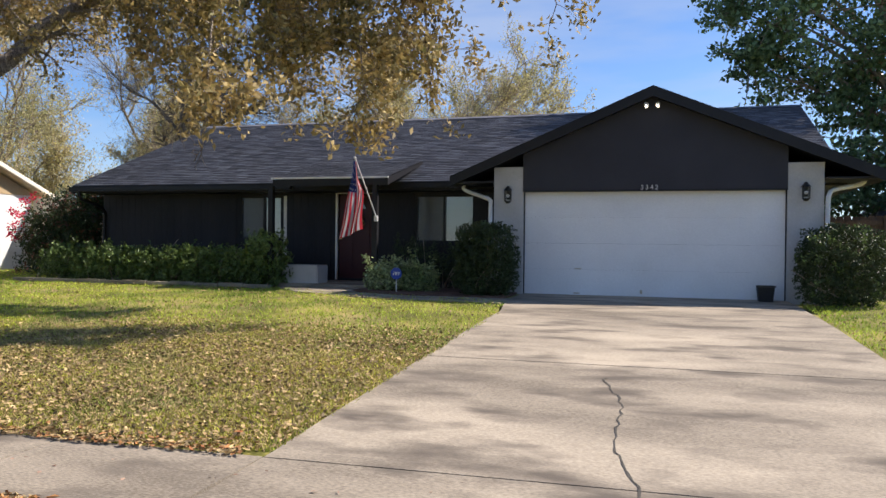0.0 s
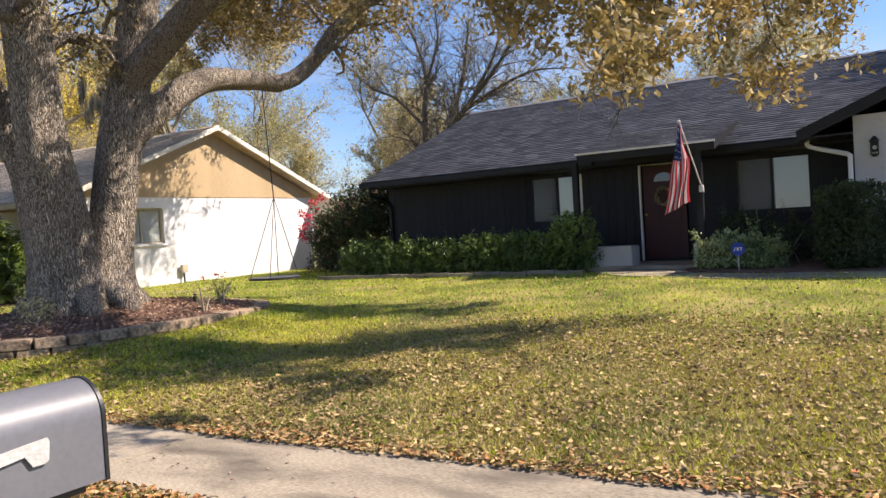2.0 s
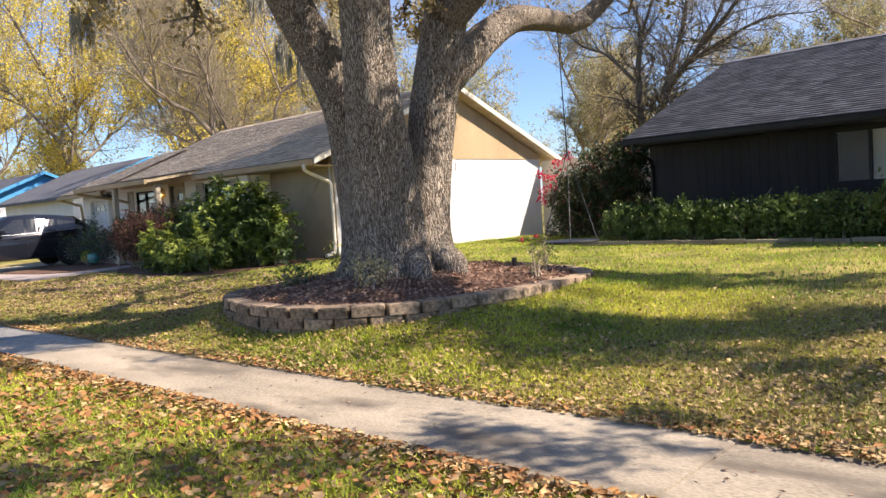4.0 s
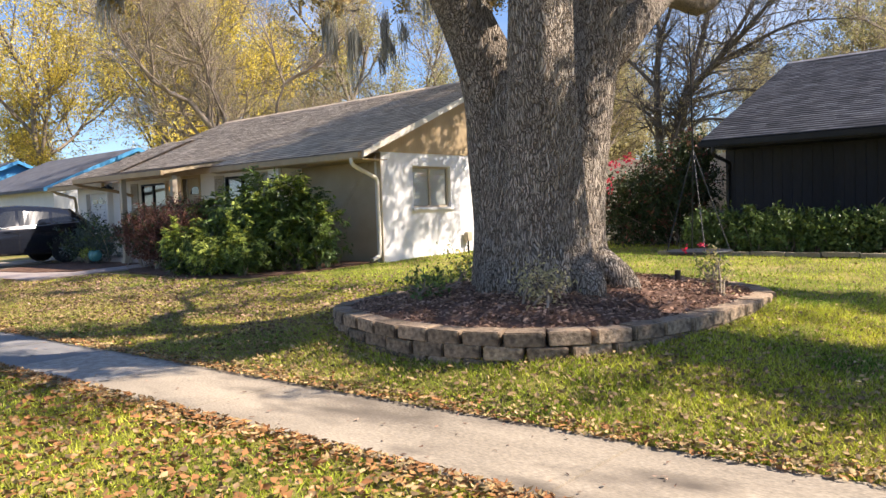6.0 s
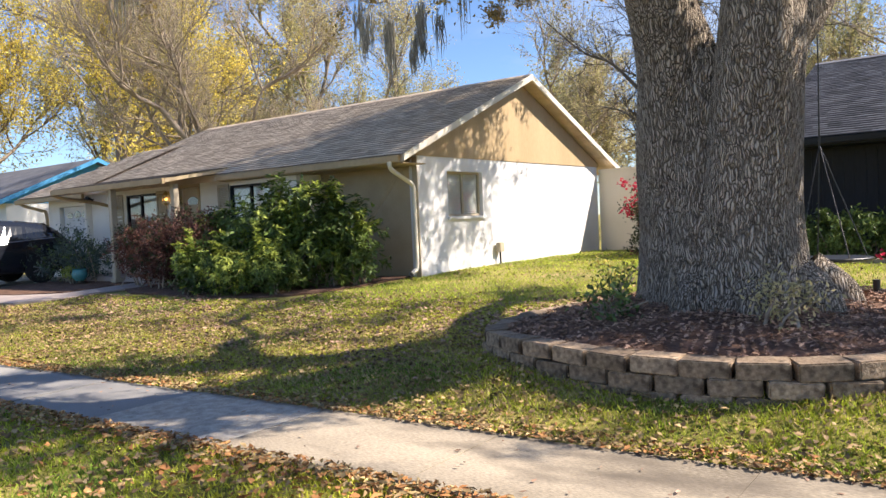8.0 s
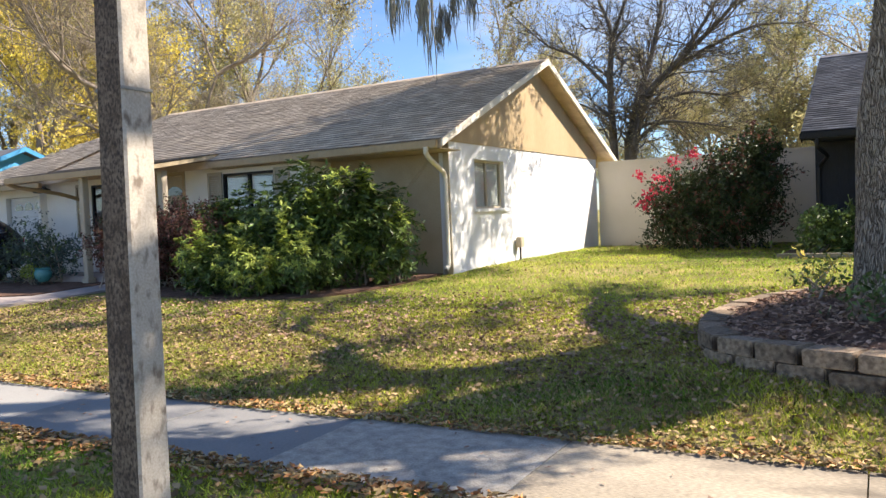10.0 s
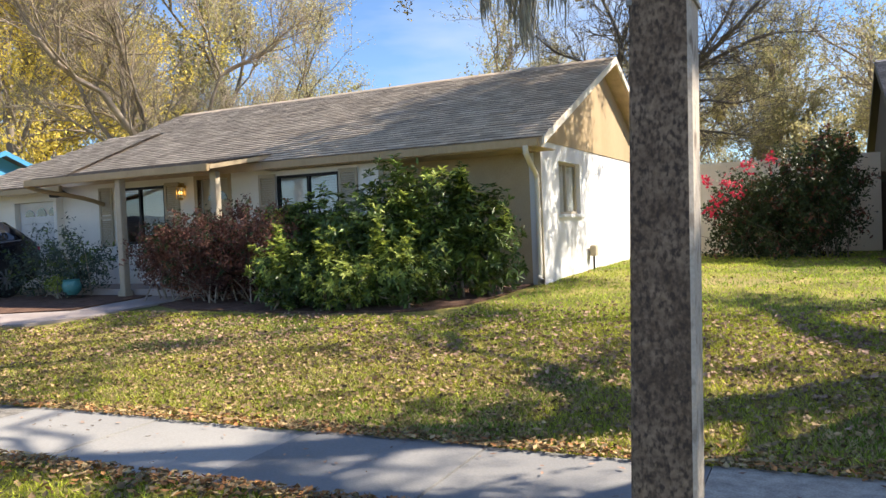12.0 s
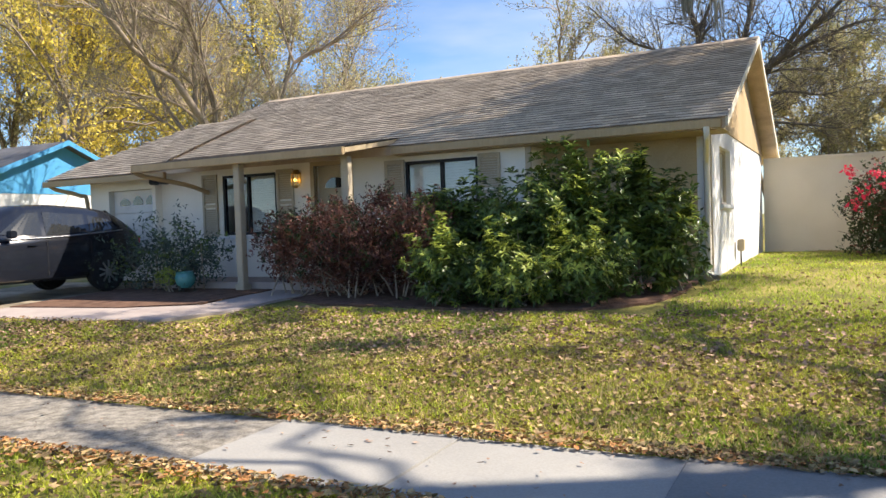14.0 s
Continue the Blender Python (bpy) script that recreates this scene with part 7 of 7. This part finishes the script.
# ---- trees behind ----
def tree(x, y, height, spread, seed, label, leaf="leaf_far", density=6, leaf_size=0.16, bare=False, trunk_r=0.22, fork=0.3, z0=0.72, levels=3, mat="bark_far"):
    r = np.random.default_rng(seed)
    T = thing("tree", label, "tree", (x, y, z0))
    t = Tubes()
    tips = []

    def grow(p, d, L, rad, lev):
        n = 6
        pts = [p]
        for _ in range(n):
            d = d + r.normal(size=3) * 0.13 + np.array((0, 0, 0.05))
            d /= np.linalg.norm(d)
            pts.append(pts[-1] + d * L / n)
        t.add(np.array(pts), np.linspace(rad, rad * 0.5, n + 1), 8 if lev == levels else 4 if lev > 1 else 3)
        if lev == 0:
            tips.extend(pts[1:])
            return
        m = 7 if lev == levels else 6 if bare or lev > 1 else 4
        for k in range(m):
            i = int(n * (fork + (1 - fork) * (k + 1) / m)) if lev == levels else r.integers(1, n + 1)
            i = min(i, n)
            side = r.normal(size=3)
            side -= d * side.dot(d)
            side /= np.linalg.norm(side)
            e = d * 0.75 + side * spread * (1.0 if lev == levels else 0.8)
            e[2] += 0.12
            grow(pts[i], e / np.linalg.norm(e), L * r.uniform(0.45, 0.72), rad * 0.5, lev - 1)
    grow(np.array((0, 0, -0.1)), np.array((0.0, 0, 1.0)), height * 0.6, trunk_r, levels)
    t.build("trunk", M[mat], T, "")
    if density:
        tp = np.array(tips)
        c = clumps(tp, density, 0.28 if not bare else 0.12, r)
        v, f = leaves(c, leaf_size, r, 0.6)
        mesh_from("crown", v, f, M[leaf], T, "", "stuff")
    return len(tips)




def spreading_tree():
    """A bare tree of several grey stems behind the garden wall, its limbs arching out to one side."""
    T = thing("tree", "bare spreading grey-barked tree with arching limbs behind the garden wall", "tree", (-22.9, 34.0, 0.7))
    base = np.array((-22.9, 34.0, 0.7))
    t = Tubes()
    r = np.random.default_rng(61)
    limbs = [[(-23.4, 34, 0.6, 0.20), (-23.6, 34, 3.8, 0.19), (-23.7, 34, 7.5, 0.15), (-23.7, 34.4, 9.5, 0.11), (-24.3, 34.8, 11.1, 0.08), (-25.2, 35, 13.0, 0.03)],
             [(-22.9, 34, 0.6, 0.24), (-23.0, 34, 3.7, 0.20), (-22.7, 34.2, 5.9, 0.17), (-22.1, 34.6, 8.1, 0.13), (-21.7, 34.9, 9.9, 0.10), (-21.4, 35, 12.1, 0.05)],
             [(-22.9, 33.9, 2.6, 0.20), (-22.7, 33.8, 4.2, 0.19), (-22.0, 33.5, 6.4, 0.17), (-20.5, 33, 7.7, 0.13), (-19.0, 32.6, 8.8, 0.09), (-17.4, 32.2, 10.2, 0.05), (-16.3, 32, 10.9, 0.02)],
             [(-20.9, 33.1, 7.4, 0.12), (-19.2, 33.6, 8.3, 0.08), (-17.6, 34, 8.9, 0.05), (-15.8, 34.3, 8.8, 0.02)],
             [(-22.7, 34, 4.6, 0.11), (-21.4, 33.5, 5.3, 0.07), (-19.8, 33.2, 5.1, 0.045), (-18.5, 33, 4.8, 0.02)],
             [(-23.7, 34, 7.0, 0.10), (-25.1, 33.6, 8.6, 0.07), (-26.4, 33.4, 9.3, 0.05), (-28.0, 33, 10.9, 0.02)],
             [(-22.4, 34, 6.2, 0.09), (-20.4, 34.6, 6.6, 0.06), (-19.0, 35, 6.4, 0.04), (-17.9, 35, 6.6, 0.015)],
             [(-23.7, 34.4, 9.3, 0.09), (-22.9, 34.4, 11.4, 0.06), (-23.1, 34.6, 13.1, 0.03)],
             [(-20.6, 33.1, 7.6, 0.10), (-18.9, 33, 10.0, 0.06), (-18.7, 33, 11.8, 0.03)],
             [(-23.5, 34, 5.0, 0.08), (-24.9, 34.6, 6.4, 0.05), (-26.6, 35, 7.0, 0.02)]]
    tips = []

    def spray(p, d, length, rad, depth):
        pts = [p]
        for _ in range(5):
            d = d + r.normal(size=3) * 0.17 + (0.0, 0.0, 0.03)
            d /= np.linalg.norm(d)
            pts.append(pts[-1] + d * length / 5)
        t.add(np.array(pts), np.linspace(rad, rad * 0.4, 6), 4 if depth else 3)
        tips.extend(pts[3:])
        if depth:
            for _ in range(5):
                e = d + r.normal(size=3) * 0.55
                spray(pts[r.integers(1, 6)], e / np.linalg.norm(e), length * r.uniform(0.5, 0.75), rad * 0.5, depth - 1)
    for limb in limbs:
        p, rad = smooth_path([(x - base[0], y - base[1], z - base[2], w) for x, y, z, w in limb], 6)
        t.add(p, rad, 8)
        for k in range(7 if rad[0] > 0.15 else 3, len(p), 1):
            for _ in range(2):
                d = (p[min(k + 1, len(p) - 1)] - p[k - 1])
                d = d / (np.linalg.norm(d) + 1e-9) + r.normal(size=3) * 0.6
                spray(p[k], d / np.linalg.norm(d), r.uniform(0.9, 2.1), max(rad[k] * 0.35, 0.012), 2)
    t.build("trunk", M["bark_grey"], T)
    v, f = leaves(clumps(np.array(tips)[::3], 1, 0.05, r), 0.07, r, 0.5)
    mesh_from("crown", v, f, M["leaf_far"], T, "sparse opening leaves", "stuff")


spreading_tree()
tree(-36.9, 22.5, 12.6, 0.8, 62, "tall bare winter tree with a fan of pale branches", "leaf_far", 1, 0.05, True, 0.22, 0.18, levels=5)
tree(-13.0, 36.0, 11, 0.9, 63, "half-bare tree with sprouting yellow-green leaves", "leaf_far", 2, 0.10, True, 0.22, 0.3, levels=4)
tree(-30.0, 40.0, 11, 0.8, 64, "half-bare tree with sprouting leaves", "leaf_far", 2, 0.12, True, 0.22, 0.3, levels=4)
for k, (x, y, h, sp, leaf, dn) in enumerate([(-62, 34, 21, 0.8, "leaf_yellow", 4), (-55, 27, 19, 0.75, "leaf_yellow", 4), (-50, 42, 20, 0.8, "leaf_far", 4), (-70, 25, 20, 0.8, "leaf_yellow", 4), (-78, 40, 24, 0.8, "leaf_far", 4), (-66, 48, 22, 0.8, "leaf_far", 4), (-38, 52, 12, 0.8, "leaf_far", 3), (-84, 24, 22, 0.8, "leaf_yellow", 4), (-58, 56, 22, 0.8, "leaf_far", 3)]):
    tree(x, y, h, sp, 70 + k, "tall leafy tree in yellow-green spring colours beyond the houses", leaf, dn, 0.20, False, 0.3, 0.2, levels=4, mat="bark_mid")
for k, (x, y, h) in enumerate([(-27, 54, 6.5), (-19, 47, 5.5), (-15, 50, 6.5), (-10, 47, 6.5), (-5, 46, 8), (-31, 56, 8), (-45, 46, 10), (-52, 50, 11), (-15.5, 42, 5.5)]):
    tree(x, y, h, 0.9, 170 + k, "low bushy tree beyond the garden wall", "leaf_far", 7, 0.17, False, 0.16, 0.12)
for k, (x, y, h, dn) in enumerate([(-17.0, 49, 13, 3), (-10.5, 51, 12, 3), (-22.5, 54, 12, 2)]):
    tree(x, y, h, 0.8, 190 + k, "half-bare tree with pale sprouting leaves beyond the garden wall", "leaf_far", dn, 0.15, True, 0.2, 0.25, levels=4)


def leafy_tree(x, y, blobs, seed, label, leaf):
    r = np.random.default_rng(seed)
    z0 = 0.72
    T = thing("tree", label, "tree", (x, y, z0))
    t = Tubes()
    top = max(b[2] for b in blobs)
    p, rr = smooth_path([(0, 0, -0.1, 0.32), (0.1, 0, (top - z0) * 0.3, 0.24), (-0.1, 0.1, (top - z0) * 0.65, 0.15), (0, 0, top - z0, 0.05)], 6)
    t.add(p, rr, 10)
    V = []
    for bx, by, bz, br in blobs:
        e = np.array((bx - x, by - y, bz - z0))
        s = p[int(len(p) * min(0.9, 0.7 * e[2] / (top - z0)))]
        t.add([s, s * 0.5 + e * 0.5 + (0, 0, 0.3), e], [0.1, 0.06, 0.02], 5)
        for _ in range(26):
            c = e + r.normal(size=3) * br * 0.55
            t.add([e, e * 0.5 + c * 0.5 + r.normal(size=3) * 0.1, c], [0.025, 0.015, 0.006], 4)
            V.append(c + r.normal(size=(int(48 * br), 3)) * 0.17 * br * (1.2, 1.2, 0.7))
    t.build("trunk", M["bark_far"], T)
    v, f = leaves(np.concatenate(V), 0.17, r, 0.6)
    mesh_from("crown", v, f, M[leaf], T, "", "stuff")


leafy_tree(10.5, 29, [(8.5, 29, 4.2, 1.5), (11, 28, 5.0, 1.8), (13.5, 29, 4.5, 1.9), (9.5, 29, 2.6, 1.3), (12, 29, 2.8, 1.5), (16, 30, 5, 2.2)], 92, "leafy tree beyond the fence", "leaf_far")
leafy_tree(16, 28, [(13, 28, 2.6, 1.4), (15, 28, 3.8, 1.8), (17.5, 28, 2.8, 1.8), (19, 28, 5, 2), (16, 28, 1.8, 1.3)], 93, "leafy tree beyond the fence", "leaf_green")
leafy_tree(6.3, 24.5, [(1.9, 24.5, 8.6, 0.9), (2.2, 24.5, 7.0, 0.8), (4.5, 24, 3.6, 1.0), (5.6, 24, 2.9, 1.1), (5.2, 24, 4.4, 1.0), (3.7, 24.2, 3.1, 0.9), (6.6, 24, 3.4, 1.2), (4.0, 24.5, 6.4, 1.1), (5.4, 24.4, 5.4, 1.0), (1.9, 24.5, 9.6, 0.9), (2.5, 24.5, 7.4, 0.7), (3.2, 24.5, 8.3, 1.1), (4.6, 24, 9.8, 1.6), (6.3, 24.5, 8.6, 1.7), (5.2, 24.3, 7.0, 1.1), (7.5, 24, 6.3, 1.6), (6.6, 24, 4.7, 1.1), (8.8, 25, 8.5, 2.0), (3.9, 24.5, 11.2, 1.5), (7, 24.5, 11.5, 2.0), (9.2, 24.5, 5.2, 1.6), (2.6, 25, 10, 0.9)], 90, "dense dark green tree beyond the fence", "leaf_deep")
tree(11.5, 27.0, 12, 0.85, 91, "dense dark green tree beyond the fence", "leaf_green", 3, 0.22, False, 0.3, 0.2, levels=4)


# ---- grass blades and fallen leaves ----
def field(n, x0, x1, y0, y1, seed, near=None):
    r = np.random.default_rng(seed)
    # soft edges, so that the stretches run into one another
    return np.stack([r.uniform(x0, x1, n) + r.normal(size=n) * 0.5, r.uniform(y0, y1, n) + r.normal(size=n) * (0.6 if y1 > 5 else 0.15)], 1), r


def keep_lawn(p):
    x, y = p[:, 0], p[:, 1]
    ok = (y > walk_far(x) + 0.0) | ((y < walk_near(x) - 0.0) & (y > 1.07))
    ok &= ~((x > np.where(y > 12.2, -2.6, -2.35)) & (x < 2.28) & (y < 16))
    ok &= ~((x > -3.3) & (x < 3.2) & (y < 4.8))
    ok &= ~(((x + 12.6) / 2.1) ** 2 + ((y - 7.5) / 2.35) ** 2 < 1)
    ok &= ~((x > -14.6) & (y > 15.2)) | (x > 2.9)
    ok &= ~((x < -20.1) & (y > 10.5)) & ~((x < -20.3) & (x > -26) & (y > 8.8)) & ~((x < -26) & (y > 7.3))
    ok &= ~((x > -7.6) & (x < -2.4) & (y > 13.7 + 0.25 * (-2.6 - x)))
    ok &= ~((x < -30.8) & (x > -34.6))
    return ok


def blades(name, n, area, h, mat, seed):
    p, r = field(n, *area, seed)
    p = p[keep_lawn(p)]
    k = len(p)
    z = gz(p[:, 0], p[:, 1]) + 0.012 * np.sin(p[:, 0] * 2.3) * np.sin(p[:, 1] * 3.1)
    a = r.uniform(0, 2 * np.pi, k)
    hh = h * r.uniform(0.5, 1.2, k)
    w = 0.005 + 0.005 * r.random(k)
    ca, sa = np.cos(a), np.sin(a)
    lean = r.normal(size=(k, 2)) * 0.75
    v = np.empty((k, 3, 3))
    v[:, 0] = np.stack([p[:, 0] - ca * w, p[:, 1] - sa * w, z - 0.01], 1)
    v[:, 1] = np.stack([p[:, 0] + ca * w, p[:, 1] + sa * w, z - 0.01], 1)
    v[:, 2] = np.stack([p[:, 0] + lean[:, 0] * hh, p[:, 1] + lean[:, 1] * hh, z + hh], 1)
    mesh_from(name, v.reshape(-1, 3), np.arange(k * 3).reshape(-1, 3), mat, None, "short lawn grass", "stuff", "grass")


def litter(name, n, area, size, mat, seed, label, sigma=None):
    p, r = field(n, *area, seed)
    p = p[keep_lawn(p)] if sigma is None else p
    z = gz(p[:, 0], p[:, 1]) + 0.035 + r.uniform(-0.01, 0.012, len(p))
    c = np.stack([p[:, 0], p[:, 1], z], 1)
    v, f = leaves(c, size, r, 0.7, jitter=0.6)
    v[:, 2] = np.repeat(z, 4) + (v[:, 2] - np.repeat(z, 4)) * 0.6
    mesh_from(name, v, f, mat, None, label, "stuff", "leaves")


blades("grass", 420000, (-30, -2.2, 4.0, 9.0), 0.042, M["blade"], 101)
blades("grass", 170000, (-30, 12, 8.5, 20.0), 0.05, M["blade_green"], 102)
blades("grass", 90000, (-26, -3.0, 1.1, 3.7), 0.045, M["blade"], 103)
blades("grass", 70000, (-26, -2.2, 4.0, 9.0), 0.045, M["blade_dry"], 104)
blades("grass", 110000, (-8.5, -2.2, 4.0, 9.0), 0.045, M["blade_dry"], 105)
blades("grass", 60000, (-26, -13, 4.4, 7.4), 0.045, M["blade_dry"], 106)
litter("fallen_leaf_litter", 5000, (-30, 6, 8.5, 20.0), 0.05, M["leaf_dry"], 115, "dry tan leaves scattered on the lawn")
litter("fallen_leaf_litter", 13000, (-30, 6, 4.0, 8.5), 0.036, M["leaf_dry"], 111, "dry tan leaves scattered on the lawn")
litter("fallen_leaf_litter", 17000, (-7.6, -2.2, 4.0, 9.4), 0.038, M["leaf_dry"], 113, "dry tan leaves scattered on the lawn")
litter("fallen_leaf_litter", 5000, (-13, -6, 4.0, 6.4), 0.042, M["leaf_brown"], 118, "dry brown leaves scattered near the sidewalk")
litter("fallen_leaf_litter", 20000, (-30, -13, 4.0, 7.0), 0.042, M["leaf_brown"], 116, "dry brown leaves lying thick near the sidewalk")
litter("fallen_leaf_litter", 14000, (-30, -12, 6.0, 9.2), 0.05, M["chip"], 117, "dark brown leaves scattered on the lawn")
litter("fallen_leaf_litter", 11000, (-26, -3, 1.1, 3.7), 0.05, M["leaf_brown"], 114, "dry tan leaves scattered on the verge")
litter("fallen_leaf_litter", 6000, (-15, -3, 1.1, 3.7), 0.055, M["leaf_orange"], 112, "orange-brown leaves scattered on the verge")


def edge_litter(name, n, seed, side, mat, size):
    r = np.random.default_rng(seed)
    x = r.uniform(-30, -2.5, n)
    d = np.abs(r.normal(size=n)) * 0.13
    y = walk_far(x) - 0.06 + d if side > 0 else walk_near(x) + 0.05 - d * 1.2
    c = np.stack([x, y, gz(x, y) + 0.03 + r.uniform(0, 0.015, n)], 1)
    v, f = leaves(c, size, r, 0.5)
    v[:, 2] = np.repeat(c[:, 2], 4) + (v[:, 2] - np.repeat(c[:, 2], 4)) * 0.45
    mesh_from(name, v, f, M[mat], None, "leaves drifted along the sidewalk edge", "stuff", "leaves")


edge_litter("fallen_leaf_litter", 6500, 121, 1, "leaf_dry", 0.06)
edge_litter("fallen_leaf_litter", 3000, 122, 1, "leaf_orange", 0.06)
edge_litter("fallen_leaf_litter", 5000, 123, -1, "leaf_dry", 0.065)
edge_litter("fallen_leaf_litter", 4500, 124, -1, "leaf_orange", 0.065)
r_ = np.random.default_rng(125)
q = np.stack([r_.uniform(-28, 2.0, 420), r_.uniform(0, 1, 420)], 1)
q[:, 1] = walk_near(q[:, 0]) + q[:, 1] * 1.08
v, f = leaves(np.stack([q[:, 0], q[:, 1], np.full(420, 0.356)], 1), 0.05, r_, 0.5)
v[:, 2] = 0.358 + (v[:, 2] - 0.356) * 0.25
mesh_from("fallen_leaf_litter", v, f, M["chip"], None, "single dry leaves on the concrete", "stuff", "leaves")


# ---- wreath on the red door ----
WR = thing("wreath", "small pale dried-leaf wreath hanging on the dark red door", "wreath", (-7.13, 17.44, 2.2))
r_ = np.random.default_rng(140)
a_ = r_.uniform(0, 2 * np.pi, 260)
v, f = leaves(np.stack([0.17 * np.cos(a_), r_.normal(size=260) * 0.015 - 0.02, 0.17 * np.sin(a_)], 1) + r_.normal(size=(260, 3)) * (0.022, 0.008, 0.022), 0.05, r_, 0.6)
mesh_from("foliage", v, f, M["leaf_far"], WR, "", "stuff")
t_ = Tubes()
c_ = np.linspace(0, 2 * np.pi, 25)
t_.add(np.stack([0.17 * np.cos(c_), 0 * c_ - 0.012, 0.17 * np.sin(c_)], 1), [0.014] * 25, 6)
t_.build("hoop", M["bark_far"], WR)
